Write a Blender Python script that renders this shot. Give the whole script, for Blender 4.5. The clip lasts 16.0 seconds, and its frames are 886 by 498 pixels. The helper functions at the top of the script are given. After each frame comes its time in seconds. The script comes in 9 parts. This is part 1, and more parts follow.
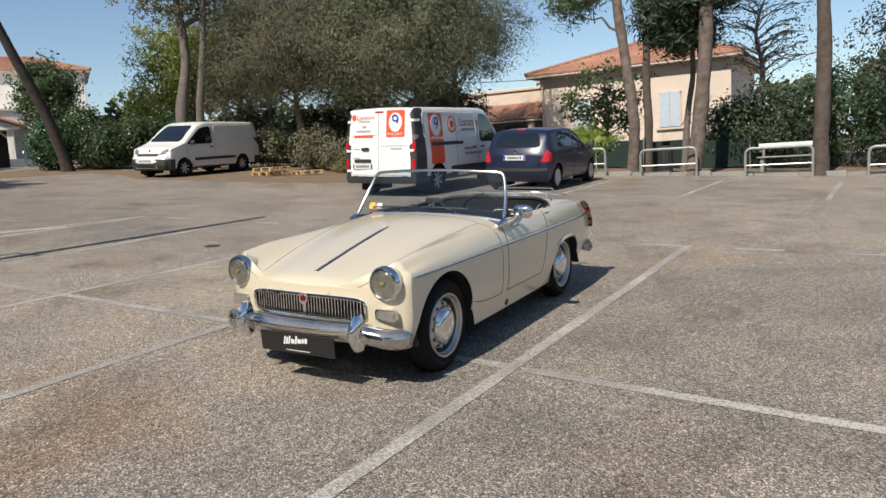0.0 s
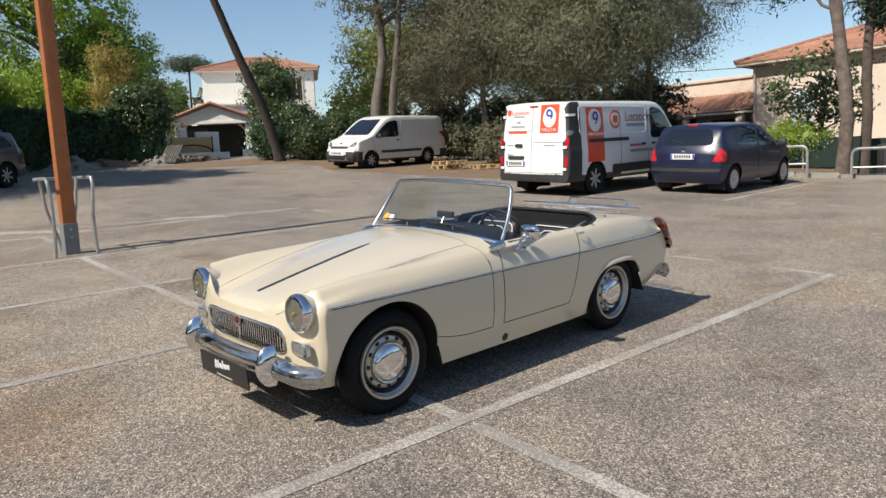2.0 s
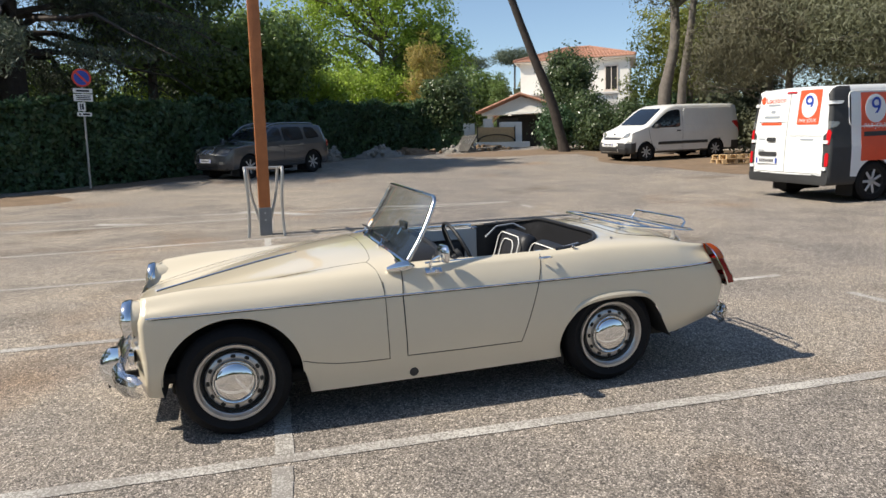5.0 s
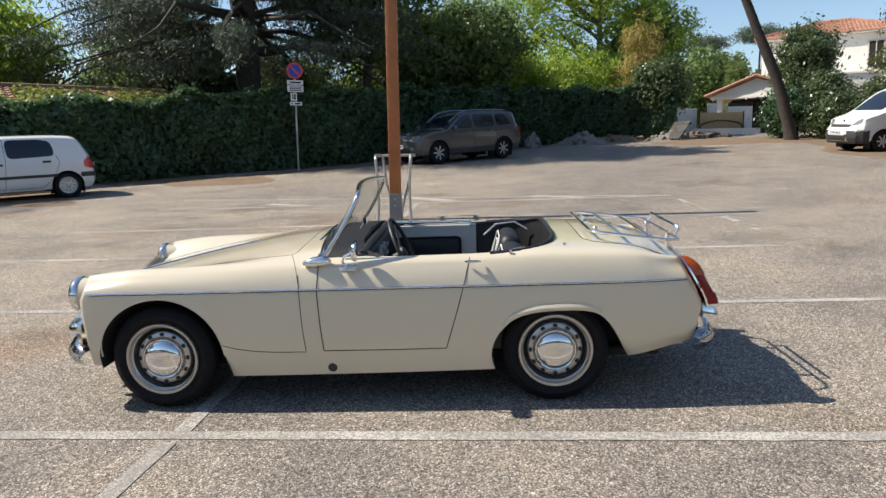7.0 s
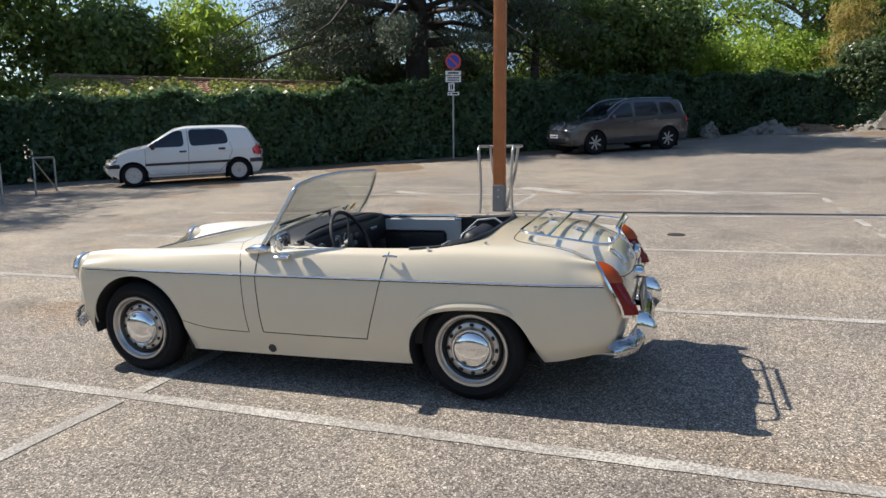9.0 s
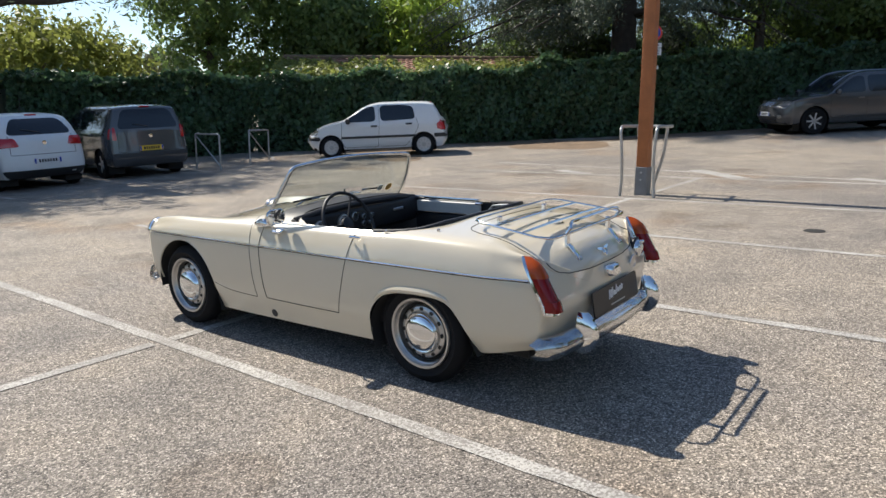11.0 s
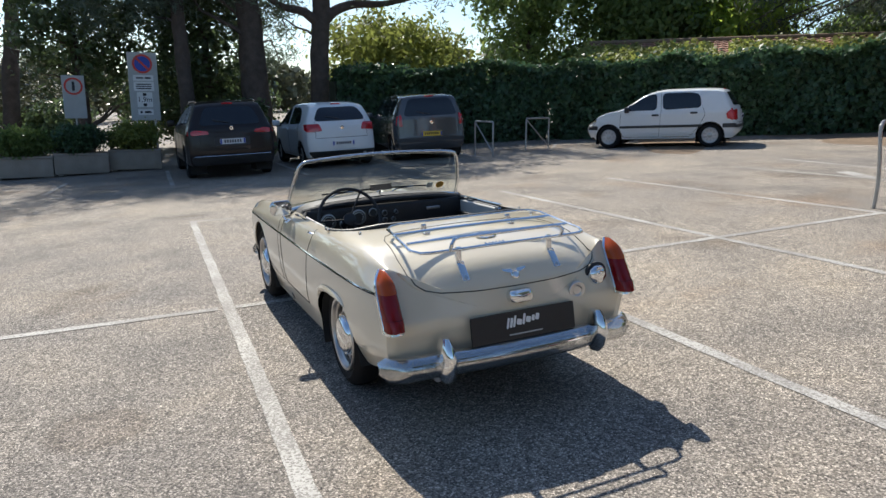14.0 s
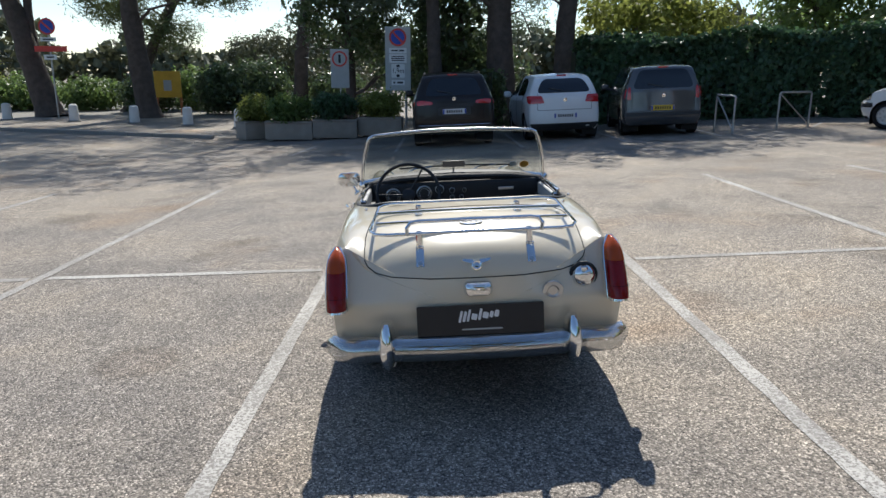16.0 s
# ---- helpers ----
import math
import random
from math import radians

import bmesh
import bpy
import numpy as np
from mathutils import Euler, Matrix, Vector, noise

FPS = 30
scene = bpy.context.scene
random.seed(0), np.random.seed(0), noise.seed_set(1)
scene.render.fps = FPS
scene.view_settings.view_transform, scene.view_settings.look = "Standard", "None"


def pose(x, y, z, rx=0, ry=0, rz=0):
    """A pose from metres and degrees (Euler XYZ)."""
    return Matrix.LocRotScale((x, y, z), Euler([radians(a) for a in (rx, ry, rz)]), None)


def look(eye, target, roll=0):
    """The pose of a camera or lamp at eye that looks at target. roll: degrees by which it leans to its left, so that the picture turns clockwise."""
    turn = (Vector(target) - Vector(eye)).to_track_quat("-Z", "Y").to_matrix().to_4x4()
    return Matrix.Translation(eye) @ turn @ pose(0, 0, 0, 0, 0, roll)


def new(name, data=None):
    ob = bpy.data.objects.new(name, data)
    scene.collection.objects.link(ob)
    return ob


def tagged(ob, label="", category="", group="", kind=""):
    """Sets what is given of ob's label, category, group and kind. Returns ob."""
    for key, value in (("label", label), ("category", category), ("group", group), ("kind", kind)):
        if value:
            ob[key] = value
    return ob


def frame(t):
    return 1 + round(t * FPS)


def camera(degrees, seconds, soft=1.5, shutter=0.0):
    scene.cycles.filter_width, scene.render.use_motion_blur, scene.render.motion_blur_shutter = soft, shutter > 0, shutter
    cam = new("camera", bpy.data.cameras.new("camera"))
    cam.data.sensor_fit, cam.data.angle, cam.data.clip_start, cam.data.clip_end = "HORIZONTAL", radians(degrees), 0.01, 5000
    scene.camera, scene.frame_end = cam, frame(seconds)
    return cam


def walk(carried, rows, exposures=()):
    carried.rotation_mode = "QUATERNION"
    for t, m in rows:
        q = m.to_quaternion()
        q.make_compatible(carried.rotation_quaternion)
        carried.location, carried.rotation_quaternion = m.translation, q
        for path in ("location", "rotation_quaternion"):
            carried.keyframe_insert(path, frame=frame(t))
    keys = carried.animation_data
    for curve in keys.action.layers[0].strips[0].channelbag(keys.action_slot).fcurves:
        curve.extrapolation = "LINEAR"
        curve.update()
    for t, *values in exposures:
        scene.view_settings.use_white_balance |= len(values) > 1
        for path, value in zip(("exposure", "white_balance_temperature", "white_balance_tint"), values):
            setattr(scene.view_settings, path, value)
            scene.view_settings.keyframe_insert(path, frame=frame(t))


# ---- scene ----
cam = camera(64.7, 16.0)
METRES, EYE, TURN = 11.66, 1.235, 119.8
ROWS = [
    (0.0, 0.0, 0.0, 0.0, -0.45, -7.33, 3.51),
    (0.5, 0.0283, 0.013, 0.0007, 4.47, -7.29, 3.28),
    (1.0, 0.0564, 0.0311, 0.002, 9.34, -7.22, 3.07),
    (1.5, 0.0868, 0.0488, 0.0016, 13.08, -7.13, 2.96),
    (2.0, 0.1135, 0.0669, 0.0034, 17.19, -7.06, 2.69),
    (2.5, 0.1393, 0.0846, 0.0035, 21.34, -6.99, 2.52),
    (3.0, 0.1646, 0.1047, 0.0028, 26.64, -6.98, 2.29),
    (3.5, 0.1881, 0.1285, 0.004, 31.99, -6.99, 2.08),
    (4.0, 0.2127, 0.1525, 0.0036, 35.62, -6.95, 1.96),
    (4.5, 0.2332, 0.1778, 0.0031, 39.48, -6.97, 1.77),
    (5.0, 0.2566, 0.2037, 0.0043, 43.84, -6.95, 1.62),
    (7.5, 0.3419, 0.345, 0.0065, 66.99, -7.78, 0.73),
    (8.0, 0.3538, 0.3713, 0.0077, 70.99, -7.97, 0.58),
    (8.5, 0.3604, 0.3981, 0.0081, 75.29, -8.2, 0.44),
    (9.0, 0.3685, 0.4276, 0.0081, 78.6, -8.47, 0.41),
    (9.5, 0.3741, 0.4556, 0.0096, 82.89, -9.04, 0.28),
    (12.0, 0.3676, 0.6048, 0.0163, 106.37, -11.03, -0.17),
    (12.5, 0.3557, 0.6332, 0.0182, 110.48, -11.18, -0.16),
    (13.0, 0.3416, 0.6587, 0.0196, 115.03, -11.38, -0.21),
    (13.5, 0.3228, 0.6824, 0.0199, 121.11, -11.59, -0.25),
    (14.0, 0.3005, 0.707, 0.0212, 125.77, -11.75, -0.18),
    (14.5, 0.2795, 0.7288, 0.0216, 130.35, -12.0, -0.24),
    (15.0, 0.2562, 0.7456, 0.0218, 136.93, -12.78, -0.26),
    (15.5, 0.2335, 0.7619, 0.0227, 142.59, -13.45, -0.23),
    (16.0, 0.2098, 0.7754, 0.0239, 148.12, -14.14, -0.23),
]
EXPOSURES = [(0.0, 0.08, 6650, 9), (2.5, 0.22, 6700, 9), (5.0, 0.40, 6700, 9), (8.5, 0.48, 6600, 9), (12.5, 0.44, 6400, 9), (14.5, 0.36, 6250, 8), (16.0, 0.27, 6150, 8)]
walk(cam, [(t, pose(5.480, 2.626, EYE, 0, 0, TURN) @ pose(METRES * x, METRES * y, METRES * z, 90 + pitch, roll, yaw)) for t, x, y, z, yaw, pitch, roll in ROWS], EXPOSURES)

# ---- sky and sun ----
SUN_EL, SUN_AZ = 45.0, -2.5      # degrees; azimuth counted from +x towards +y
world = bpy.data.worlds.new("sky")
scene.world = world
world.use_nodes = True
nt = world.node_tree
nt.nodes.clear()
sky = nt.nodes.new("ShaderNodeTexSky")
sky.sky_type = "NISHITA"
sky.sun_disc = False
sky.sun_elevation = radians(SUN_EL)
sky.sun_rotation = radians(90 - SUN_AZ)
sky.air_density, sky.dust_density, sky.ozone_density = 1.0, 0.35, 2.4
bg = nt.nodes.new("ShaderNodeBackground")
bg.inputs["Strength"].default_value = 0.115
out = nt.nodes.new("ShaderNodeOutputWorld")
nt.links.new(sky.outputs[0], bg.inputs[0])
nt.links.new(bg.outputs[0], out.inputs[0])
sun = new("sun", bpy.data.lights.new("sun", "SUN"))
sun.data.energy, sun.data.angle, sun.data.color = 5.2, radians(0.55), (1.0, 0.93, 0.82)
sd = Vector((math.cos(radians(SUN_EL)) * math.cos(radians(SUN_AZ)), math.cos(radians(SUN_EL)) * math.sin(radians(SUN_AZ)), math.sin(radians(SUN_EL))))
sun.matrix_world = look(sd * 60, (0, 0, 0))

# ---- materials ----
def mat(name, color, rough=0.6, metal=0.0, coat=0.0, vary=0.0, scale=6.0, bump=0.0, bscale=40.0, spec=0.5, island=0.0, trans=0.0, per_object=0.0):
    """A surface with two scales of mottling, fine relief and, if wanted, a shift of tone from piece to piece."""
    m = bpy.data.materials.new(name)
    m.use_nodes = True
    n, l = m.node_tree.nodes, m.node_tree.links
    b = n["Principled BSDF"]
    b.inputs["Base Color"].default_value = (*color, 1)
    b.inputs["Roughness"].default_value = rough
    b.inputs["Metallic"].default_value = metal
    b.inputs["Specular IOR Level"].default_value = spec
    b.inputs["Coat Weight"].default_value = coat
    b.inputs["Coat Roughness"].default_value = 0.06
    tex = n.new("ShaderNodeTexCoord")
    col = None
    if vary or island or per_object:
        hsv = n.new("ShaderNodeHueSaturation")
        hsv.inputs["Color"].default_value = (*color, 1)
        total = None
        def add(sock, amount):
            nonlocal total
            mr = n.new("ShaderNodeMapRange")
            mr.inputs["To Min"].default_value, mr.inputs["To Max"].default_value = -amount, amount
            l.new(sock, mr.inputs["Value"])
            if total is None:
                total = mr.outputs[0]
            else:
                a = n.new("ShaderNodeMath")
                l.new(total, a.inputs[0]), l.new(mr.outputs[0], a.inputs[1])
                total = a.outputs[0]
        if vary:
            for k, amt in ((scale, vary), (scale * 9, vary * 0.6)):
                t = n.new("ShaderNodeTexNoise")
                t.inputs["Scale"].default_value, t.inputs["Detail"].default_value = k, 5
                l.new(tex.outputs["Object"], t.inputs["Vector"])
                add(t.outputs["Fac"], amt * 1.6)
        if island:
            g = n.new("ShaderNodeNewGeometry")
            add(g.outputs["Random Per Island"], island)
        if per_object:
            o = n.new("ShaderNodeObjectInfo")
            add(o.outputs["Random"], per_object)
        one = n.new("ShaderNodeMath")
        one.inputs[1].default_value = 1.0
        l.new(total, one.inputs[0])
        l.new(one.outputs[0], hsv.inputs["Value"])
        l.new(hsv.outputs[0], b.inputs["Base Color"])
        col = hsv.outputs[0]
    if bump:
        t = n.new("ShaderNodeTexNoise")
        t.inputs["Scale"].default_value, t.inputs["Detail"].default_value = bscale, 6
        l.new(tex.outputs["Object"], t.inputs["Vector"])
        bp = n.new("ShaderNodeBump")
        bp.inputs["Strength"].default_value, bp.inputs["Distance"].default_value = bump, 0.02
        l.new(t.outputs["Fac"], bp.inputs["Height"])
        l.new(bp.outputs[0], b.inputs["Normal"])
    if trans:
        tr = n.new("ShaderNodeBsdfTranslucent")
        tr.inputs["Color"].default_value = (color[0] * 1.6, color[1] * 1.7, color[2] * 0.9, 1)
        if col:
            l.new(col, tr.inputs["Color"])
        mx = n.new("ShaderNodeMixShader")
        mx.inputs[0].default_value = trans
        l.new(b.outputs[0], mx.inputs[1]), l.new(tr.outputs[0], mx.inputs[2])
        l.new(mx.outputs[0], n["Material Output"].inputs[0])
    return m


def glass(name, color, rough=0.0):
    """Clear sheet glass: see-through, with a sky-bright gloss at grazing angles."""
    m = bpy.data.materials.new(name)
    m.use_nodes = True
    n, l = m.node_tree.nodes, m.node_tree.links
    n.clear()
    o, tr, gl, mx, lw, pw, ad = (n.new(k) for k in ("ShaderNodeOutputMaterial", "ShaderNodeBsdfTransparent", "ShaderNodeBsdfGlossy", "ShaderNodeMixShader", "ShaderNodeLayerWeight", "ShaderNodeMath", "ShaderNodeMath"))
    tr.inputs[0].default_value = (*color, 1)
    gl.inputs["Roughness"].default_value = rough
    lw.inputs[0].default_value = 0.5
    pw.operation, pw.inputs[1].default_value = "POWER", 4.0
    ad.operation, ad.inputs[1].default_value, ad.inputs[2].default_value = "MULTIPLY_ADD", 0.60, 0.07
    l.new(lw.outputs["Facing"], pw.inputs[0]), l.new(pw.outputs[0], ad.inputs[0]), l.new(ad.outputs[0], mx.inputs[0])
    l.new(tr.outputs[0], mx.inputs[1]), l.new(gl.outputs[0], mx.inputs[2]), l.new(mx.outputs[0], o.inputs[0])
    return m


def asphalt():
    m = bpy.data.materials.new("asphalt")
    m.use_nodes = True
    n, l = m.node_tree.nodes, m.node_tree.links
    b = n["Principled BSDF"]
    b.inputs["Roughness"].default_value = 0.85
    b.inputs["Specular IOR Level"].default_value = 0.35
    tex = n.new("ShaderNodeTexCoord")
    def noise_tex(scale, detail=5, rough=0.6):
        t = n.new("ShaderNodeTexNoise")
        t.inputs["Scale"].default_value, t.inputs["Detail"].default_value, t.inputs["Roughness"].default_value = scale, detail, rough
        l.new(tex.outputs["Object"], t.inputs["Vector"])
        return t.outputs["Fac"]
    def ramp(sock, stops):
        r = n.new("ShaderNodeValToRGB")
        while len(r.color_ramp.elements) < len(stops):
            r.color_ramp.elements.new(0.5)
        for e, (p, c) in zip(r.color_ramp.elements, stops):
            e.position, e.color = p, (*c, 1)
        l.new(sock, r.inputs[0])
        return r.outputs[0]
    def mix(kind, fac, a, c):
        x = n.new("ShaderNodeMix")
        x.data_type, x.blend_type = "RGBA", kind
        if isinstance(fac, float):
            x.inputs[0].default_value = fac
        else:
            l.new(fac, x.inputs[0])
        for s, v in ((6, a), (7, c)):
            if isinstance(v, tuple):
                x.inputs[s].default_value = (*v, 1)
            else:
                l.new(v, x.inputs[s])
        return x.outputs[2]
    vor = n.new("ShaderNodeTexVoronoi")
    vor.inputs["Scale"].default_value = 126
    l.new(tex.outputs["Object"], vor.inputs["Vector"])
    stones = ramp(vor.outputs["Color"], [(0.0, (0.035, 0.032, 0.029)), (0.25, (0.200, 0.186, 0.168)), (0.62, (0.365, 0.339, 0.306)), (1.0, (0.88, 0.82, 0.75))])
    gaps = ramp(vor.outputs["Distance"], [(0.0, (1, 1, 1)), (0.45, (0.82, 0.82, 0.82)), (1.0, (0.25, 0.25, 0.25))])
    c = mix("MULTIPLY", 1.0, stones, gaps)
    fine = ramp(noise_tex(300, 2), [(0.3, (0.38, 0.37, 0.36)), (0.7, (1.58, 1.57, 1.55))])
    c = mix("MULTIPLY", 1.0, c, fine)
    c = mix("MULTIPLY", 1.0, c, ramp(noise_tex(24, 4, 0.7), [(0.32, (0.78, 0.78, 0.79)), (0.68, (1.20, 1.19, 1.17))]))
    c = mix("MULTIPLY", 1.0, c, ramp(noise_tex(85, 2), [(0.62, (1.04, 1.04, 1.04)), (0.72, (0.42, 0.41, 0.40))]))
    mid = ramp(noise_tex(1.1, 6), [(0.32, (0.74, 0.75, 0.77)), (0.5, (1.0, 1.0, 1.0)), (0.7, (1.16, 1.13, 1.07))])
    c = mix("MULTIPLY", 1.0, c, mid)
    big = ramp(noise_tex(0.16, 4), [(0.36, (0.82, 0.79, 0.785)), (0.62, (1.14, 1.07, 0.985))])
    c = mix("MULTIPLY", 1.0, c, big)
    stain = ramp(noise_tex(0.75, 3, 0.5), [(0.60, (0, 0, 0)), (0.72, (1, 1, 1))])
    c = mix("MIX", stain, c, mix("MULTIPLY", 1.0, c, (0.72, 0.68, 0.64)))
    # a round oily mark beside the car
    far = n.new("ShaderNodeVectorMath")
    far.operation = "DISTANCE"
    far.inputs[1].default_value = (0.02, 1.78, -0.02)
    wob = n.new("ShaderNodeMath")
    wob.operation, wob.inputs[1].default_value = "MULTIPLY_ADD", 0.09
    l.new(tex.outputs["Object"], far.inputs[0])
    l.new(noise_tex(9, 4), wob.inputs[0]), l.new(far.outputs["Value"], wob.inputs[2])
    ring = ramp(wob.outputs[0], [(0.0, (0.92, 0.90, 0.88)), (0.17, (0.90, 0.87, 0.85)), (0.235, (0.80, 0.77, 0.74)), (0.30, (1, 1, 1))])
    c = mix("MULTIPLY", 1.0, c, ring)
    rust = ramp(noise_tex(0.42, 4, 0.55), [(0.58, (0, 0, 0)), (0.74, (1, 1, 1))])
    c = mix("MIX", rust, c, mix("MULTIPLY", 1.0, c, (0.96, 0.80, 0.66)))
    l.new(c, b.inputs["Base Color"])
    bp = n.new("ShaderNodeBump")
    bp.inputs["Strength"].default_value, bp.inputs["Distance"].default_value = 0.45, 0.006
    l.new(vor.outputs["Distance"], bp.inputs["Height"])
    bp.invert = True
    l.new(bp.outputs[0], b.inputs["Normal"])
    return m


def worn_paint():
    """Road paint, rubbed through to the stones in places."""
    m = bpy.data.materials.new("road_paint")
    m.use_nodes = True
    n, l = m.node_tree.nodes, m.node_tree.links
    b = n["Principled BSDF"]
    b.inputs["Roughness"].default_value = 0.8
    tex = n.new("ShaderNodeTexCoord")
    t = n.new("ShaderNodeTexNoise")
    t.inputs["Scale"].default_value, t.inputs["Detail"].default_value = 70, 4
    t2 = n.new("ShaderNodeTexNoise")
    t2.inputs["Scale"].default_value, t2.inputs["Detail"].default_value = 1.3, 5
    for k in (t, t2):
        l.new(tex.outputs["Object"], k.inputs["Vector"])
    a = n.new("ShaderNodeMath")
    a.operation = "MULTIPLY_ADD"
    a.inputs[1].default_value = 0.9
    l.new(t2.outputs["Fac"], a.inputs[0]), l.new(t.outputs["Fac"], a.inputs[2])
    r = n.new("ShaderNodeValToRGB")
    e = r.color_ramp.elements
    e[0].position, e[0].color = 0.80, (0.50, 0.475, 0.435, 1)
    e[1].position, e[1].color = 1.10, (0.36, 0.34, 0.31, 1)
    l.new(a.outputs[0], r.inputs[0])
    # stones whose tops have lost their paint
    v = n.new("ShaderNodeTexVoronoi")
    v.inputs["Scale"].default_value = 120
    l.new(tex.outputs["Object"], v.inputs["Vector"])
    lost = n.new("ShaderNodeMath")
    lost.operation, lost.inputs[1].default_value = "MULTIPLY_ADD", 0.9
    l.new(v.outputs["Color"], lost.inputs[0]), l.new(t2.outputs["Fac"], lost.inputs[2])
    r2 = n.new("ShaderNodeValToRGB")
    r2.color_ramp.elements[0].position, r2.color_ramp.elements[0].color = 0.92, (0, 0, 0, 1)
    r2.color_ramp.elements[1].position, r2.color_ramp.elements[1].color = 1.08, (1, 1, 1, 1)
    l.new(lost.outputs[0], r2.inputs[0])
    x = n.new("ShaderNodeMix")
    x.data_type = "RGBA"
    l.new(r2.outputs[0], x.inputs[0]), l.new(r.outputs[0], x.inputs[6])
    x.inputs[7].default_value = (0.235, 0.215, 0.195, 1)
    l.new(x.outputs[2], b.inputs["Base Color"])
    bp = n.new("ShaderNodeBump")
    bp.inputs["Strength"].default_value, bp.inputs["Distance"].default_value, bp.invert = 0.35, 0.005, True
    l.new(v.outputs["Distance"], bp.inputs["Height"])
    l.new(bp.outputs[0], b.inputs["Normal"])
    return m


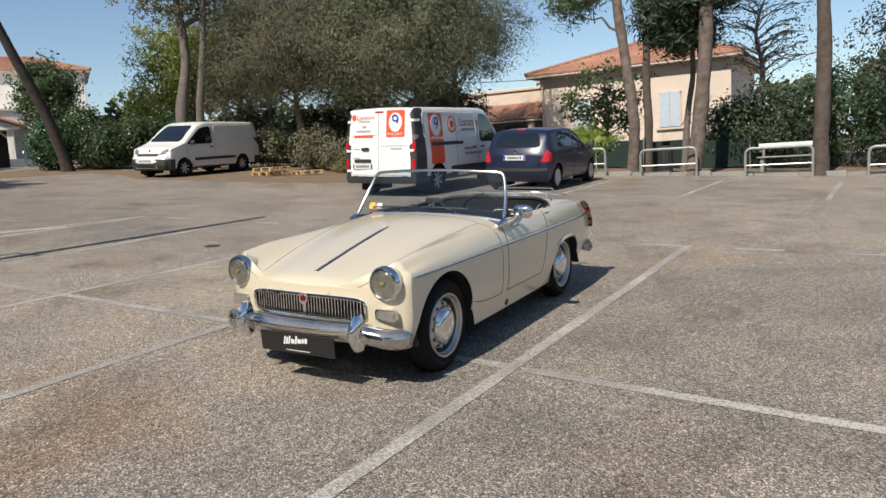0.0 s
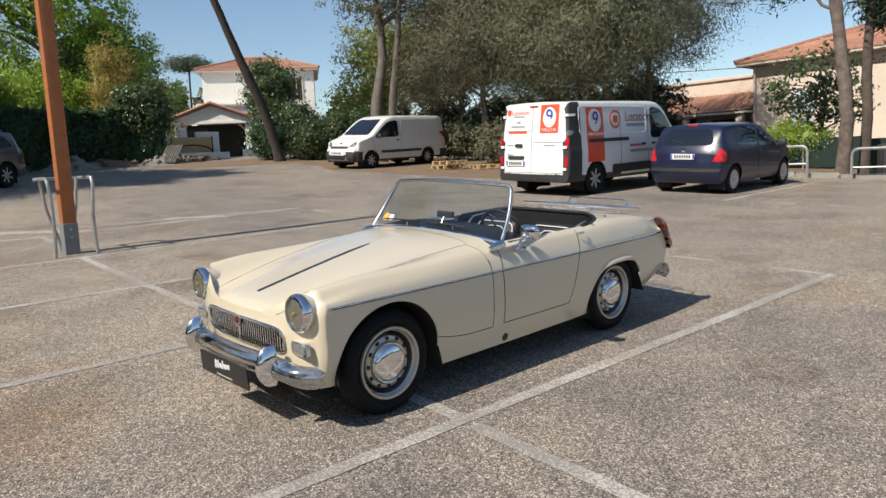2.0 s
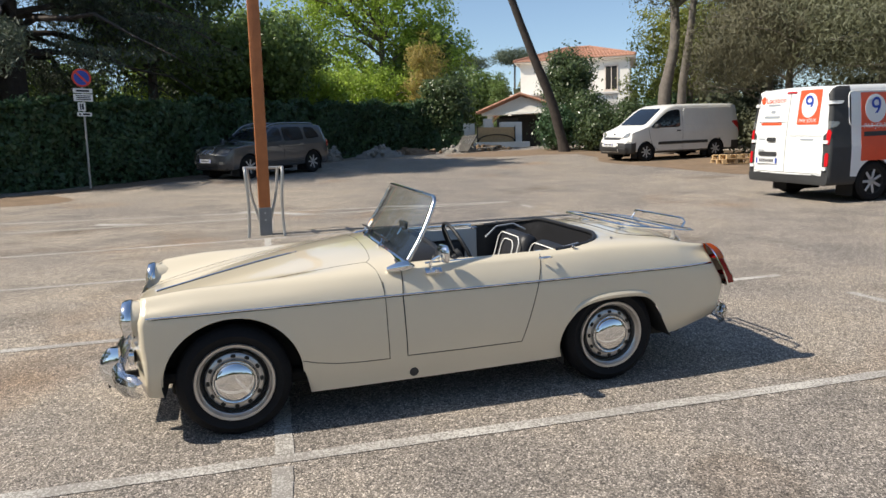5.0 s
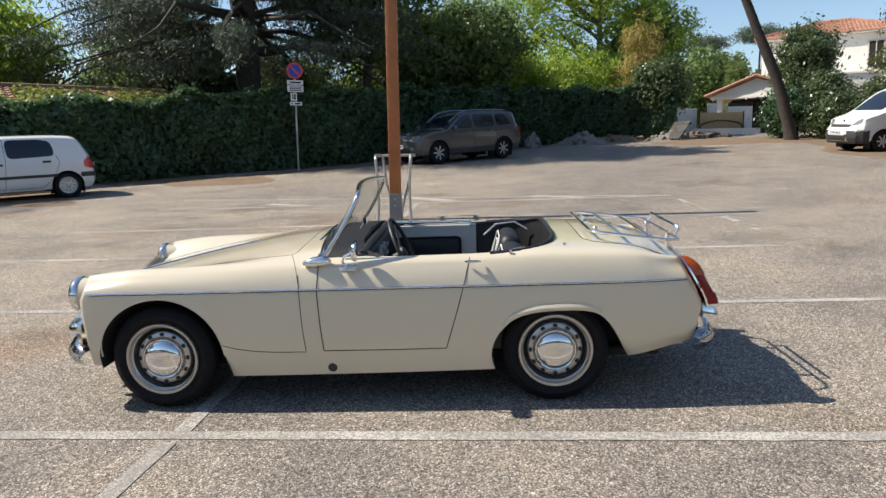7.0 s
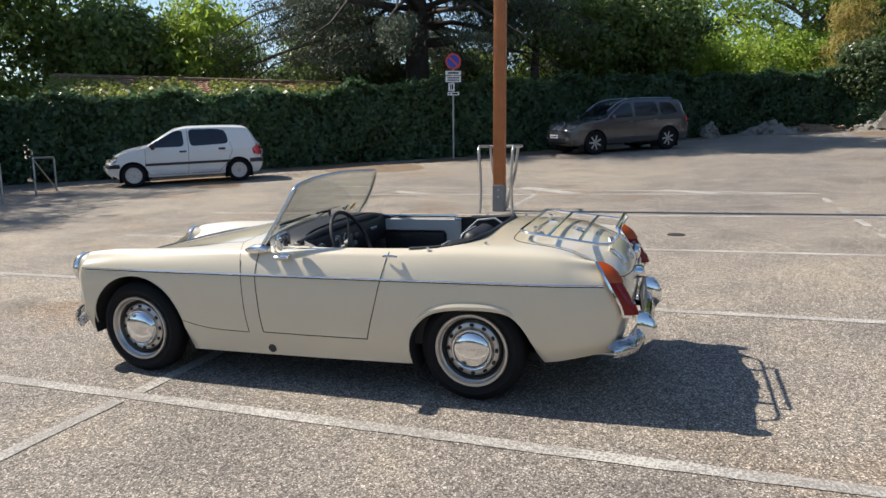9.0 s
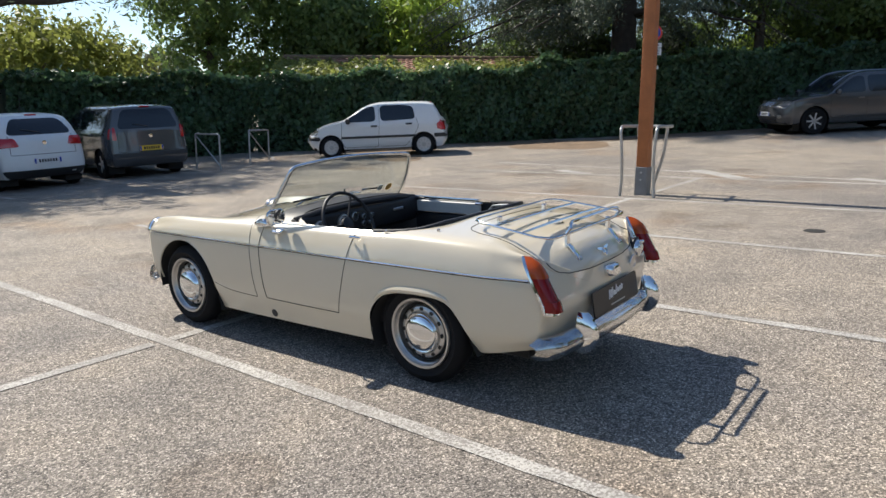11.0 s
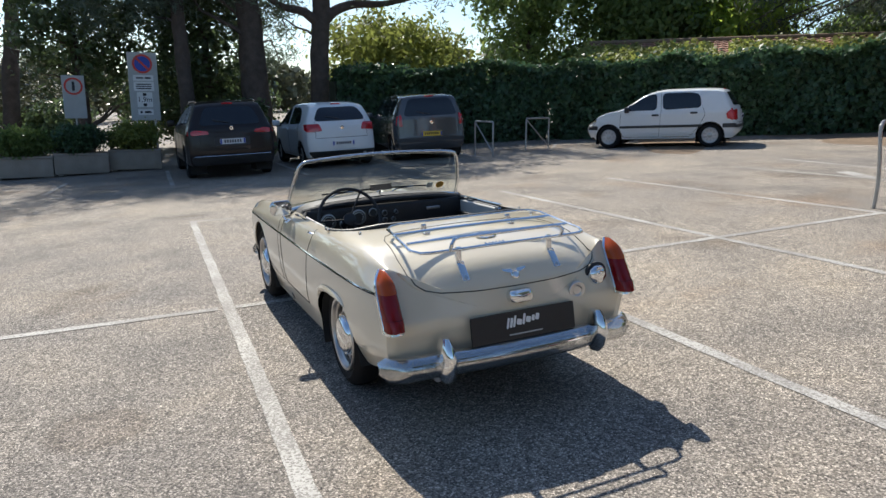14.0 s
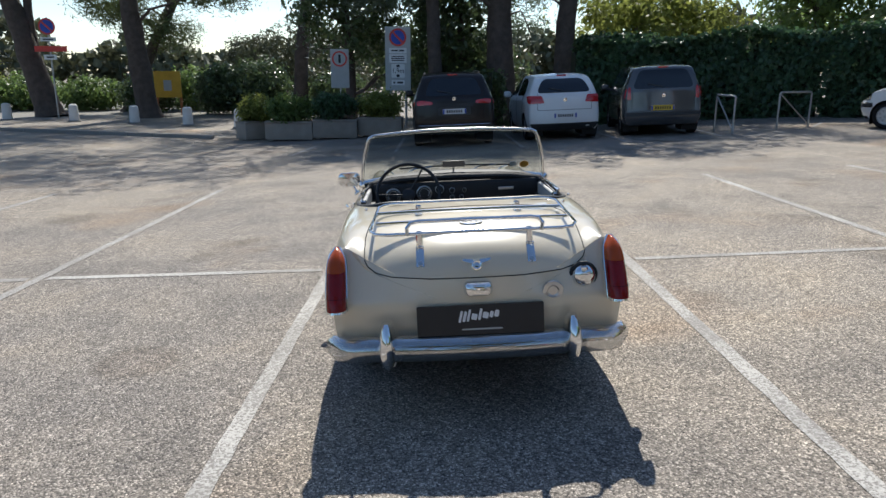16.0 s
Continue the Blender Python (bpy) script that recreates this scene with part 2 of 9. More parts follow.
M = dict(
    asphalt=asphalt(), line=worn_paint(),
    cream=mat("cream_paint", (0.635, 0.56, 0.425), 0.28, coat=1.0, vary=0.015, scale=1.5),
    chrome=mat("chrome", (0.78, 0.79, 0.80), 0.07, 1.0, vary=0.05, scale=3),
    weathered=mat("weathered_slat", (0.26, 0.255, 0.235), 0.8, vary=0.15, scale=6),
    pillar_alloy=mat("polished_alloy", (0.62, 0.63, 0.64), 0.16, 1.0, vary=0.12, scale=20, bump=0.05, bscale=60),
    dull_chrome=mat("brushed_metal", (0.55, 0.55, 0.56), 0.28, 1.0, vary=0.1),
    seam=mat("panel_gap", (0.015, 0.014, 0.012), 0.8),
    tyre=mat("tyre_rubber", (0.008, 0.008, 0.009), 0.75, spec=0.25, vary=0.2, scale=8, bump=0.15, bscale=90),
    rim_silver=mat("wheel_silver", (0.48, 0.47, 0.455), 0.30, 0.85, vary=0.1, scale=9),
    rim_pale=mat("painted_alloy", (0.55, 0.55, 0.56), 0.3, 0.3, coat=0.5, vary=0.08, scale=9),
    rim_grey=mat("alloy_grey", (0.42, 0.43, 0.44), 0.35, 0.7, vary=0.1, scale=9),
    black=mat("black_vinyl", (0.012, 0.012, 0.014), 0.5, vary=0.25, scale=14, bump=0.1, bscale=120),
    door_grey=mat("door_inner_grey", (0.46, 0.45, 0.43), 0.5, vary=0.06, scale=8),
    plastic=mat("dark_plastic", (0.03, 0.031, 0.033), 0.55, vary=0.15, scale=6),
    under=mat("underside", (0.02, 0.019, 0.018), 0.9, vary=0.3),
    piping=mat("white_piping", (0.75, 0.74, 0.70), 0.5),
    red_lens=mat("red_lens", (0.19, 0.003, 0.005), 0.16, coat=0.25, spec=0.3, vary=0.12, scale=30),
    badge_red=mat("dark_red_enamel", (0.10, 0.006, 0.010), 0.2, vary=0.1, scale=40),
    amber_lens=mat("amber_lens", (0.36, 0.058, 0.006), 0.16, coat=0.25, spec=0.3, vary=0.1, scale=30),
    clear_lens=mat("clear_lens", (0.36, 0.36, 0.34), 0.15, 0.6, coat=1.0, vary=0.2, scale=40, bump=0.25, bscale=60),
    yellow_lens=mat("warm_lens", (0.60, 0.50, 0.28), 0.12, 0.45, coat=1.0, vary=0.25, scale=25, bump=0.25, bscale=60),
    lamp_glass=glass("headlamp_glass", (0.80, 0.80, 0.75), 0.06),
    lamp_bowl=mat("lamp_reflector", (0.55, 0.55, 0.52), 0.22, 0.85, vary=0.3, scale=30, bump=0.3, bscale=70),
    lamp_bulb=mat("yellow_bulb", (0.30, 0.24, 0.06), 0.2, coat=0.6),
    screen=glass("windscreen_glass", (0.72, 0.77, 0.76)),
    dark_glass=mat("car_window", (0.010, 0.014, 0.021), 0.03, spec=0.65),
    plate_white=mat("plate_white", (0.72, 0.73, 0.74), 0.4),
    plate_yellow=mat("plate_yellow", (0.75, 0.50, 0.04), 0.4),
    plate_black=mat("plate_black", (0.014, 0.014, 0.016), 0.42, vary=0.2, scale=12),
    blue=mat("sign_blue", (0.02, 0.06, 0.38), 0.45, vary=0.08),
    red=mat("sign_red", (0.60, 0.05, 0.035), 0.45, vary=0.08),
    decal_red=mat("decal_red", (0.70, 0.09, 0.035), 0.4, vary=0.06),
    white_paint=mat("white_paint", (0.74, 0.75, 0.75), 0.35, coat=0.6, vary=0.03, scale=1.2),
    van_white=mat("dusty_white_paint", (0.66, 0.65, 0.62), 0.42, coat=0.3, vary=0.06, scale=1.5),
    navy=mat("navy_paint", (0.010, 0.014, 0.042), 0.3, coat=0.35, vary=0.06, scale=1.5),
    grey_paint=mat("grey_metallic", (0.10, 0.097, 0.097), 0.30, 0.15, coat=0.6, vary=0.05, scale=2),
    taupe=mat("taupe_metallic", (0.082, 0.085, 0.092), 0.22, 0.25, coat=0.8, vary=0.05, scale=2),
    brown_black=mat("dark_metallic", (0.016, 0.012, 0.012), 0.3, 0.0, spec=0.3, coat=0.25, vary=0.05, scale=2),
    galv=mat("galvanised_steel", (0.42, 0.42, 0.41), 0.45, 0.7, vary=0.18, scale=12),
    wood_post=mat("stained_wood", (0.36, 0.125, 0.04), 0.6, vary=0.16, scale=5, bump=0.3, bscale=30),
    old_wood=mat("greyed_pallet_wood", (0.10, 0.093, 0.082), 0.85, vary=0.2, scale=7, bump=0.3, bscale=40, per_object=0.12),
    timber=mat("pale_timber", (0.50, 0.34, 0.18), 0.75, vary=0.2, scale=7, bump=0.3, bscale=40, per_object=0.12),
    bark_pine=mat("pine_bark", (0.125, 0.098, 0.083), 0.95, vary=0.6, scale=5, bump=1.0, bscale=16),
    bark_dark=mat("dark_bark", (0.085, 0.066, 0.055), 0.95, vary=0.4, scale=5, bump=1.0, bscale=16),
    # dark_bark again with crown shade put into a deeper colour
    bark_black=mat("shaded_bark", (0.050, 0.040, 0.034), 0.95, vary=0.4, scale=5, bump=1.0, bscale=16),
    bark_pale=mat("pale_bark", (0.27, 0.24, 0.21), 0.95, vary=0.2, scale=6),
    bark_grey=mat("grey_bark", (0.14, 0.122, 0.105), 0.95, vary=0.35, scale=6, bump=0.8, bscale=18),
    leaf_olive=mat("olive_leaf", (0.118, 0.126, 0.068), 0.6, vary=0.42, scale=0.5, island=0.13, trans=0.2),
    leaf_dry=mat("dry_leaf", (0.130, 0.124, 0.072), 0.7, vary=0.42, scale=0.5, island=0.13, trans=0.2),
    leaf_hedge=mat("hedge_leaf", (0.070, 0.130, 0.060), 0.36, vary=0.25, scale=0.9, island=0.32, trans=0.42),
    leaf_ivy=mat("ivy_leaf", (0.25, 0.28, 0.07), 0.5, vary=0.25, scale=0.9, island=0.25, trans=0.55),
    leaf_bright=mat("fresh_leaf", (0.33, 0.44, 0.075), 0.5, vary=0.22, scale=0.9, island=0.26, trans=0.62),
    leaf_mid=mat("green_leaf", (0.155, 0.225, 0.066), 0.45, vary=0.22, scale=0.9, island=0.26, trans=0.5),
    leaf_glossy=mat("glossy_leaf", (0.095, 0.135, 0.058), 0.3, vary=0.22, scale=0.9, island=0.3, trans=0.45),
    needle=mat("pine_needles", (0.105, 0.135, 0.055), 0.55, vary=0.22, scale=0.9, island=0.22, trans=0.35),
    needle_dark=mat("cedar_needles", (0.135, 0.175, 0.125), 0.55, vary=0.22, scale=0.9, island=0.26, trans=0.5),
    needle_cedar=mat("cedar_foliage", (0.075, 0.098, 0.066), 0.6, vary=0.3, scale=0.7, island=0.26, trans=0.3),
    # darker copy of the needles: tree shade is put into the colour
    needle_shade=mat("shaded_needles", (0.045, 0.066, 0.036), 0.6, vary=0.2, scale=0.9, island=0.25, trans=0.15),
    red_lamp=mat("red_lamp", (0.50, 0.012, 0.018), 0.15, coat=0.8, vary=0.1, scale=20),
    steel_shoe=mat("grey_steel_shoe", (0.20, 0.205, 0.21), 0.6, 0.2, vary=0.15, scale=8),
    # shade between the hedge leaves, put into the colour of a solid core
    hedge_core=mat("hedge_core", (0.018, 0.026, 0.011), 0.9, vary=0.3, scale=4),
    bamboo=mat("dry_canes", (0.40, 0.32, 0.10), 0.6, island=0.3, trans=0.55),
    grass=mat("dry_grass", (0.20, 0.18, 0.085), 0.8, island=0.4, trans=0.25),
    dirt=mat("needle_litter", (0.185, 0.128, 0.082), 0.95, vary=0.35, scale=2.5, bump=0.7, bscale=35),
    rubble=mat("pale_rubble", (0.23, 0.215, 0.19), 0.95, vary=0.3, scale=6, bump=0.8, bscale=30),
    concrete=mat("concrete", (0.25, 0.24, 0.22), 0.85, vary=0.18, scale=3, bump=0.3, bscale=40),
    planter=mat("planter_concrete", (0.30, 0.265, 0.225), 0.85, vary=0.16, scale=4, bump=0.35, bscale=45, per_object=0.08),
    white_wall=mat("white_render", (0.72, 0.69, 0.64), 0.85, vary=0.06, scale=0.8, bump=0.15, bscale=60),
    peach_wall=mat("peach_render", (0.64, 0.54, 0.46), 0.85, vary=0.07, scale=0.8, bump=0.15, bscale=60),
    tile=mat("roof_tile", (0.36, 0.185, 0.125), 0.85, vary=0.2, scale=2, per_object=0.16),
    eave=mat("eave_paint", (0.60, 0.52, 0.45), 0.8, vary=0.08),
    shutter=mat("shutter_and_haze_blue", (0.45, 0.52, 0.60), 0.6, vary=0.08),
    dark_void=mat("dark_interior", (0.018, 0.017, 0.016), 0.9),
    green_mesh=mat("green_screen_cloth", (0.006, 0.020, 0.016), 0.8, vary=0.2, scale=3),
    sign_face=mat("sign_face", (0.70, 0.71, 0.70), 0.5, vary=0.05),
    sign_grey=mat("sign_back", (0.42, 0.43, 0.42), 0.55, vary=0.08),
    sign_ink=mat("sign_ink", (0.02, 0.02, 0.025), 0.6),
    yellow_panel=mat("yellow_panel", (0.62, 0.36, 0.03), 0.6, vary=0.15, scale=3),
    bollard=mat("bollard_white", (0.68, 0.66, 0.62), 0.75, vary=0.12, scale=5, bump=0.2),
    sticker_orange=mat("sticker_orange", (0.80, 0.38, 0.05), 0.5),
    decal_text=mat("decal_text", (0.28, 0.10, 0.08), 0.5),
    decal_grey=mat("decal_grey", (0.30, 0.33, 0.36), 0.5),
)


# ---- shape helpers ----
def ground_z(x, y):
    """The car park falls gently towards +x and +y and is slightly hollow; it levels off past its edges."""
    x, y = min(max(x, -30), 17), min(max(y, -32), 5)
    return 0.0563 - 0.0171 * x - 0.0432 * y + 0.00038 * y * y + 0.0002 * x * x


def standing(x, y, yaw=0.0):
    """A pose on the sloping ground, its up square to the slope."""
    a, b = -0.0171 + 0.0004 * x, -0.0432 + 0.00076 * y
    t = Matrix(((1, 0, -a, x), (0, 1, -b, y), (a, b, 1, ground_z(x, y)), (0, 0, 0, 1)))
    return t @ Matrix.Rotation(radians(yaw), 4, "Z")


def upright(x, y, yaw=0.0, dz=0.0):
    return Matrix.Translation((x, y, ground_z(x, y) + dz)) @ Matrix.Rotation(radians(yaw), 4, "Z")


def link_mesh(name, data, material, parent=None, label="", smooth=True, edge=None):
    if isinstance(data, bmesh.types.BMesh):
        me = bpy.data.meshes.new(name)
        data.to_mesh(me)
        data.free()
    else:
        me = data
    mats = material if isinstance(material, (list, tuple)) else [material]
    me.materials.clear()
    for k in mats:
        me.materials.append(M[k])
    if smooth:
        me.shade_smooth()
        if edge:
            me.set_sharp_from_angle(angle=radians(edge))
    ob = new(name, me)
    if parent is not None:
        ob.parent = parent
    if label:
        ob["label"] = label
    return ob


def part(name, bm, material, parent, label="", smooth=True, edge=35):
    return link_mesh(name, bm, material, parent, label, smooth, edge)


def thing(name, m, label, category, group="", kind=""):
    ob = new(name)
    ob.empty_display_size = 0.1
    ob.matrix_world = m
    return tagged(ob, label, category, group, kind)


def box(bm, c, s, bevel=0.0, seg=1, rot=None):
    """A box centred at c with sides s; its edges rounded by bevel."""
    m = Matrix.Translation(c) @ (rot or Matrix()) @ Matrix.Diagonal((*s, 1))
    vs = bmesh.ops.create_cube(bm, size=1, matrix=m)["verts"]
    if bevel:
        es = list({e for v in vs for e in v.link_edges})
        bmesh.ops.bevel(bm, geom=es, offset=bevel, segments=seg, affect="EDGES", profile=0.5)
    return bm


def nbox(c, s, bevel=0.0, seg=1, rot=None):
    return box(bmesh.new(), c, s, bevel, seg, rot)


def tube(bm, pts, r, seg=8, cap=True, closed=False):
    """A round bar along the points; r is one radius or one for each point."""
    pts = [Vector(p) for p in pts]
    n = len(pts)
    rad = [r] * n if isinstance(r, (int, float)) else list(r)
    up, rings = None, []
    for i, p in enumerate(pts):
        if closed:
            d = pts[(i + 1) % n] - pts[i - 1]
        else:
            d = pts[min(i + 1, n - 1)] - pts[max(i - 1, 0)]
        if d.length < 1e-9:
            d = Vector((0, 0, 1))
        d.normalize()
        if up is None:
            up = Vector((0, 0, 1)) if abs(d.z) < 0.9 else Vector((1, 0, 0))
        s = d.cross(up)
        if s.length < 1e-6:
            s = d.orthogonal()
        s.normalize()
        up = s.cross(d).normalized()
        rings.append([bm.verts.new(p + rad[i] * (math.cos(2 * math.pi * k / seg) * s + math.sin(2 * math.pi * k / seg) * up)) for k in range(seg)])
    for i in range(n if closed else n - 1):
        a, b = rings[i], rings[(i + 1) % n]
        for k in range(seg):
            bm.faces.new((a[k], a[(k + 1) % seg], b[(k + 1) % seg], b[k]))
    if cap and not closed:
        bm.faces.new(rings[0][::-1])
        bm.faces.new(rings[-1])
    return bm


def ntube(pts, r, seg=8, closed=False):
    return tube(bmesh.new(), pts, r, seg, True, closed)


def lathe(profile, m=None, seg=32):
    """A turned body: (radius, height) pairs round the local z axis."""
    bm = bmesh.new()
    rings = []
    for r, h in profile:
        if r < 1e-5:
            rings.append([bm.verts.new((0, 0, h))])
        else:
            rings.append([bm.verts.new((r * math.cos(2 * math.pi * k / seg), r * math.sin(2 * math.pi * k / seg), h)) for k in range(seg)])
    for a, b in zip(rings, rings[1:]):
        for k in range(seg):
            k2 = (k + 1) % seg
            f = [a[k % len(a)], a[k2 % len(a)], b[k2 % len(b)], b[k % len(b)]]
            f = [v for i, v in enumerate(f) if v not in f[:i]]
            if len(f) > 2:
                bm.faces.new(f)
    bmesh.ops.recalc_face_normals(bm, faces=bm.faces)
    if m is not None:
        bm.transform(m)
    return bm


def plate(poly, depth, m=None, bevel=0.0):
    """A flat piece with the given outline in xy, depth thick along z."""
    bm = bmesh.new()
    f = bm.faces.new([bm.verts.new((x, y, 0)) for x, y in poly])
    r = bmesh.ops.extrude_face_region(bm, geom=[f])
    bmesh.ops.translate(bm, vec=(0, 0, depth), verts=[v for v in r["geom"] if isinstance(v, bmesh.types.BMVert)])
    bmesh.ops.recalc_face_normals(bm, faces=bm.faces)
    if m is not None:
        bm.transform(m)
    return bm


def rounded(w, h, r, n=5):
    """The outline of a rounded rectangle round the origin."""
    out = []
    for cx, cy, a0 in ((w / 2 - r, h / 2 - r, 0), (-w / 2 + r, h / 2 - r, 90), (-w / 2 + r, -h / 2 + r, 180), (w / 2 - r, -h / 2 + r, 270)):
        for k in range(n + 1):
            a = radians(a0 + 90 * k / n)
            out.append((cx + r * math.cos(a), cy + r * math.sin(a)))
    return out


def smooth_curve(keys, x):
    """A smooth curve through (x, value) keys, without overshoot."""
    ks = sorted(keys)
    xs = [k[0] for k in ks]
    vs = [k[1] for k in ks]
    n = len(xs)
    if x <= xs[0]:
        return vs[0]
    if x >= xs[-1]:
        return vs[-1]
    d = [(vs[i + 1] - vs[i]) / (xs[i + 1] - xs[i]) for i in range(n - 1)]
    def slope(i):
        if i == 0:
            return d[0]
        if i == n - 1:
            return d[-1]
        if d[i - 1] * d[i] <= 0:
            return 0.0
        return 2 * d[i - 1] * d[i] / (d[i - 1] + d[i])
    i = max(k for k in range(n - 1) if xs[k] <= x)
    h = xs[i + 1] - xs[i]
    t = (x - xs[i]) / h
    return (2 * t**3 - 3 * t**2 + 1) * vs[i] + (t**3 - 2 * t**2 + t) * h * slope(i) + (3 * t**2 - 2 * t**3) * vs[i + 1] + (t**3 - t**2) * h * slope(i + 1)


def from_arrays(name, verts, faces):
    me = bpy.data.meshes.new(name)
    me.from_pydata(verts, [], faces)
    me.update()
    return me


def text_mesh(body, size, m, depth=0.0):
    cu = bpy.data.curves.new("letters", "FONT")
    cu.body, cu.size, cu.extrude = body, size, depth
    cu.align_x, cu.align_y = "CENTER", "CENTER"
    ob = bpy.data.objects.new("letters", cu)
    scene.collection.objects.link(ob)
    me = bpy.data.meshes.new_from_object(ob.evaluated_get(bpy.context.evaluated_depsgraph_get()))
    bpy.data.objects.remove(ob)
    me.transform(m)
    return me


def facing(origin, right, up):
    """A pose whose x runs along right and y along up."""
    r, u = Vector(right).normalized(), Vector(up).normalized()
    w = r.cross(u)
    return Matrix(((r.x, u.x, w.x, origin[0]), (r.y, u.y, w.y, origin[1]), (r.z, u.z, w.z, origin[2]), (0, 0, 0, 1)))


# ---- ground and markings ----
def build_ground():
    xs = [-1500, -400, -150, -80, *[-45 + 1.5 * k for k in range(66)], 70, 140, 400, 1500]
    ys = [-1500, -400, -150, -80, *[-50 + 1.5 * k for k in range(66)], 70, 140, 400, 1500]
    vs = [(x, y, ground_z(x, y)) for y in ys for x in xs]
    w = len(xs)
    fs = [(j * w + i, j * w + i + 1, (j + 1) * w + i + 1, (j + 1) * w + i) for j in range(len(ys) - 1) for i in range(w - 1)]
    return tagged(link_mesh("ground", from_arrays("ground", vs, fs), "asphalt"), "sunlit grey asphalt with worn stone aggregate and stains", "ground", kind="structure")


def patch(name, outline, material, lift, label, category):
    """A thin irregular sheet that follows the ground."""
    bm = bmesh.new()
    cx = sum(p[0] for p in outline) / len(outline)
    cy = sum(p[1] for p in outline) / len(outline)
    rings = []
    for s in (1.0, 0.75, 0.5, 0.25):
        rings.append([bm.verts.new((cx + (x - cx) * s, cy + (y - cy) * s, ground_z(cx + (x - cx) * s, cy + (y - cy) * s) + lift * (0.3 if s == 1.0 else 1))) for x, y in outline])
    n = len(outline)
    for a, b in zip(rings, rings[1:]):
        for k in range(n):
            bm.faces.new((a[k], a[(k + 1) % n], b[(k + 1) % n], b[k]))
    bm.faces.new(rings[-1])
    bmesh.ops.recalc_face_normals(bm, faces=bm.faces)
    return tagged(link_mesh(name, bm, material), label, category, kind="structure")


def ragged(cx, cy, rx, ry, seed, n=48, amp=0.25, turn=0.0):
    rnd = random.Random(seed)
    ph = [rnd.uniform(0, 6.28) for _ in range(6)]
    out = []
    for k in range(n):
        a = 2 * math.pi * k / n
        f = 1 + amp * sum(math.sin((j + 2) * a + ph[j]) / (j + 1.5) for j in range(6))
        x, y = rx * f * math.cos(a), ry * f * math.sin(a)
        c, s = math.cos(radians(turn)), math.sin(radians(turn))
        out.append((cx + c * x - s * y, cy + s * x + c * y))
    return out


def road_line(x0, y0, x1, y1, width=0.088):
    """One painted line, with slightly uneven edges, lying on the asphalt."""
    rnd = random.Random(int(x0 * 97 + y0 * 31 + x1 * 7))
    d = Vector((x1 - x0, y1 - y0))
    n = max(2, int(d.length / 0.12))
    side = Vector((-d.y, d.x)).normalized() * width / 2
    bm = bmesh.new()
    rows = []
    for k in range(n + 1):
        p = Vector((x0, y0)) + d * k / n
        a, b = p + side * (1 + rnd.uniform(-0.10, 0.10)), p - side * (1 + rnd.uniform(-0.10, 0.10))
        rows.append([bm.verts.new((q.x, q.y, ground_z(q.x, q.y) + 0.004)) for q in (a, b)])
    for a, b in zip(rows, rows[1:]):
        bm.faces.new((a[0], a[1], b[1], b[0]))
    bmesh.ops.recalc_face_normals(bm, faces=bm.faces)
    return tagged(link_mesh("parking_line", bm, "line"), "worn white painted parking line on asphalt", "road marking", "parking lines", "structure")


build_ground()
for seg in (
    (6.45, 0.79, -2.90, 1.10), (6.45, -1.52, -2.87, -1.27), (6.2, -3.82, -2.95, -3.60), (6.4, -6.02, -3.74, -6.11), (6.1, -8.62, -3.15, -8.62),
    (1.71, -1.46, 1.57, -6.02), (1.80, 0.90, 1.71, -1.40), (1.95, 3.24, 1.82, 1.02), (2.10, 5.9, 1.94, 3.40), (6.76, 3.16, -2.8, 3.46), (6.9, 5.63, -2.8, 6.1),
    (1.50, -6.8, 1.42, -8.56), (6.4, -10.2, -3.1, -8.70),
    (-8.6, -0.10, -12.7, 0.14), (-8.5, -2.58, -12.8, -2.54), (-8.45, 2.44, -12.5, 2.66), (-8.4, -5.1, -12.8, -5.1), (-8.5, 5.0, -12.8, 5.2),
    (11.6, 3.00, 13.9, 2.74), (11.5, 0.72, 15.4, 0.60), (11.4, -2.0, 15.4, -2.1), (11.5, -4.3, 15.4, -4.4), (11.8, -6.5, 15.0, -6.8), (13.0, -9.2, 14.2, -10.1)):
    road_line(*seg)
for k in range(-1, 5):
    road_line(-2.89, 0.56 + 1.07 * k, -2.89, 1.03 + 1.07 * k, 0.09)
for k in range(4):
    road_line(-3.12, -8.05 + 1.07 * k, -3.12, -7.53 + 1.07 * k, 0.09)
    road_line(-8.55, -1.85 + 1.05 * k, -8.55, -1.35 + 1.05 * k, 0.09)
road_line(6.40, 0.80, 6.28, 0.28, 0.09)
for seg in ((1.86, -9.78, 0.74, -8.70, 0.30), (4.30, -9.10, 3.46, -8.66, 0.24), (-0.75, -9.22, -1.62, -8.74, 0.22)):
    road_line(*seg)

# ---- bodywork helpers ----
from mathutils.bvhtree import BVHTree


def spline(pts, n):
    """A smooth line through the points, n steps for each stretch."""
    out = []
    for i in range(len(pts) - 1):
        p0, p1, p2, p3 = pts[max(i - 1, 0)], pts[i], pts[i + 1], pts[min(i + 2, len(pts) - 1)]
        for k in range(n):
            t = k / n
            out.append(tuple(0.5 * (2 * b + (c - a) * t + (2 * a - 5 * b + 4 * c - d) * t * t + (3 * b - a - 3 * c + d) * t**3) for a, b, c, d in zip(p0, p1, p2, p3)))
    out.append(tuple(pts[-1]))
    return out


def step(t):
    t = min(max(t, 0), 1)
    return t * t * (3 - 2 * t)


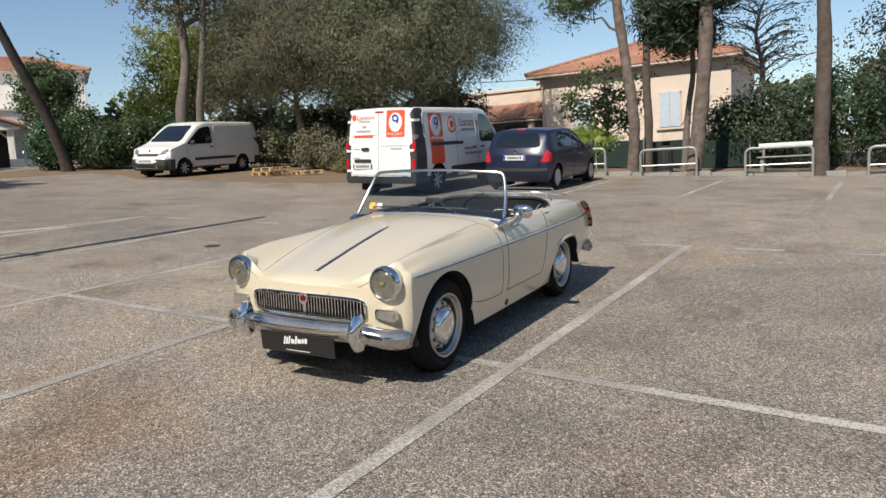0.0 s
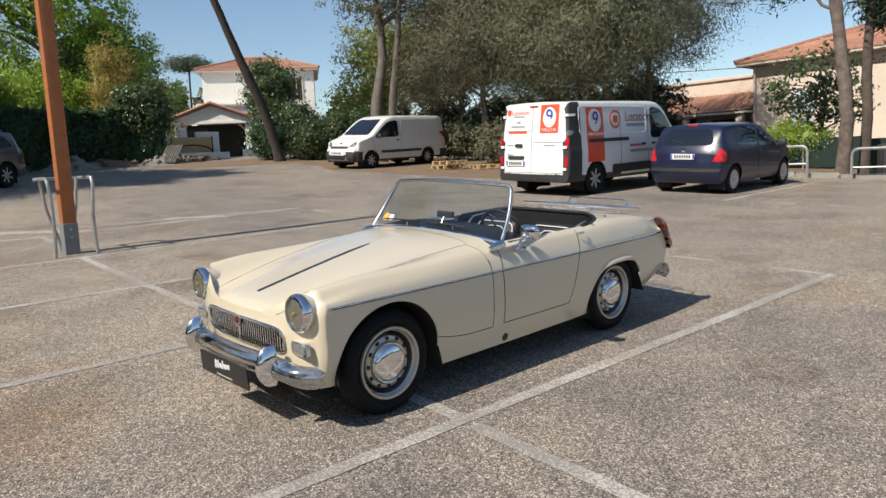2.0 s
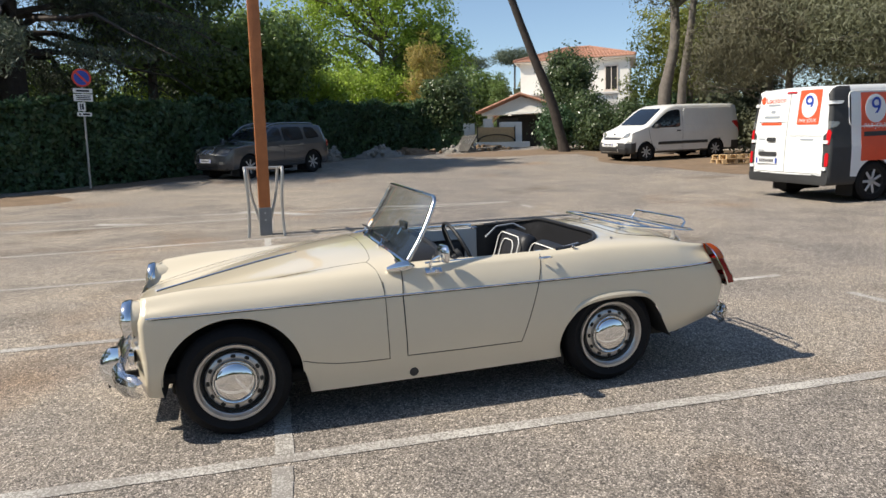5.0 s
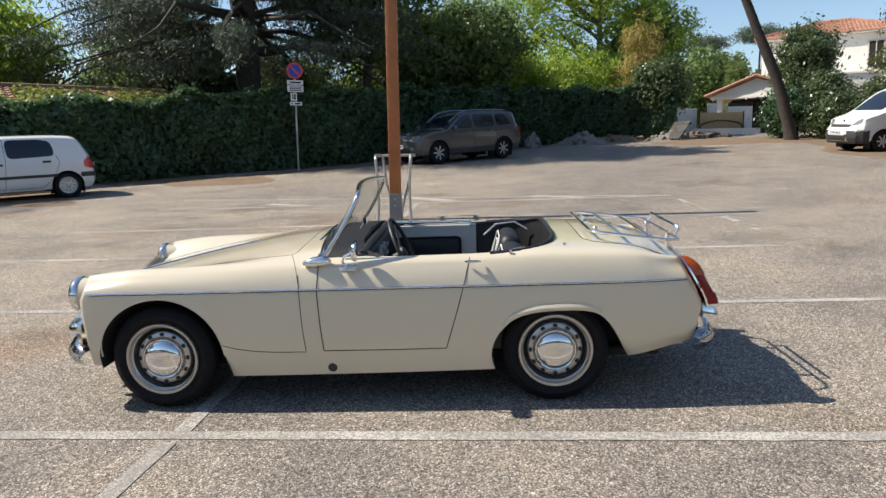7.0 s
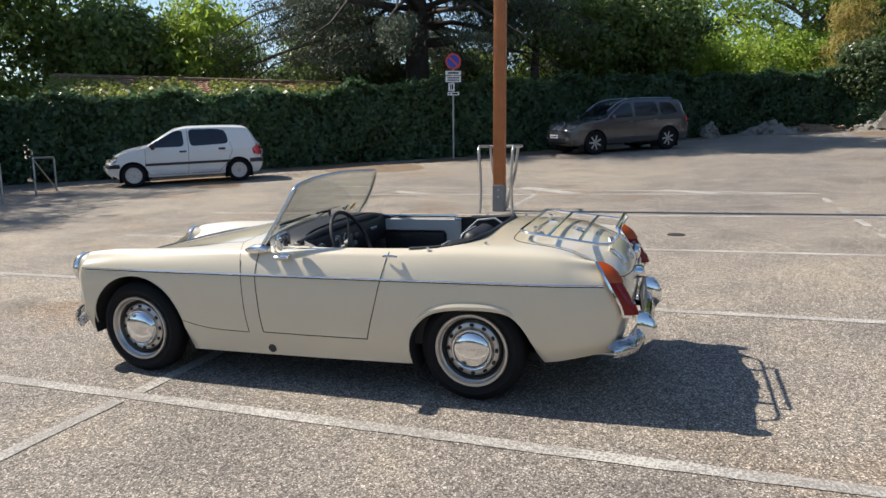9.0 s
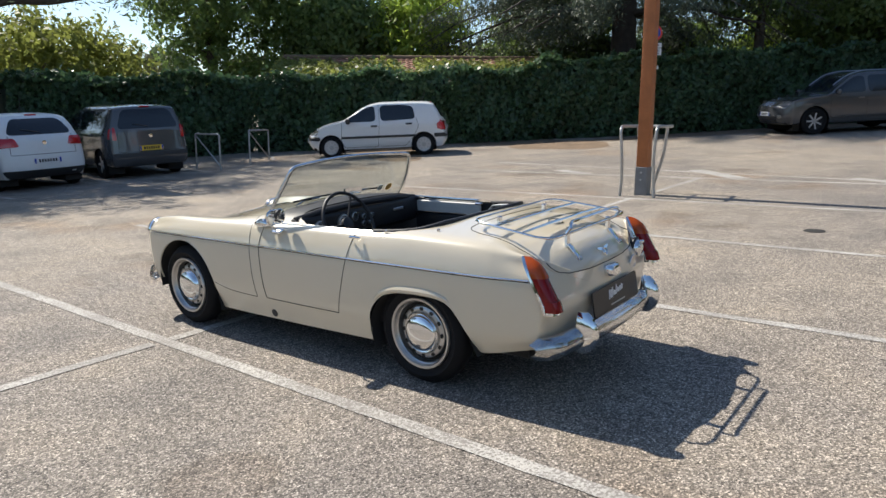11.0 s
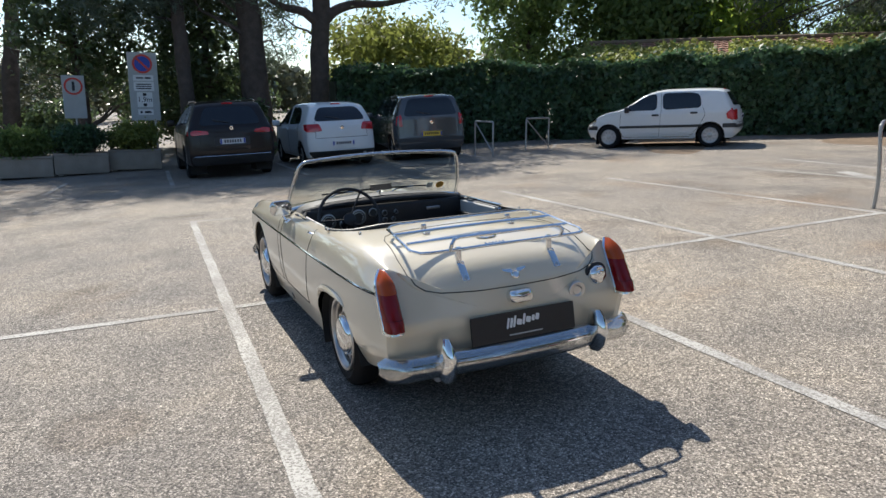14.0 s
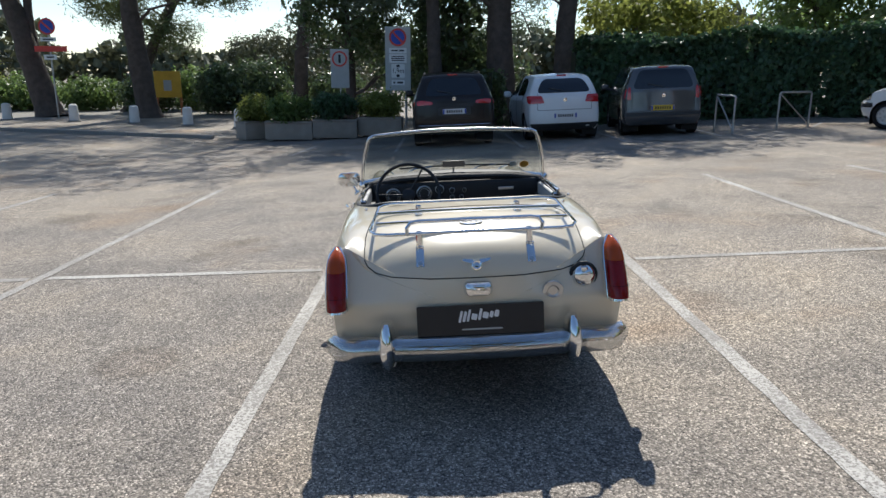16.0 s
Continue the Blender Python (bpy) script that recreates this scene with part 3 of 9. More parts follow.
class Shell:
    """A car body swept along its length; front(y, z) and rear(y, z) give the shape of its two ends."""

    def __init__(self, x0, x1, n, section, front, rear, zmid, blend=0.45, sub=6):
        self.V, self.F, self.N = [], [], None
        half = [spline(section(x0 + (x1 - x0) * i / (n - 1)), sub) for i in range(n)]
        j = len(half[0])
        self.m = 2 * j - 1
        for i in range(n):
            x = x0 + (x1 - x0) * i / (n - 1)
            wf, wr = step(1 - (x0 - x) / blend), step(1 - (x - x1) / blend)
            row = [(-y, z) for y, z in half[i][::-1]] + [(y, z) for y, z in half[i][1:]]
            for y, z in row:
                self.V.append((x + wf * (front(y, z) - x0) + wr * (rear(y, z) - x1), y, z))
        m = self.m
        for i in range(n - 1):
            for k in range(m - 1):
                self.F.append((i * m + k, i * m + k + 1, (i + 1) * m + k + 1, (i + 1) * m + k))
        for base, end in ((0, front), ((n - 1) * m, rear)):
            prev = list(range(base, base + m))
            outline = [self.V[k] for k in prev]
            for s in (0.93, 0.85, 0.75, 0.64, 0.52, 0.4, 0.28, 0.15):
                cur = []
                for _, y, z in outline:
                    y2, z2 = y * s, zmid + (z - zmid) * s
                    cur.append(len(self.V))
                    self.V.append((end(y2, z2), y2, z2))
                for k in range(m):
                    self.F.append((prev[k], prev[(k + 1) % m], cur[(k + 1) % m], cur[k]))
                prev = cur
            self.V.append((end(0, zmid), 0, zmid))
            for k in range(m):
                self.F.append((prev[k], prev[(k + 1) % m], len(self.V) - 1))
        self.probe = BVHTree.FromPolygons(self.V, self.F)

    def hit(self, o, d):
        """The first place of the body on the ray from o along d, with its normal against d."""
        p, nrm, _, _ = self.probe.ray_cast(Vector(o), Vector(d))
        if p is None:
            return None
        if nrm.dot(Vector(d)) > 0:
            nrm = -nrm
        return p, nrm

    def lay(self, pts, d, off):
        """Points moved along d onto the body and lifted off it."""
        out, last = [], None
        for p in pts:
            h = self.hit(Vector(p) - Vector(d) * 3, d)
            if h is None:
                if last is None:
                    continue
                h = last
                out.append(Vector(p) + (out[-1] - Vector(p)).project(Vector(d)))
                continue
            last = h
            out.append(h[0] + h[1] * off)
        return out

    def sheet(self, outline, d, off=0.004, sunk=0.006, rings=(0.8, 0.55, 0.3)):
        """A skin of the given outline, laid onto the body along d, with its rim turned in."""
        c = sum((Vector(p) for p in outline), Vector()) / len(outline)
        bm = bmesh.new()
        layers = [self.lay(outline, d, -sunk), self.lay(outline, d, off)]
        layers += [self.lay([c + (Vector(p) - c) * s for p in outline], d, off) for s in rings]
        mid = self.lay([c], d, off)
        n = len(outline)
        layers = [q for q in layers if len(q) == n]
        vs = [[bm.verts.new(p) for p in q] for q in layers]
        for a, b in zip(vs, vs[1:]):
            for k in range(n):
                bm.faces.new((a[k], a[(k + 1) % n], b[(k + 1) % n], b[k]))
        if mid:
            v = bm.verts.new(mid[0])
            for k in range(n):
                bm.faces.new((vs[-1][k], vs[-1][(k + 1) % n], v))
        bmesh.ops.recalc_face_normals(bm, faces=bm.faces)
        return bm

    def strip(self, pts, d, r, seg=6, off=0.0, closed=False):
        q = self.lay(pts, d, off)
        return ntube(q, r, seg, closed)

    def cut(self, inside, outlines):
        """Take out the faces for which inside(x, y, z) holds, and draw the ragged rim onto the outlines,
        each of them (axes, test, points)."""
        V = self.V
        keep, gone, used_gone = [], [], set()
        for f in self.F:
            c = [sum(V[k][a] for k in f) / len(f) for a in range(3)]
            if inside(*c):
                used_gone.update(f)
            else:
                keep.append(f)
        used_keep = {k for f in keep for k in f}
        for k in used_gone & used_keep:
            p = V[k]
            for (a, b), test, pts in outlines:
                if test(*p):
                    q = min(pts, key=lambda s: (s[0] - p[a]) ** 2 + (s[1] - p[b]) ** 2)
                    if (q[0] - p[a]) ** 2 + (q[1] - p[b]) ** 2 < 0.06**2:
                        w = list(p)
                        w[a], w[b] = q
                        V[k] = tuple(w)
                    break
        self.F = keep

    def normals(self):
        """The whole body's normal at each of its points."""
        bm = bmesh.new()
        vs = [bm.verts.new(p) for p in self.V]
        for f in self.F:
            try:
                bm.faces.new([vs[k] for k in f])
            except ValueError:
                pass
        bmesh.ops.recalc_face_normals(bm, faces=bm.faces)
        bm.normal_update()
        self.N = [v.normal.copy() for v in vs]
        bm.free()

    def panel(self, name, test, material, parent):
        """A body panel of its own whose shading runs on into its neighbours."""
        bm = self.take(name, test)
        ob = part(name, bm, material, parent)
        me = ob.data
        me.normals_split_custom_set_from_vertices([self.N[k] for k in self.last])
        return ob

    def take(self, name, test):
        """A mesh of the faces whose middle passes the test; they leave the shell."""
        V = self.V
        if self.N is None:
            self.normals()
        mine, rest = [], []
        for f in self.F:
            (mine if test(*[sum(V[k][a] for k in f) / len(f) for a in range(3)]) else rest).append(f)
        self.F = rest
        used = sorted({k for f in mine for k in f})
        self.last = used
        at = {k: i for i, k in enumerate(used)}
        bm = bmesh.new()
        vs = [bm.verts.new(V[k]) for k in used]
        bm.verts.index_update()
        for f in mine:
            try:
                bm.faces.new([vs[at[k]] for k in f])
            except ValueError:
                pass
        bm.normal_update()
        for f in bm.faces:
            if f.normal.dot(sum((self.N[used[v.index]] for v in f.verts), Vector())) < 0:
                f.normal_flip()
        return bm


def dense(pts, n=12, closed=False):
    out = []
    last = len(pts) if closed else len(pts) - 1
    for i in range(last):
        a, b = pts[i], pts[(i + 1) % len(pts)]
        out += [tuple(u + (v - u) * k / n for u, v in zip(a, b)) for k in range(n)]
    if not closed:
        out.append(tuple(pts[-1]))
    return out


WHEELS = {}


def make_wheel(parent, x, y, z, style, R, W):
    """One wheel: drum, tyre, rim and cover. Wheels of one style share their meshes."""
    key = (style, R, W)
    if key not in WHEELS:
        turn = Matrix.Rotation(radians(-90), 4, "X")
        r = R * 0.66 if style != "roadster" else 0.186
        if style == "roadster":
            tyre = [(r, -W / 2 + 0.01), (r + 0.03, -W / 2), (R - 0.045, -W / 2 - 0.008), (R - 0.012, -W / 2 + 0.012), (R, -W / 2 + 0.035), (R, W / 2 - 0.035), (R - 0.012, W / 2 - 0.012), (R - 0.045, W / 2 + 0.008), (r + 0.03, W / 2), (r, W / 2 - 0.01)]
            rim = [(r + 0.004, W / 2 - 0.012), (r + 0.002, W / 2 - 0.004), (r - 0.010, W / 2 - 0.003), (r - 0.014, W / 2 - 0.016), (r - 0.022, W / 2 - 0.022), (r - 0.026, W / 2 - 0.055), (r - 0.040, W / 2 - 0.060), (0.138, W / 2 - 0.030), (0.126, W / 2 - 0.022), (0.116, W / 2 - 0.022), (0.105, W / 2 - 0.035), (0.06, W / 2 - 0.035)]
            cap = [(0.112, W / 2 - 0.026), (0.110, W / 2 - 0.014), (0.104, W / 2 - 0.006), (0.099, W / 2 - 0.008), (0.094, W / 2 + 0.004), (0.080, W / 2 + 0.013), (0.055, W / 2 + 0.020), (0.028, W / 2 + 0.024), (0.0, W / 2 + 0.025)]
        else:
            tyre = [(r, -W / 2 + 0.01), (R - 0.035, -W / 2), (R, -W / 2 + 0.03), (R, W / 2 - 0.03), (R - 0.035, W / 2), (r + 0.01, W / 2 - 0.002), (r, W / 2 - 0.01)]
            rim = [(r + 0.004, W / 2 - 0.008), (r - 0.006, W / 2 - 0.002), (r - 0.02, W / 2 - 0.02), (r - 0.025, W / 2 - 0.07), (0.05, W / 2 - 0.075)]
            cap = [(0.06, W / 2 - 0.05), (0.058, W / 2 - 0.018), (0.03, W / 2 - 0.010), (0, W / 2 - 0.008)]
        out = {"drum": lathe([(0.0, -W / 2 + 0.02), (r * 0.8, -W / 2 + 0.02), (r * 0.8, W / 2 - 0.08), (0.0, W / 2 - 0.08)], turn, 20),
               "tyre": lathe(tyre, turn, 48), "rim": lathe(rim, turn, 48), "hubcap": lathe(cap, turn, 32)}
        if style == "roadster":
            out["slot"] = plate(rounded(0.017, 0.024, 0.0083), 0.004, turn @ Matrix.Translation((0.126, 0, W / 2 - 0.0245)))
            # black ring over the rim's well, recess shade put in as a part
            out["well_ring"] = lathe([(r - 0.0205, W / 2 - 0.026), (r - 0.0235, W / 2 - 0.052), (r - 0.038, W / 2 - 0.0575), (r - 0.042, W / 2 - 0.0535)], turn, 48)
            out["trim_ring"] = lathe([(r + 0.006, W / 2 - 0.002), (r + 0.002, W / 2 + 0.006), (r - 0.010, W / 2 + 0.004), (r - 0.016, W / 2 - 0.008)], turn, 48)
        else:
            n = {"cover": 9, "five": 5, "twin": 7}.get(style, 8)
            sp = bmesh.new()
            for k in range(1):
                a = 0
                wd = {"cover": 0.055, "five": 0.05, "twin": 0.045}.get(style, 0.04)
                box(sp, (0, 0, 0), (r - 0.05, wd, 0.016), 0.005, 1, turn @ Matrix.Translation((0, 0, W / 2 - 0.026)) @ Matrix.Rotation(a, 4, "Z") @ Matrix.Translation(((r + 0.03) / 2, 0, 0)))
            if style == "cover":
                out["cover_ring"] = lathe([(r - 0.01, W / 2 - 0.02), (r - 0.02, W / 2 - 0.012), (r - 0.045, W / 2 - 0.016), (r - 0.05, W / 2 - 0.03)], turn, 40)
            out["spoke"] = sp
        look_of = {"drum": "under", "tyre": "tyre", "rim": "rim_silver" if style == "roadster" else "rim_grey", "hubcap": "chrome" if style == "roadster" else "rim_grey", "slot": "seam", "well_ring": "seam", "trim_ring": "rim_silver", "cover_ring": "rim_pale", "spoke": "rim_pale"}
        if style not in ("roadster", "cover"):
            look_of["rim"] = "under"
        WHEELS[key] = {}
        for k, bm in out.items():
            me = bpy.data.meshes.new(k)
            bm.to_mesh(me)
            bm.free()
            me.materials.append(M[look_of[k]])
            me.shade_smooth()
            me.set_sharp_from_angle(angle=radians(40))
            WHEELS[key][k] = me
    hub = new("wheel", WHEELS[key]["drum"])
    hub.parent = parent
    hub.matrix_local = Matrix.Translation((x, y, z)) @ Matrix.Rotation(0 if y > 0 else math.pi, 4, "Z")
    for k, me in WHEELS[key].items():
        if k != "drum":
            count = 12 if k == "slot" else {"cover": 9, "five": 5, "twin": 7}.get(style, 8) if k == "spoke" else 1
            for q in range(count):
                o = new(k, me)
                o.parent = hub
                o.matrix_local = Matrix.Rotation(2 * math.pi * q / count, 4, "Y")
    return hub


# ---- the cream roadster ----
def roadster():
    root = thing("roadster", standing(0, 0) @ Matrix.Translation((0, -0.02, 0)), "cream 1960s two-seat open sports car with chrome bumpers", "car")
    K = lambda *a: a
    centre = K((-0.80, 0.63), (-0.775, 0.685), (-0.72, 0.735), (-0.62, 0.772), (-0.5, 0.795), (-0.3, 0.813), (0.0, 0.822), (0.5, 0.83), (0.95, 0.835), (1.2, 0.828), (1.38, 0.816), (1.62, 0.782), (2.0, 0.708), (2.25, 0.647), (2.38, 0.605), (2.43, 0.57))
    crown_z = K((-0.80, 0.735), (-0.63, 0.752), (-0.3, 0.778), (0.0, 0.785), (0.38, 0.772), (0.66, 0.768), (1.25, 0.762), (1.87, 0.742), (2.15, 0.735), (2.30, 0.724), (2.43, 0.708))
    groove_z = K((-0.80, 0.64), (-0.76, 0.69), (-0.7, 0.725), (-0.55, 0.768), (-0.3, 0.795), (0.0, 0.805), (0.95, 0.815), (1.2, 0.803), (1.38, 0.786), (1.62, 0.752), (2.0, 0.690), (2.25, 0.638), (2.43, 0.585))
    groove_y = K((-0.80, 0.44), (0, 0.45), (1.2, 0.45), (1.7, 0.43), (2.1, 0.41), (2.43, 0.39))
    crown_y = K((-0.80, 0.550), (-0.5, 0.558), (0, 0.573), (0.6, 0.584), (1.2, 0.572), (1.8, 0.552), (2.2, 0.542), (2.43, 0.54))
    trim_y = K((-0.80, 0.608), (-0.5, 0.640), (-0.1, 0.656), (0.4, 0.661), (1.2, 0.657), (1.9, 0.652), (2.25, 0.645), (2.43, 0.640))
    low_z = K((-0.80, 0.305), (-0.71, 0.282), (-0.42, 0.235), (0.29, 0.180), (1.61, 0.165), (2.25, 0.215), (2.43, 0.235))
    f = smooth_curve

    def section(x):
        yg, zg, yc, zc, yt, zb = f(groove_y, x), f(groove_z, x), f(crown_y, x), f(crown_z, x), f(trim_y, x), f(low_z, x)
        z0 = f(centre, x)
        return [(0, z0), (yg * 0.5, z0 * 0.72 + zg * 0.28), (yg, zg), (yc, zc), (yt - 0.035, zc - 0.045), (yt, 0.628), (yt + 0.006, 0.50), (yt - 0.004, 0.36), (yt - 0.05, zb)]

    def front(y, z):
        return 2.49 - 0.045 * (abs(y) / 0.55) ** 2.2 - 0.5 * max(z - 0.60, 0) - 0.10 * max(0.50 - z, 0) - 0.25 * max(abs(y) - 0.5, 0)

    def rear(y, z):
        return -0.815 + 0.55 * max(z - 0.52, 0) * (0.35 + 0.65 * step((abs(y) - 0.12) / 0.46)) + 0.22 * max(0.48 - z, 0) + 0.05 * (abs(y) / 0.6) ** 3

    s = Shell(2.43, -0.80, 190, section, front, rear, 0.47, 0.42)
    L, UP, BACK, FWD = (0, -1, 0), (0, 0, -1), (1, 0, 0), (-1, 0, 0)

    # outlines of the openings
    fa = [(1.634, 0.15), (1.648, 0.23), (1.664, 0.285)] + [(1.983 - (0.319 if math.cos(a) > 0 else 0.342) * math.cos(a), 0.285 + 0.312 * math.sin(a)) for a in [math.pi * k / 24 for k in range(1, 24)]] + [(2.325, 0.285), (2.315, 0.23)]
    ra = [(0.262, 0.14)] + spline([(0.268, 0.187), (0.286, 0.255), (0.276, 0.325), (0.242, 0.390), (0.170, 0.456), (0.066, 0.487), (-0.065, 0.495), (-0.182, 0.491), (-0.258, 0.468), (-0.312, 0.410), (-0.350, 0.345), (-0.384, 0.274), (-0.415, 0.225)], 3)
    fad, rad = dense(fa, 10), dense(ra, 10)

    def in_loop(x, z, loop):
        inside = False
        for (xa, za), (xb, zb) in zip(loop, loop[1:] + loop[:1]):
            if (za > z) != (zb > z) and x < xa + (z - za) * (xb - xa) / (zb - za):
                inside = not inside
        return inside

    fa_loop, ra_loop = fa + [(2.315, 0.0), (1.634, 0.0)], ra + [(-0.415, 0.0), (0.262, 0.0)]

    def in_front_arch(x, y, z):
        return 1.5 < x < 2.4 and in_loop(x, z, fa_loop)

    def in_rear_arch(x, y, z):
        return -0.5 < x < 0.4 and in_loop(x, z, ra_loop)

    cp = []
    for k in range(97):
        a = 2 * math.pi * k / 96
        c, sn = math.cos(a), math.sin(a)
        ex = 0.20 if c > 0 else 0.62
        x = 0.42 + (0.53 if c > 0 else 0.485) * abs(c) ** ex * (1 if c > 0 else -1)
        cp.append((x, 0.572 * abs(sn) ** 0.36 * (1 if sn > 0 else -1)))

    def in_cockpit(x, y):
        dx, dy = x - 0.42, abs(y) / 0.572
        e, w = (0.20, 0.53) if dx > 0 else (0.62, 0.485)
        return (abs(dx) / w) ** (2 / e) + dy ** (2 / 0.36) < 1

    gr = [(0.400 * math.copysign(abs(math.cos(a)) ** 0.24, math.cos(a)) * (1 - 0.05 * (math.sin(a) < 0) * abs(math.sin(a))), 0.449 + 0.064 * math.copysign(abs(math.sin(a)) ** 0.32, math.sin(a)) - 0.004 * abs(math.cos(a))) for a in [2 * math.pi * k / 96 for k in range(96)]]

    def in_grille(y, z):
        return (abs(y) / 0.392) ** (2 / 0.24) + (abs(z - 0.448) / 0.063) ** (2 / 0.32) < 1

    # strips and skins that lie on the unbroken body
    def side_line(pts, n=10):
        return [(x, 0.0, z) for x, z in dense(pts, n)]
    for sy in (1, -1):
        d = (0, -sy, 0)
        part("trim_strip", s.strip(side_line([(2.43, 0.628), (1.6, 0.630), (0.8, 0.632), (0.0, 0.634), (-0.69, 0.632)], 12), d, 0.0048, 6), "chrome", root, "thin chrome side strip")
        # thin dark bar added as the shadow line below the chrome strip
        part("trim_gasket", s.strip(side_line([(2.40, 0.621), (1.6, 0.623), (0.8, 0.625), (0.0, 0.627), (-0.69, 0.625)], 12), d, 0.0022, 6), "seam", root)
        part("wing_seam", s.strip(side_line([(1.672, 0.345), (1.60, 0.325), (1.50, 0.308), (1.40, 0.302), (1.235, 0.300), (1.243, 0.45), (1.248, 0.62), (1.255, 0.70)]), d, 0.0021, 5), "seam", root)
        part("door_seam", s.strip(side_line([(1.150, 0.735), (1.158, 0.62), (1.15, 0.45), (1.142, 0.306), (0.85, 0.305), (0.515, 0.308)]), d, 0.0028, 5), "seam", root)
        part("door_seam", s.strip(side_line([(0.515, 0.308), (0.455, 0.50), (0.41, 0.66), (0.385, 0.765)]), d, 0.0024, 5), "seam", root)
        part("sill_cap", s.sheet([(1.108 + 0.024 * math.cos(a), 0, 0.208 + 0.024 * math.sin(a)) for a in [2 * math.pi * k / 16 for k in range(16)]], d, 0.004), "plastic", root, "dark round grommet in the sill")
        # swollen lip over the rear wheel
        lip = [(x, 0, z + 0.020) for x, z in ra[10:-11]]
        part("arch_lip", s.strip(lip, d, [0.003 + 0.017 * math.sin(math.pi * k / (len(lip) - 1)) ** 0.6 for k in range(len(lip))], 8, -0.004), "cream", root)
        lip = [(x, 0, z + 0.002) for x, z in fa[2:-1]]
        part("arch_lip", s.strip(lip, d, 0.006, 6, -0.004), "cream", root)
    bl = [(2.44, 0.372), (2.2, 0.408), (1.8, 0.455), (1.5, 0.49), (1.31, 0.505)]
    hood_edge = [(x, y, 0.5) for x, y in dense(bl, 8)]
    rearb = [(1.31, 0.505), (1.285, 0.47), (1.272, 0.30), (1.268, 0.0)]
    for sy in (1, -1):
        part("bonnet_seam", s.strip([(x, y * sy, 0) for x, y, _ in hood_edge], UP, 0.0013, 5), "seam", root)
        part("bonnet_seam", s.strip([(x, y * sy, 0) for x, y in dense(rearb, 8)], UP, 0.0013, 5), "seam", root)
        part("scuttle_seam", s.strip([(x, y * sy, 0) for x, y in dense([(1.255, 0.645), (1.28, 0.58), (1.31, 0.505)], 6)], UP, 0.0013, 5), "seam", root)
    cl = s.lay([(2.375 - 0.755 * k / 30, 0, 0) for k in range(31)], UP, 0.003)
    strip = part("bonnet_strip", ntube(cl, [0.0022 + 0.0026 * min(1, (30 - k) / 6) for k in range(31)], 8), "chrome", root, "slim chrome strip along the bonnet")
    # dark bars added along both edges for the shaded look of the strip
    for sy in (1, -1):
        part("strip_gasket", ntube(s.lay([(2.375 - 0.755 * k / 30, 0.0075 * sy, 0) for k in range(31)], UP, -0.001), [0.003 + 0.003 * min(1, (30 - k) / 6) for k in range(31)], 6), "seam", strip)
    lid = [(-0.205, 0.30), (-0.215, 0.37), (-0.25, 0.42), (-0.32, 0.45), (-0.55, 0.475), (-0.66, 0.475)]
    lid_top = s.lay([(x, y, 0) for x, y in dense(lid, 6)], UP, 0.0)
    lid_back = s.lay([(0, y, z) for y, z in dense([(0.472, 0.690), (0.46, 0.665), (0.425, 0.640), (0.36, 0.625), (0.2, 0.617), (0, 0.615)], 6)], BACK, 0.0)
    run = [p for p in lid_top] + [p for p in lid_back]
    full = [Vector((p.x, -p.y, p.z)) for p in run[::-1]] + run
    part("boot_seam", ntube(full, 0.0026, 5), "seam", root)
    part("boot_seam", ntube(s.lay([(-0.205, 0.30 - 0.06 * k, 0) for k in range(11)], UP, 0), 0.0026, 5), "seam", root)

    # lamps, badges, plates on the two ends
    for sy in (1, -1):
        hx, hy, hz = 2.440, 0.522 * sy, 0.606
        aim = Matrix.Translation((hx, hy, hz)) @ Matrix.Rotation(radians(90), 4, "Y") @ Matrix.Diagonal((0.85, 0.85, 1, 1))
        part("headlamp_bowl", lathe([(0.050, -0.22), (0.080, -0.12), (0.099, -0.045), (0.105, 0.002), (0.098, 0.012)], aim, 40), "cream", root)
        rim = part("headlamp_rim", lathe([(0.107, -0.012), (0.112, 0.0), (0.110, 0.018), (0.101, 0.030), (0.092, 0.032), (0.089, 0.026)], aim, 40), "chrome", root, "polished chrome headlamp rim")
        part("reflector", lathe([(0.091, 0.023), (0.080, 0.024), (0.060, 0.027), (0.034, 0.030), (0, 0.031)], aim, 40), "lamp_bowl", rim)
        part("bulb", lathe([(0, 0.046), (0.010, 0.043), (0.014, 0.037), (0.013, 0.028), (0, 0.024)], aim, 20), "lamp_bulb", rim, "pale yellow bulb")
        lens = part("headlamp_lens", lathe([(0.091, 0.024), (0.080, 0.034), (0.055, 0.044), (0.028, 0.050), (0, 0.052)], aim, 40), "lamp_glass", rim, "clear glass lens with a faint yellow tint")
        lens.visible_shadow = False
        fx = s.lay([(0, 0.522 * sy, 0.432)], FWD, 0.0)[0]
        fm = facing(fx, (0, 1, 0), (0, 0, 1))
        ind = part("indicator_lamp", plate(rounded(0.135, 0.066, 0.020), 0.022, fm), "chrome", root)
        part("indicator_lens", plate(rounded(0.11, 0.044, 0.014), 0.028, fm), "clear_lens", ind)
        # tail lamps follow the slanting rear edge of the wing
        tm = [(-0.698, 0.590, 0.742), (-0.730, 0.592, 0.695), (-0.778, 0.594, 0.61), (-0.812, 0.594, 0.545), (-0.828, 0.594, 0.492)]
        bm = bmesh.new()
        wid = [0.007, 0.036, 0.043, 0.043, 0.042]
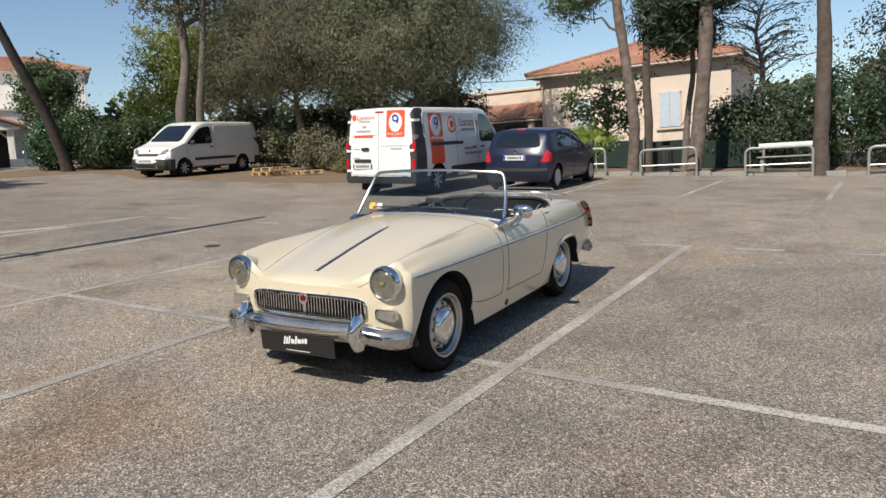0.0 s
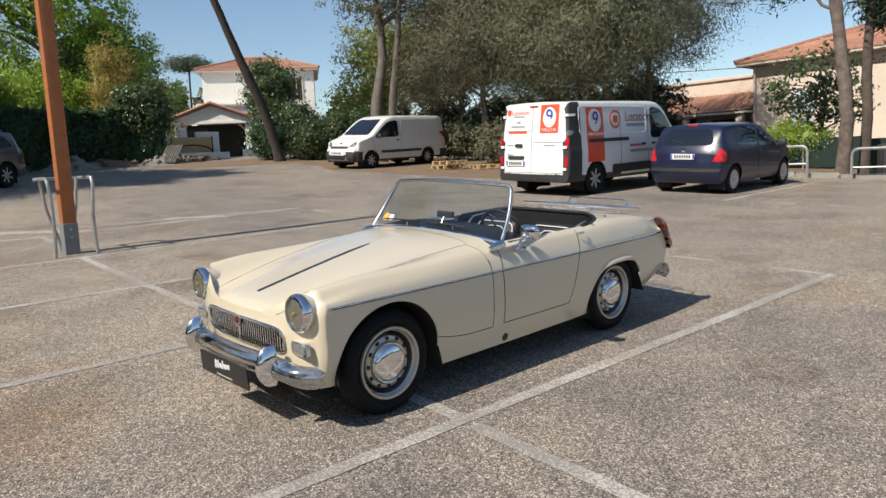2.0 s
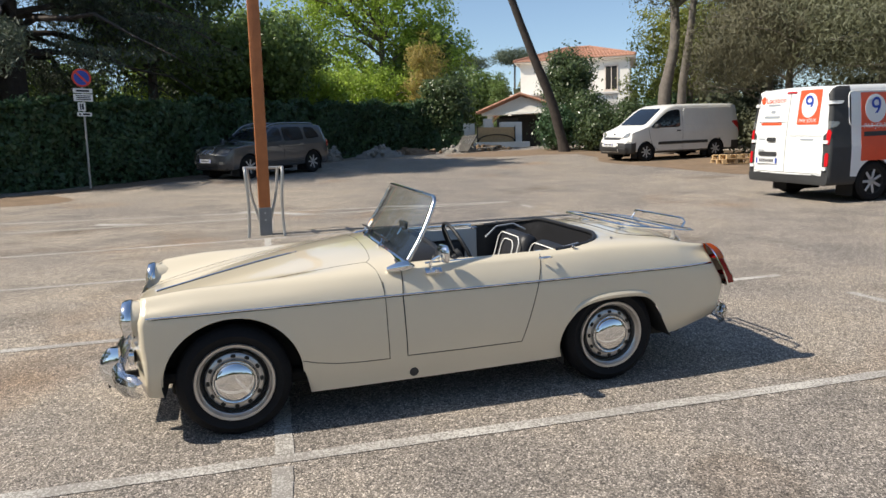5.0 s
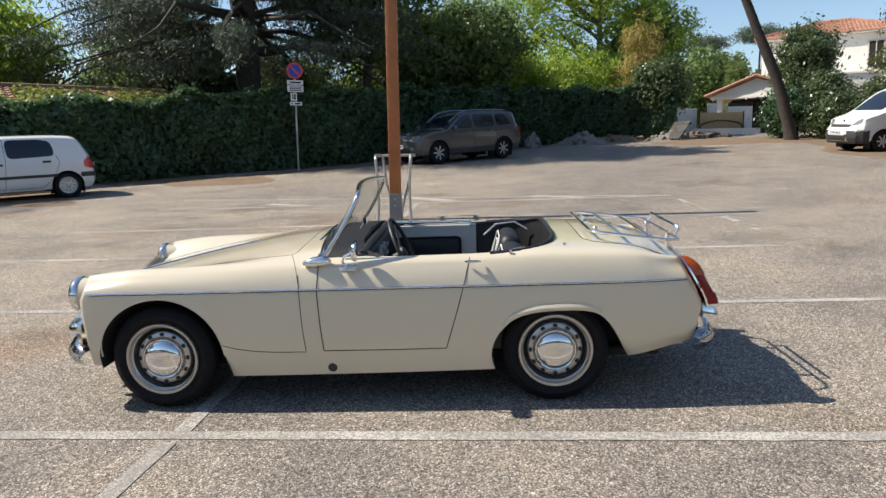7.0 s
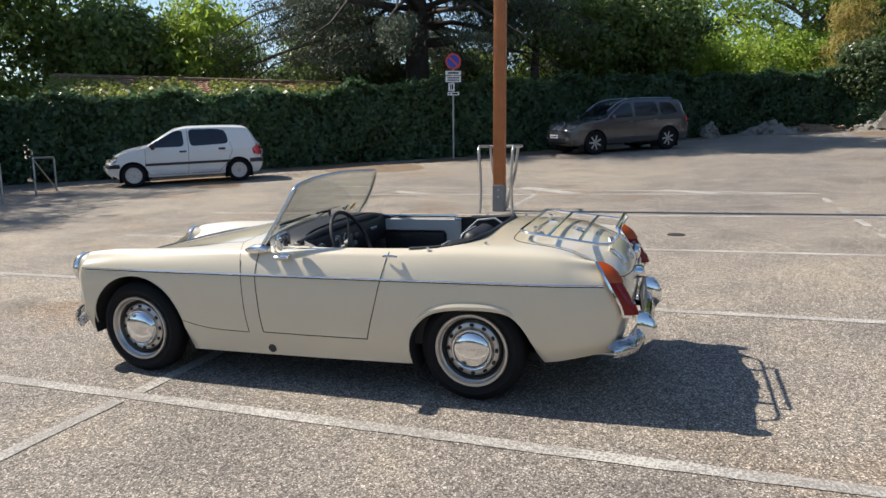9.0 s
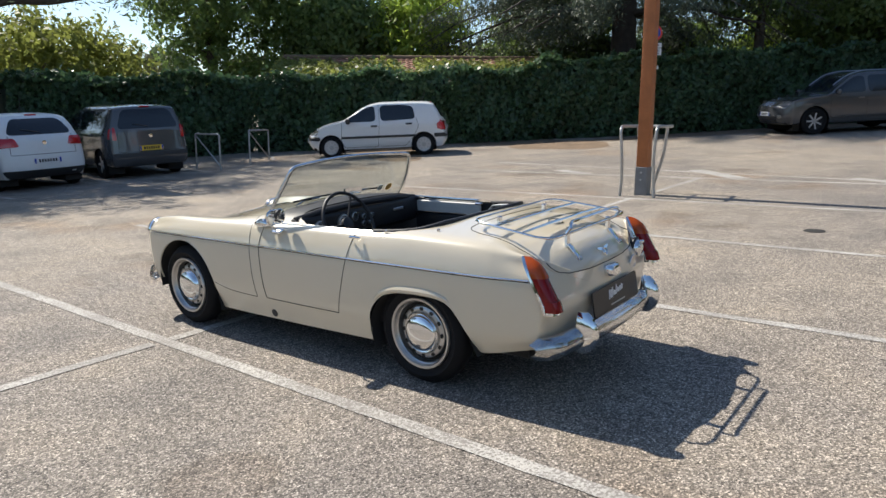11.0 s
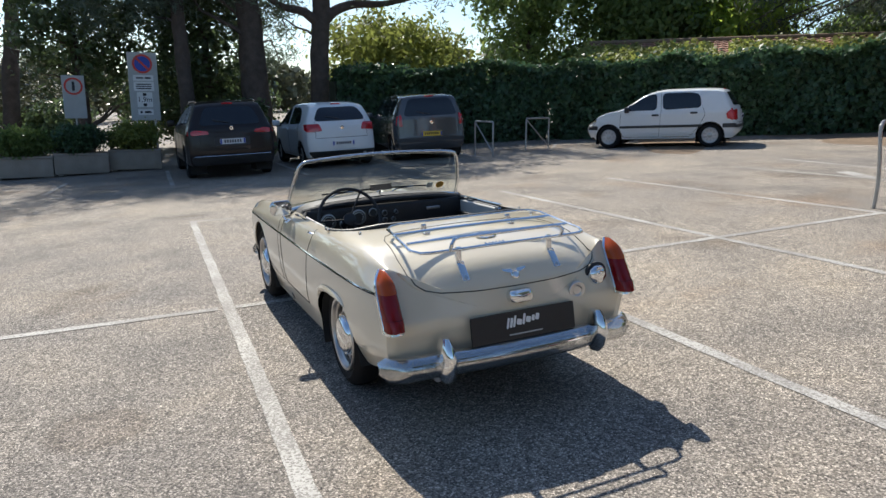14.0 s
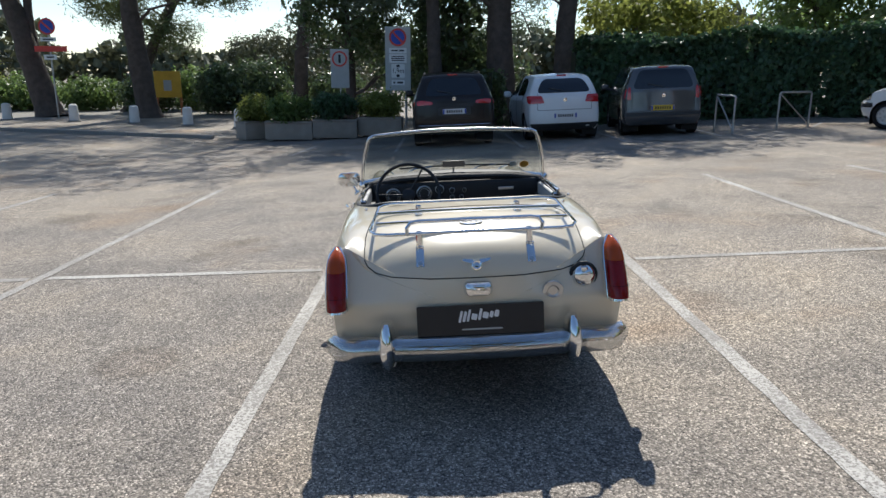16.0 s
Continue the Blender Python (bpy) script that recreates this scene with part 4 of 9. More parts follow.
        def lamp_piece(i0, i1, grow, depth, name, mt, parent):
            b2 = bmesh.new()
            rows = []
            pts = spline([tuple(p) + (w,) for p, w in zip(tm, wid)], 6)
            for i, (px, py, pz, w) in list(enumerate(pts))[i0:i1]:
                row = []
                thin = min(1.0, 0.55 + 0.45 * math.sin(min(i / 7, 1) * math.pi / 2))
                for k in range(9):
                    a = math.pi * k / 8
                    row.append(b2.verts.new((px + 0.048 - depth * thin * math.sin(a) ** 0.65, (py + (w + grow) * math.copysign(abs(math.cos(a)) ** 0.8, math.cos(a))) * sy, pz)))
                rows.append(row)
            for a, b in zip(rows, rows[1:]):
                for k in range(8):
                    b2.faces.new((a[k], a[k + 1], b[k + 1], b[k]))
            b2.faces.new(rows[0]), b2.faces.new(rows[-1][::-1])
            bmesh.ops.recalc_face_normals(b2, faces=b2.faces)
            return part(name, b2, mt, parent)
        base = lamp_piece(0, 25, 0.0055, 0.020, "tail_lamp", "chrome", root)
        lamp_piece(0, 10, 0.0, 0.074, "amber_lens", "amber_lens", base)
        lamp_piece(9, 18, 0.0, 0.066, "red_lens", "red_lens", base)
        lamp_piece(17, 23, 0.001, 0.074, "reflector", "red_lens", base)
        lamp_piece(22, 25, 0.002, 0.056, "lamp_foot", "chrome", base)
        bm.free()

    def bumper(xc, sgn, zc, name, bulge, wrap, droop):
        """A chrome blade bumper, curved in plan, with rounded ends."""
        bm = bmesh.new()
        prof = [(-0.004, -0.056), (0.022, -0.050), (0.042, -0.032), (0.052, -0.010), (0.052, 0.010), (0.042, 0.032), (0.022, 0.050), (-0.004, 0.056)]
        rows = []
        for k in range(41):
            u = -1 + k / 20
            y = 0.655 * u
            x = xc - sgn * (bulge * abs(u) ** 2.2 + wrap * max(0, abs(u) - 0.86) ** 1.3)
            e = min(1, math.sqrt(max(0.0, 1 - max(0, (abs(u) - 0.962) / 0.040) ** 2)) + 0.12)
            rows.append([bm.verts.new((x + sgn * dx * (0.4 + 0.6 * e), y, zc - droop * step((abs(u) - 0.55) / 0.4) + dz * e)) for dx, dz in prof])
        for a, b in zip(rows, rows[1:]):
            for i in range(len(prof) - 1):
                bm.faces.new((a[i], a[i + 1], b[i + 1], b[i]))
        r = bmesh.ops.solidify(bm, geom=bm.faces[:], thickness=0.004)
        bmesh.ops.recalc_face_normals(bm, faces=bm.faces)
        return part(name, bm, "chrome", root, "polished chrome blade bumper")

    def overrider(x, y, z, sgn, parent):
        bm = bmesh.new()
        rows = []
        for k in range(15):
            t = k / 14
            h = -0.095 + 0.200 * t
            w = 0.040 * (math.sin(math.pi * min(max(0.08 + 0.86 * t, 0), 1)) ** 0.5)
            dpt = 0.098 * math.sin(math.pi * (0.08 + 0.84 * t)) ** 0.55
            rows.append([bm.verts.new((x + sgn * (dpt * math.sin(math.pi * i / 8)), y + w * math.cos(math.pi * i / 8), z + h)) for i in range(9)])
        for a, b in zip(rows, rows[1:]):
            for i in range(8):
                bm.faces.new((a[i], a[i + 1], b[i + 1], b[i]))
            bm.faces.new((a[8], a[0], b[0], b[8]))
        bm.faces.new(rows[0]), bm.faces.new(rows[-1][::-1])
        bmesh.ops.recalc_face_normals(bm, faces=bm.faces)
        return part("overrider", bm, "chrome", parent)

    fb = bumper(2.555, 1, 0.336, "front_bumper", 0.10, 0.70, 0.030)
    for y in (0.40, -0.40):
        overrider(2.528, y, 0.342, 1, fb)
        part("bumper_bracket", nbox((2.47, y, 0.305), (0.14, 0.03, 0.03), 0.004), "under", fb)
    rb = bumper(-0.850, -1, 0.330, "rear_bumper", 0.075, 0.80, 0.010)
    for y in (0.388, -0.388):
        overrider(-0.833, y, 0.350, -1, rb)
        part("bumper_bracket", nbox((-0.79, y, 0.296), (0.10, 0.03, 0.03), 0.004), "under", rb)

    def name_board(m, w, h, parent):
        """A black board with a brushed white mark and a row of small bars."""
        board = part("name_board", plate(rounded(w, h, 0.006), 0.008, m), "plate_black", parent, "black board with a brushed white mark")
        for x, ww, hh in ((-0.083, 0.010, 0.050), (-0.066, 0.012, 0.044), (-0.049, 0.010, 0.052), (-0.026, 0.024, 0.026), (-0.001, 0.011, 0.050), (0.021, 0.024, 0.026), (0.046, 0.015, 0.027), (0.068, 0.018, 0.029)):
            part("painted_bar", plate(rounded(ww, hh, 0.0048), 0.002, m @ Matrix.Translation((x, 0.008 + 0.10 * (x + 0.08) + 0.3 * (hh - 0.03), 0.008)) @ Matrix.Rotation(radians(-14), 4, "Z")), "plate_white", board)
        part("painted_bar", plate(rounded(0.17, 0.006, 0.002), 0.0015, m @ Matrix.Translation((0.005, -0.040, 0.008))), "sign_grey", board)

    name_board(facing((2.608, 0.030, 0.262), (0, 1, 0.01), (0.06, 0, 1)), 0.52, 0.115, root)
    name_board(facing((-0.838, -0.005, 0.447), (0, -1, 0), (0.14, 0, 1)), 0.53, 0.125, root)
    hx = s.lay([(0, 0.0, 0.573)], BACK, 0)[0]
    lm = facing(hx + Vector((0.004, 0, 0)), (0, -1, 0), (0.1, 0, 1))
    hood = bmesh.new()
    rings = [[hood.verts.new(lm @ Vector((k * x, k * y - dy, h))) for x, y in rounded(0.122, 0.058, 0.022)] for h, k, dy in ((0.0, 1.0, 0.0), (0.022, 0.99, 0.0), (0.036, 0.93, 0.002), (0.046, 0.78, 0.004), (0.050, 0.45, 0.006))]
    for p, q in zip(rings, rings[1:]):
        for k in range(len(p)):
            hood.faces.new((p[k], p[(k + 1) % len(p)], q[(k + 1) % len(q)], q[k]))
    hood.faces.new(rings[-1])
    bmesh.ops.recalc_face_normals(hood, faces=hood.faces)
    part("plate_lamp", hood, "chrome", root, "chrome number plate lamp")
    fu = s.lay([(0, -0.452, 0.594)], BACK, 0)[0]
    cap_m = Matrix.Translation(fu) @ Matrix.Rotation(radians(-96), 4, "Y")
    cap = part("fuel_cap", lathe([(0.048, -0.02), (0.050, 0.012), (0.048, 0.024), (0.038, 0.036), (0.02, 0.044), (0, 0.046)], cap_m, 28), "chrome", root, "round chrome filler cap")
    part("cap_gasket", lathe([(0.050, -0.02), (0.061, -0.006), (0.062, 0.004), (0.056, 0.010), (0.049, 0.008)], cap_m, 28), "black", cap)
    part("cap_lever", nbox(fu + Vector((-0.040, 0.004, 0.040)), (0.022, 0.026, 0.020), 0.005), "chrome", cap)
    bd = s.lay([(0, -0.315, 0.545)], BACK, 0.002)[0]
    part("badge", lathe([(0.045, 0.0), (0.043, 0.006), (0.026, 0.010), (0.02, 0.006), (0, 0.008)], Matrix.Translation(bd) @ Matrix.Rotation(radians(-95), 4, "Y"), 12), "dull_chrome", root)
    q = s.lay([(0, 0, 0.668)], BACK, 0.0)[0]
    em = facing(q, (0, -1, 0), (0.55, 0, 1))
    emblem = part("boot_emblem", lathe([(0.022, 0.0), (0.022, 0.008), (0.017, 0.012), (0.012, 0.009), (0, 0.011)], em @ Matrix.Translation((0, -0.008, 0)), 16), "chrome", root, "small winged chrome emblem")
    for sx in (1, -1):
        part("emblem_wing", plate([(sx * 0.012, 0.018), (sx * 0.060, 0.022), (sx * 0.058, 0.012), (sx * 0.030, 0.002), (sx * 0.014, 0.0)][::sx], 0.007, em), "chrome", emblem)
    q = s.lay([(-0.595, 0, 0)], UP, 0.0)[0]
    sm = Matrix.Translation(q) @ Matrix.Rotation(radians(-20), 4, "Y")
    script = part("script_badge", nbox((0, 0, 0.002), (0.004, 0.104, 0.004), 0.001), "chrome", root, "small chrome script badge")
    script.matrix_local = sm
    for k in range(6):
        part("script_bar", nbox((0.003, -0.046 + 0.0184 * k, 0.004), (0.016 if k % 5 == 0 else 0.011, 0.010, 0.006), 0.002), "chrome", script)
    q = s.lay([(-0.50, 0, 0)], UP, 0.001)[0]
    ring = part("badge", ntube([(0.034 * math.cos(math.pi / 8 + math.pi / 4 * k), 0.052 * math.sin(math.pi / 8 + math.pi / 4 * k), 0.004) for k in range(8)], 0.0045, 6, True), "chrome", root, "open octagonal chrome badge")
    ring.matrix_local = Matrix.Translation(q) @ Matrix.Rotation(radians(-14), 4, "Y")
    for y in (-0.022, 0.0, 0.022):
        part("badge_bar", nbox((0, y, 0.004), (0.034, 0.006, 0.006), 0.002), "chrome", ring)

    # luggage rack
    rk = new("luggage_rack")
    rk.parent = root
    bars = part("rack_frame", ntube([(x, y, z) for x, y, z in [(-0.25, 0.36, 0.850), (-0.27, 0.40, 0.848), (-0.31, 0.425, 0.843), (-0.64, 0.445, 0.800), (-0.695, 0.42, 0.795), (-0.71, 0.37, 0.794), (-0.71, -0.37, 0.794), (-0.695, -0.42, 0.795), (-0.64, -0.445, 0.800), (-0.31, -0.425, 0.843), (-0.27, -0.40, 0.848), (-0.25, -0.36, 0.850)]], 0.0075, 10, True), "chrome", root, "chrome tubular boot luggage rack")
    bpy.data.objects.remove(rk)
    for x in (-0.40, -0.555):
        z = 0.850 - (abs(x) - 0.25) * 0.122
        part("rack_bar", ntube([(x, 0.425, z), (x, 0.2, z + 0.004), (x, -0.2, z + 0.004), (x, -0.425, z)], 0.008, 8), "chrome", bars)
    part("rack_hoop", ntube([(-0.71, 0.285, 0.792), (-0.735, 0.285, 0.826), (-0.728, 0.27, 0.845), (-0.718, 0.24, 0.849), (-0.718, -0.24, 0.849), (-0.728, -0.27, 0.845), (-0.735, -0.285, 0.826), (-0.71, -0.285, 0.792)], 0.0085, 10), "chrome", bars)
    for x, y in ((-0.30, 0.235), (-0.30, -0.235), (-0.69, 0.235), (-0.69, -0.235)):
        q = s.lay([(x, y, 0)], UP, 0.0)[0]
        zt = 0.850 - (abs(x) - 0.25) * 0.122
        part("rack_foot", nbox((x, y, (q.z + zt) / 2), (0.022, 0.028, zt - q.z + 0.01), 0.005), "chrome", bars)
        back = x < -0.5
        L = 0.10 if back else 0.05
        q = s.lay([(x - L * 0.42, y, 0)], UP, 0.0)[0]
        q2 = s.lay([(x - L * 0.84, y, 0)], UP, 0.0)[0]
        slope = math.atan2(q.z - q2.z, L * 0.42)
        clip = part("rack_clip", nbox(q + Vector((0, 0, 0.004)), (L, 0.036, 0.010), 0.004, 2, Matrix.Rotation(-slope, 4, "Y")), "chrome", bars)
        part("clip_bolt", lathe([(0.011, 0.0), (0.010, 0.008), (0, 0.010)], Matrix.Translation(q + Vector((-0.26 * L, 0, 0.009 - 0.26 * L * math.tan(slope)))) @ Matrix.Rotation(-slope, 4, "Y"), 12), "dull_chrome", clip)

    # cut the openings, then part the panels
    s.cut(lambda x, y, z: (abs(y) > 0.47 and z < 0.64 and (in_front_arch(x, y, z) or in_rear_arch(x, y, z))) or (z > 0.72 and in_cockpit(x, y)) or (x > 2.3 and in_grille(y, z)),
          [((0, 2), lambda x, y, z: abs(y) > 0.47 and z < 0.66 and x > 1.2, fad), ((0, 2), lambda x, y, z: abs(y) > 0.47 and z < 0.66 and x < 0.6 and z < 0.60, rad), ((0, 1), lambda x, y, z: z > 0.68 and x < 1.1, dense(cp, 6)), ((1, 2), lambda x, y, z: x > 2.3, dense(gr, 6, True))])
    edge_x = lambda x: f(K((1.31, 0.505), (1.5, 0.49), (1.8, 0.455), (2.2, 0.408), (2.44, 0.372)), x)
    s.panel("bonnet", lambda x, y, z: x > 1.27 and abs(y) < edge_x(x) and z > 0.535, "cream", root)
    s.panel("boot_lid", lambda x, y, z: x < -0.205 and abs(y) < 0.46 and z > 0.617, "cream", root)
    for nm, sy in (("left_door", 1), ("right_door", -1)):
        s.panel(nm, lambda x, y, z: y * sy > 0.56 and z > 0.306 and x < 1.148 and x > 0.515 - (z - 0.308) * 0.284, "cream", root)
    s.panel("body", lambda x, y, z: True, "cream", root)

    # inner skins: wheel housings, floor and tub
    for sy in (1, -1):
        for arch in (fa, ra):
            bm = bmesh.new()
            a = [bm.verts.new((x, 0.636 * sy, z)) for x, z in arch]
            b = [bm.verts.new((x, 0.40 * sy, z)) for x, z in arch]
            for k in range(len(arch) - 1):
                bm.faces.new((a[k], a[k + 1], b[k + 1], b[k]))
            bm.faces.new(b)
            part("wheel_housing", bm, "under", root)
    part("front_valance", nbox((2.33, 0, 0.285), (0.16, 1.0, 0.06), 0.02, 2), "under", root)
    part("chassis_floor", nbox((0.85, 0, 0.215), (2.9, 0.92, 0.05), 0.01), "under", root)
    part("sill_inner", nbox((0.97, 0.55, 0.24), (1.26, 0.12, 0.09), 0.01), "under", root)
    part("sill_inner", nbox((0.97, -0.55, 0.24), (1.26, 0.12, 0.09), 0.01), "under", root)
    part("exhaust", ntube([(-0.2, 0.36, 0.24), (-0.5, 0.38, 0.235), (-0.74, 0.38, 0.23)], 0.019, 12), "dull_chrome", root)
    part("rear_axle", ntube([(-0.042, -0.5, 0.29), (-0.042, 0.5, 0.29)], 0.04, 10), "under", root)
    part("silencer", nbox((-0.45, 0.15, 0.26), (0.18, 0.4, 0.09), 0.03, 2), "under", root)
    rim_z = lambda x, y: f(centre, x) * (1 - step((abs(y) - 0.35) / 0.25)) + f(crown_z, x) * step((abs(y) - 0.35) / 0.25)
    part("boot_floor", nbox((-0.52, 0, 0.37), (0.36, 0.84, 0.04), 0.01), "under", root)
    tub = bmesh.new()
    rows = []
    for lvl, (z, sc) in enumerate(((0.80, 1.0), (0.74, 1.0), (0.50, 0.985), (0.27, 0.97))):
        rows.append([tub.verts.new((0.42 + (x - 0.42) * sc, y * sc, rim_z(x, y) - 0.004 if lvl == 0 else z)) for x, y in cp[:-1]])
    n = len(rows[0])
    for a, b in zip(rows, rows[1:]):
        for k in range(n):
            tub.faces.new((a[k], a[(k + 1) % n], b[(k + 1) % n], b[k]))
    tub.faces.new(rows[-1])
    part("cockpit_tub", tub, "black", root, "black carpeted cockpit", True, 40)
    rimpts = [(x, y, f(centre, x) * (1 - step((abs(y) - 0.35) / 0.25)) + f(crown_z, x) * step((abs(y) - 0.35) / 0.25) - 0.002) for x, y in cp[:-1]]
    rear_rim = [p for p in rimpts if p[0] < 0.30]
    rear_rim.sort(key=lambda p: math.atan2(p[1], -(p[0] - 0.42)))
    part("cockpit_trim", ntube(rear_rim, 0.013, 8), "black", root, "black padded cockpit edge")
    for sy in (1, -1):
        part("door_top_strip", nbox((0.70, 0.570 * sy, 0.764 if sy > 0 else 0.783), (0.64, 0.024, 0.014 if sy > 0 else 0.022), 0.005, 2), "chrome", root, "chrome strip along the door top")
        card = part("door_card", nbox((0.72, 0.548 * sy, 0.63), (0.74, 0.022, 0.28), 0.006), "door_grey", root, "grey painted door inner with a dark pocket")
        part("door_pocket", nbox((0.72, 0.534 * sy, 0.60), (0.54, 0.014, 0.19), 0.03, 3), "black", card)
        part("latch", nbox((0.37, 0.55 * sy, 0.765), (0.05, 0.03, 0.02), 0.006), "chrome", root)
        part("hood_stud", lathe([(0.009, 0), (0.008, 0.012), (0, 0.015)], Matrix.Translation((0.18, 0.588 * sy, 0.782)), 10), "chrome", root)
        part("hood_stud", lathe([(0.009, 0), (0.008, 0.012), (0, 0.015)], Matrix.Translation((-0.10, 0.50 * sy, 0.796)), 10), "chrome", root)
        part("hood_frame", ntube([(0.30, 0.50 * sy, 0.70), (0.22, 0.50 * sy, 0.77), (0.10, 0.48 * sy, 0.785), (0.02, 0.45 * sy, 0.74)], 0.0065, 8), "rim_grey", root)

    # seats
    for sy in (1, -1):
        cush = part("seat_cushion", nbox((0.45, 0.27 * sy, 0.36), (0.46, 0.40, 0.15), 0.05, 3), "black", root, "black vinyl seat with white piping")
        tilt = Matrix.Rotation(radians(-17), 4, "Y")
        back = part("seat_back", nbox((0.19, 0.27 * sy, 0.555), (0.13, 0.40, 0.42), 0.055, 3, tilt), "black", root, "black vinyl seat back with white piping")
        face = facing(Vector((0.250, 0.27 * sy, 0.565)), (0, 1, 0), (-0.29, 0, 1))
        for w, h in ((0.36, 0.37), (0.20, 0.30)):
            part("piping", ntube([face @ Vector((x, y, 0.012)) for x, y in rounded(w, h, 0.06)], 0.004, 6, True), "piping", back)
    part("tunnel", nbox((0.5, 0, 0.34), (0.95, 0.17, 0.16), 0.05, 3), "black", root)
    part("gear_lever", ntube([(0.62, 0.0, 0.42), (0.60, 0.0, 0.56)], 0.007, 8), "chrome", root)
    part("gear_knob", lathe([(0, -0.02), (0.016, -0.012), (0.020, 0), (0.016, 0.014), (0, 0.02)], Matrix.Translation((0.60, 0, 0.575)), 14), "black", root)

    # dashboard
    dash = part("dashboard", nbox((0.935, 0, 0.715), (0.09, 1.12, 0.17), 0.03, 3), "black", root, "black crackle dashboard with round dials")
    part("dash_roll", ntube([(0.93, -0.55, 0.785), (0.915, -0.35, 0.812), (0.905, 0, 0.822), (0.915, 0.35, 0.812), (0.93, 0.55, 0.785)], 0.022, 10), "black", dash)
    for y, r, z in ((0.40, 0.047, 0.715), (0.20, 0.047, 0.725), (0.30, 0.028, 0.69), (0.10, 0.028, 0.745), (0.02, 0.018, 0.735), (0.02, 0.016, 0.69), (-0.06, 0.014, 0.735), (-0.04, 0.014, 0.69)):
        m = Matrix.Translation((0.887, y, z)) @ Matrix.Rotation(radians(-90), 4, "Y")
        dial = part("dial_rim", lathe([(r * 1.06, -0.004), (r * 1.06, 0.010), (r * 0.90, 0.013), (r * 0.84, 0.004)], m, 24), "rim_silver", dash)
        part("dial_face", lathe([(r * 0.86, 0.003), (0, 0.003)], m, 20), "plastic", dial)
        if r > 0.04:
            for k in range(9):
                a = radians(-30 + 30 * k)
                part("dial_mark", nbox(m @ Vector((r * 0.66 * math.sin(a), r * 0.66 * math.cos(a), 0.005)), (0.003, 0.004, 0.012), 0, 1, Matrix.Rotation(a, 4, "X")), "plate_white", dial)
    part("dash_badge", nbox((0.886, -0.33, 0.735), (0.006, 0.10, 0.020), 0.003), "dull_chrome", dash)
    wheel_m = Matrix.Translation((0.735, 0.30, 0.745)) @ Matrix.Rotation(radians(-66), 4, "Y")
    sw = part("steering_wheel", ntube([wheel_m @ Vector((0.195 * math.cos(a), 0.195 * math.sin(a), 0)) for a in [2 * math.pi * k / 48 for k in range(48)]], 0.0105, 10, True), "black", root, "thin-rimmed black steering wheel")
    for a in (90, 210, 330):
        part("wheel_spoke", ntube([wheel_m @ Vector((0.03 * math.cos(radians(a)), 0.03 * math.sin(radians(a)), -0.02)), wheel_m @ Vector((0.19 * math.cos(radians(a)), 0.19 * math.sin(radians(a)), 0))], 0.006, 6), "black", sw)
    part("wheel_boss", lathe([(0.04, -0.03), (0.04, -0.005), (0.02, 0.004), (0, 0.005)], wheel_m, 20), "black", sw)
    part("steering_column", ntube([wheel_m @ Vector((0, 0, -0.03)), wheel_m @ Vector((0, 0, -0.25))], 0.02, 10), "black", sw)

    # windscreen
    def screen(u, v):
        """u from -1 to 1 across, v from 0 at the foot to 1 at the top."""
        y = u * (0.614 - 0.078 * v)
        foot = 1.128 - 0.02 * (1 - u * u)
        x = foot + 0.075 * (1 - u * u) - 0.192 * v
        z = 0.775 + 0.045 * (1 - u * u) + v * (0.320 - 0.035 * (1 - u * u) + 0.012 * (1 - u * u))
        bow = math.sin(math.pi * min(max(v, 0), 1))
        return Vector((x - 0.012 * bow, y + 0.010 * u * abs(u) * bow, z))
    N = 24
    edge = [screen(-1 + 2 * k / N, 0) for k in range(N + 1)]
    loop = [screen(-1, 0.06 * k) for k in range(1, 16)] + [screen(-0.99, 0.96), screen(-0.965, 0.99)] + [screen(-0.94 + 1.88 * k / N, 1) for k in range(N + 1)] + [screen(0.965, 0.99), screen(0.99, 0.96)] + [screen(1, 0.06 * k) for k in range(15, 0, -1)]
    frame_ob = part("windscreen_frame", ntube(loop, [0.0118 if (k < 15 or k > len(loop) - 16) else 0.0112 for k in range(len(loop))], 16), "pillar_alloy", root, "bright alloy windscreen frame")
    part("windscreen_sill", ntube(edge, 0.016, 8), "chrome", root)
    # black padded cover between the screen and the dashboard
    bm = bmesh.new()
    grid = []
    for i in range(21):
        u = -1 + 0.1 * i
        e = screen(u * 0.955, 0)
        x0, x1 = 0.425 + 0.53 * max(0.0, 1 - (min(abs(e.y), 0.571) / 0.572) ** 5.55) ** 0.1, e.x - 0.004
        col = [(x0, e.y), (x0, e.y)] + [(x0 + (x1 - x0) * k / 5, e.y) for k in range(1, 6)] + [(x1, e.y)]
        q = [s.lay([(x, y, 0)], (0, 0, -1), -0.006 if k in (0, len(col) - 1) or i in (0, 20) else 0.008)[0] for k, (x, y) in enumerate(col)]
        grid.append([bm.verts.new(p) for p in q])
    for a, b in zip(grid, grid[1:]):
        for k in range(len(a) - 1):
            bm.faces.new((a[k], a[k + 1], b[k + 1], b[k]))
    bmesh.ops.recalc_face_normals(bm, faces=bm.faces)
    part("scuttle_pad", bm, "black", root, "black padded cover behind the windscreen")
    bm = bmesh.new()
    rows = [[bm.verts.new(screen(-0.99 + 1.98 * i / 16, 0.01 + 0.985 * k / 8)) for i in range(17)] for k in range(9)]
    for a, b in zip(rows, rows[1:]):
        for i in range(16):
            bm.faces.new((a[i], a[i + 1], b[i + 1], b[i]))
    pane = part("windscreen_glass", bm, "screen", frame_ob, "clear curved windscreen")
    pane.visible_shadow = False
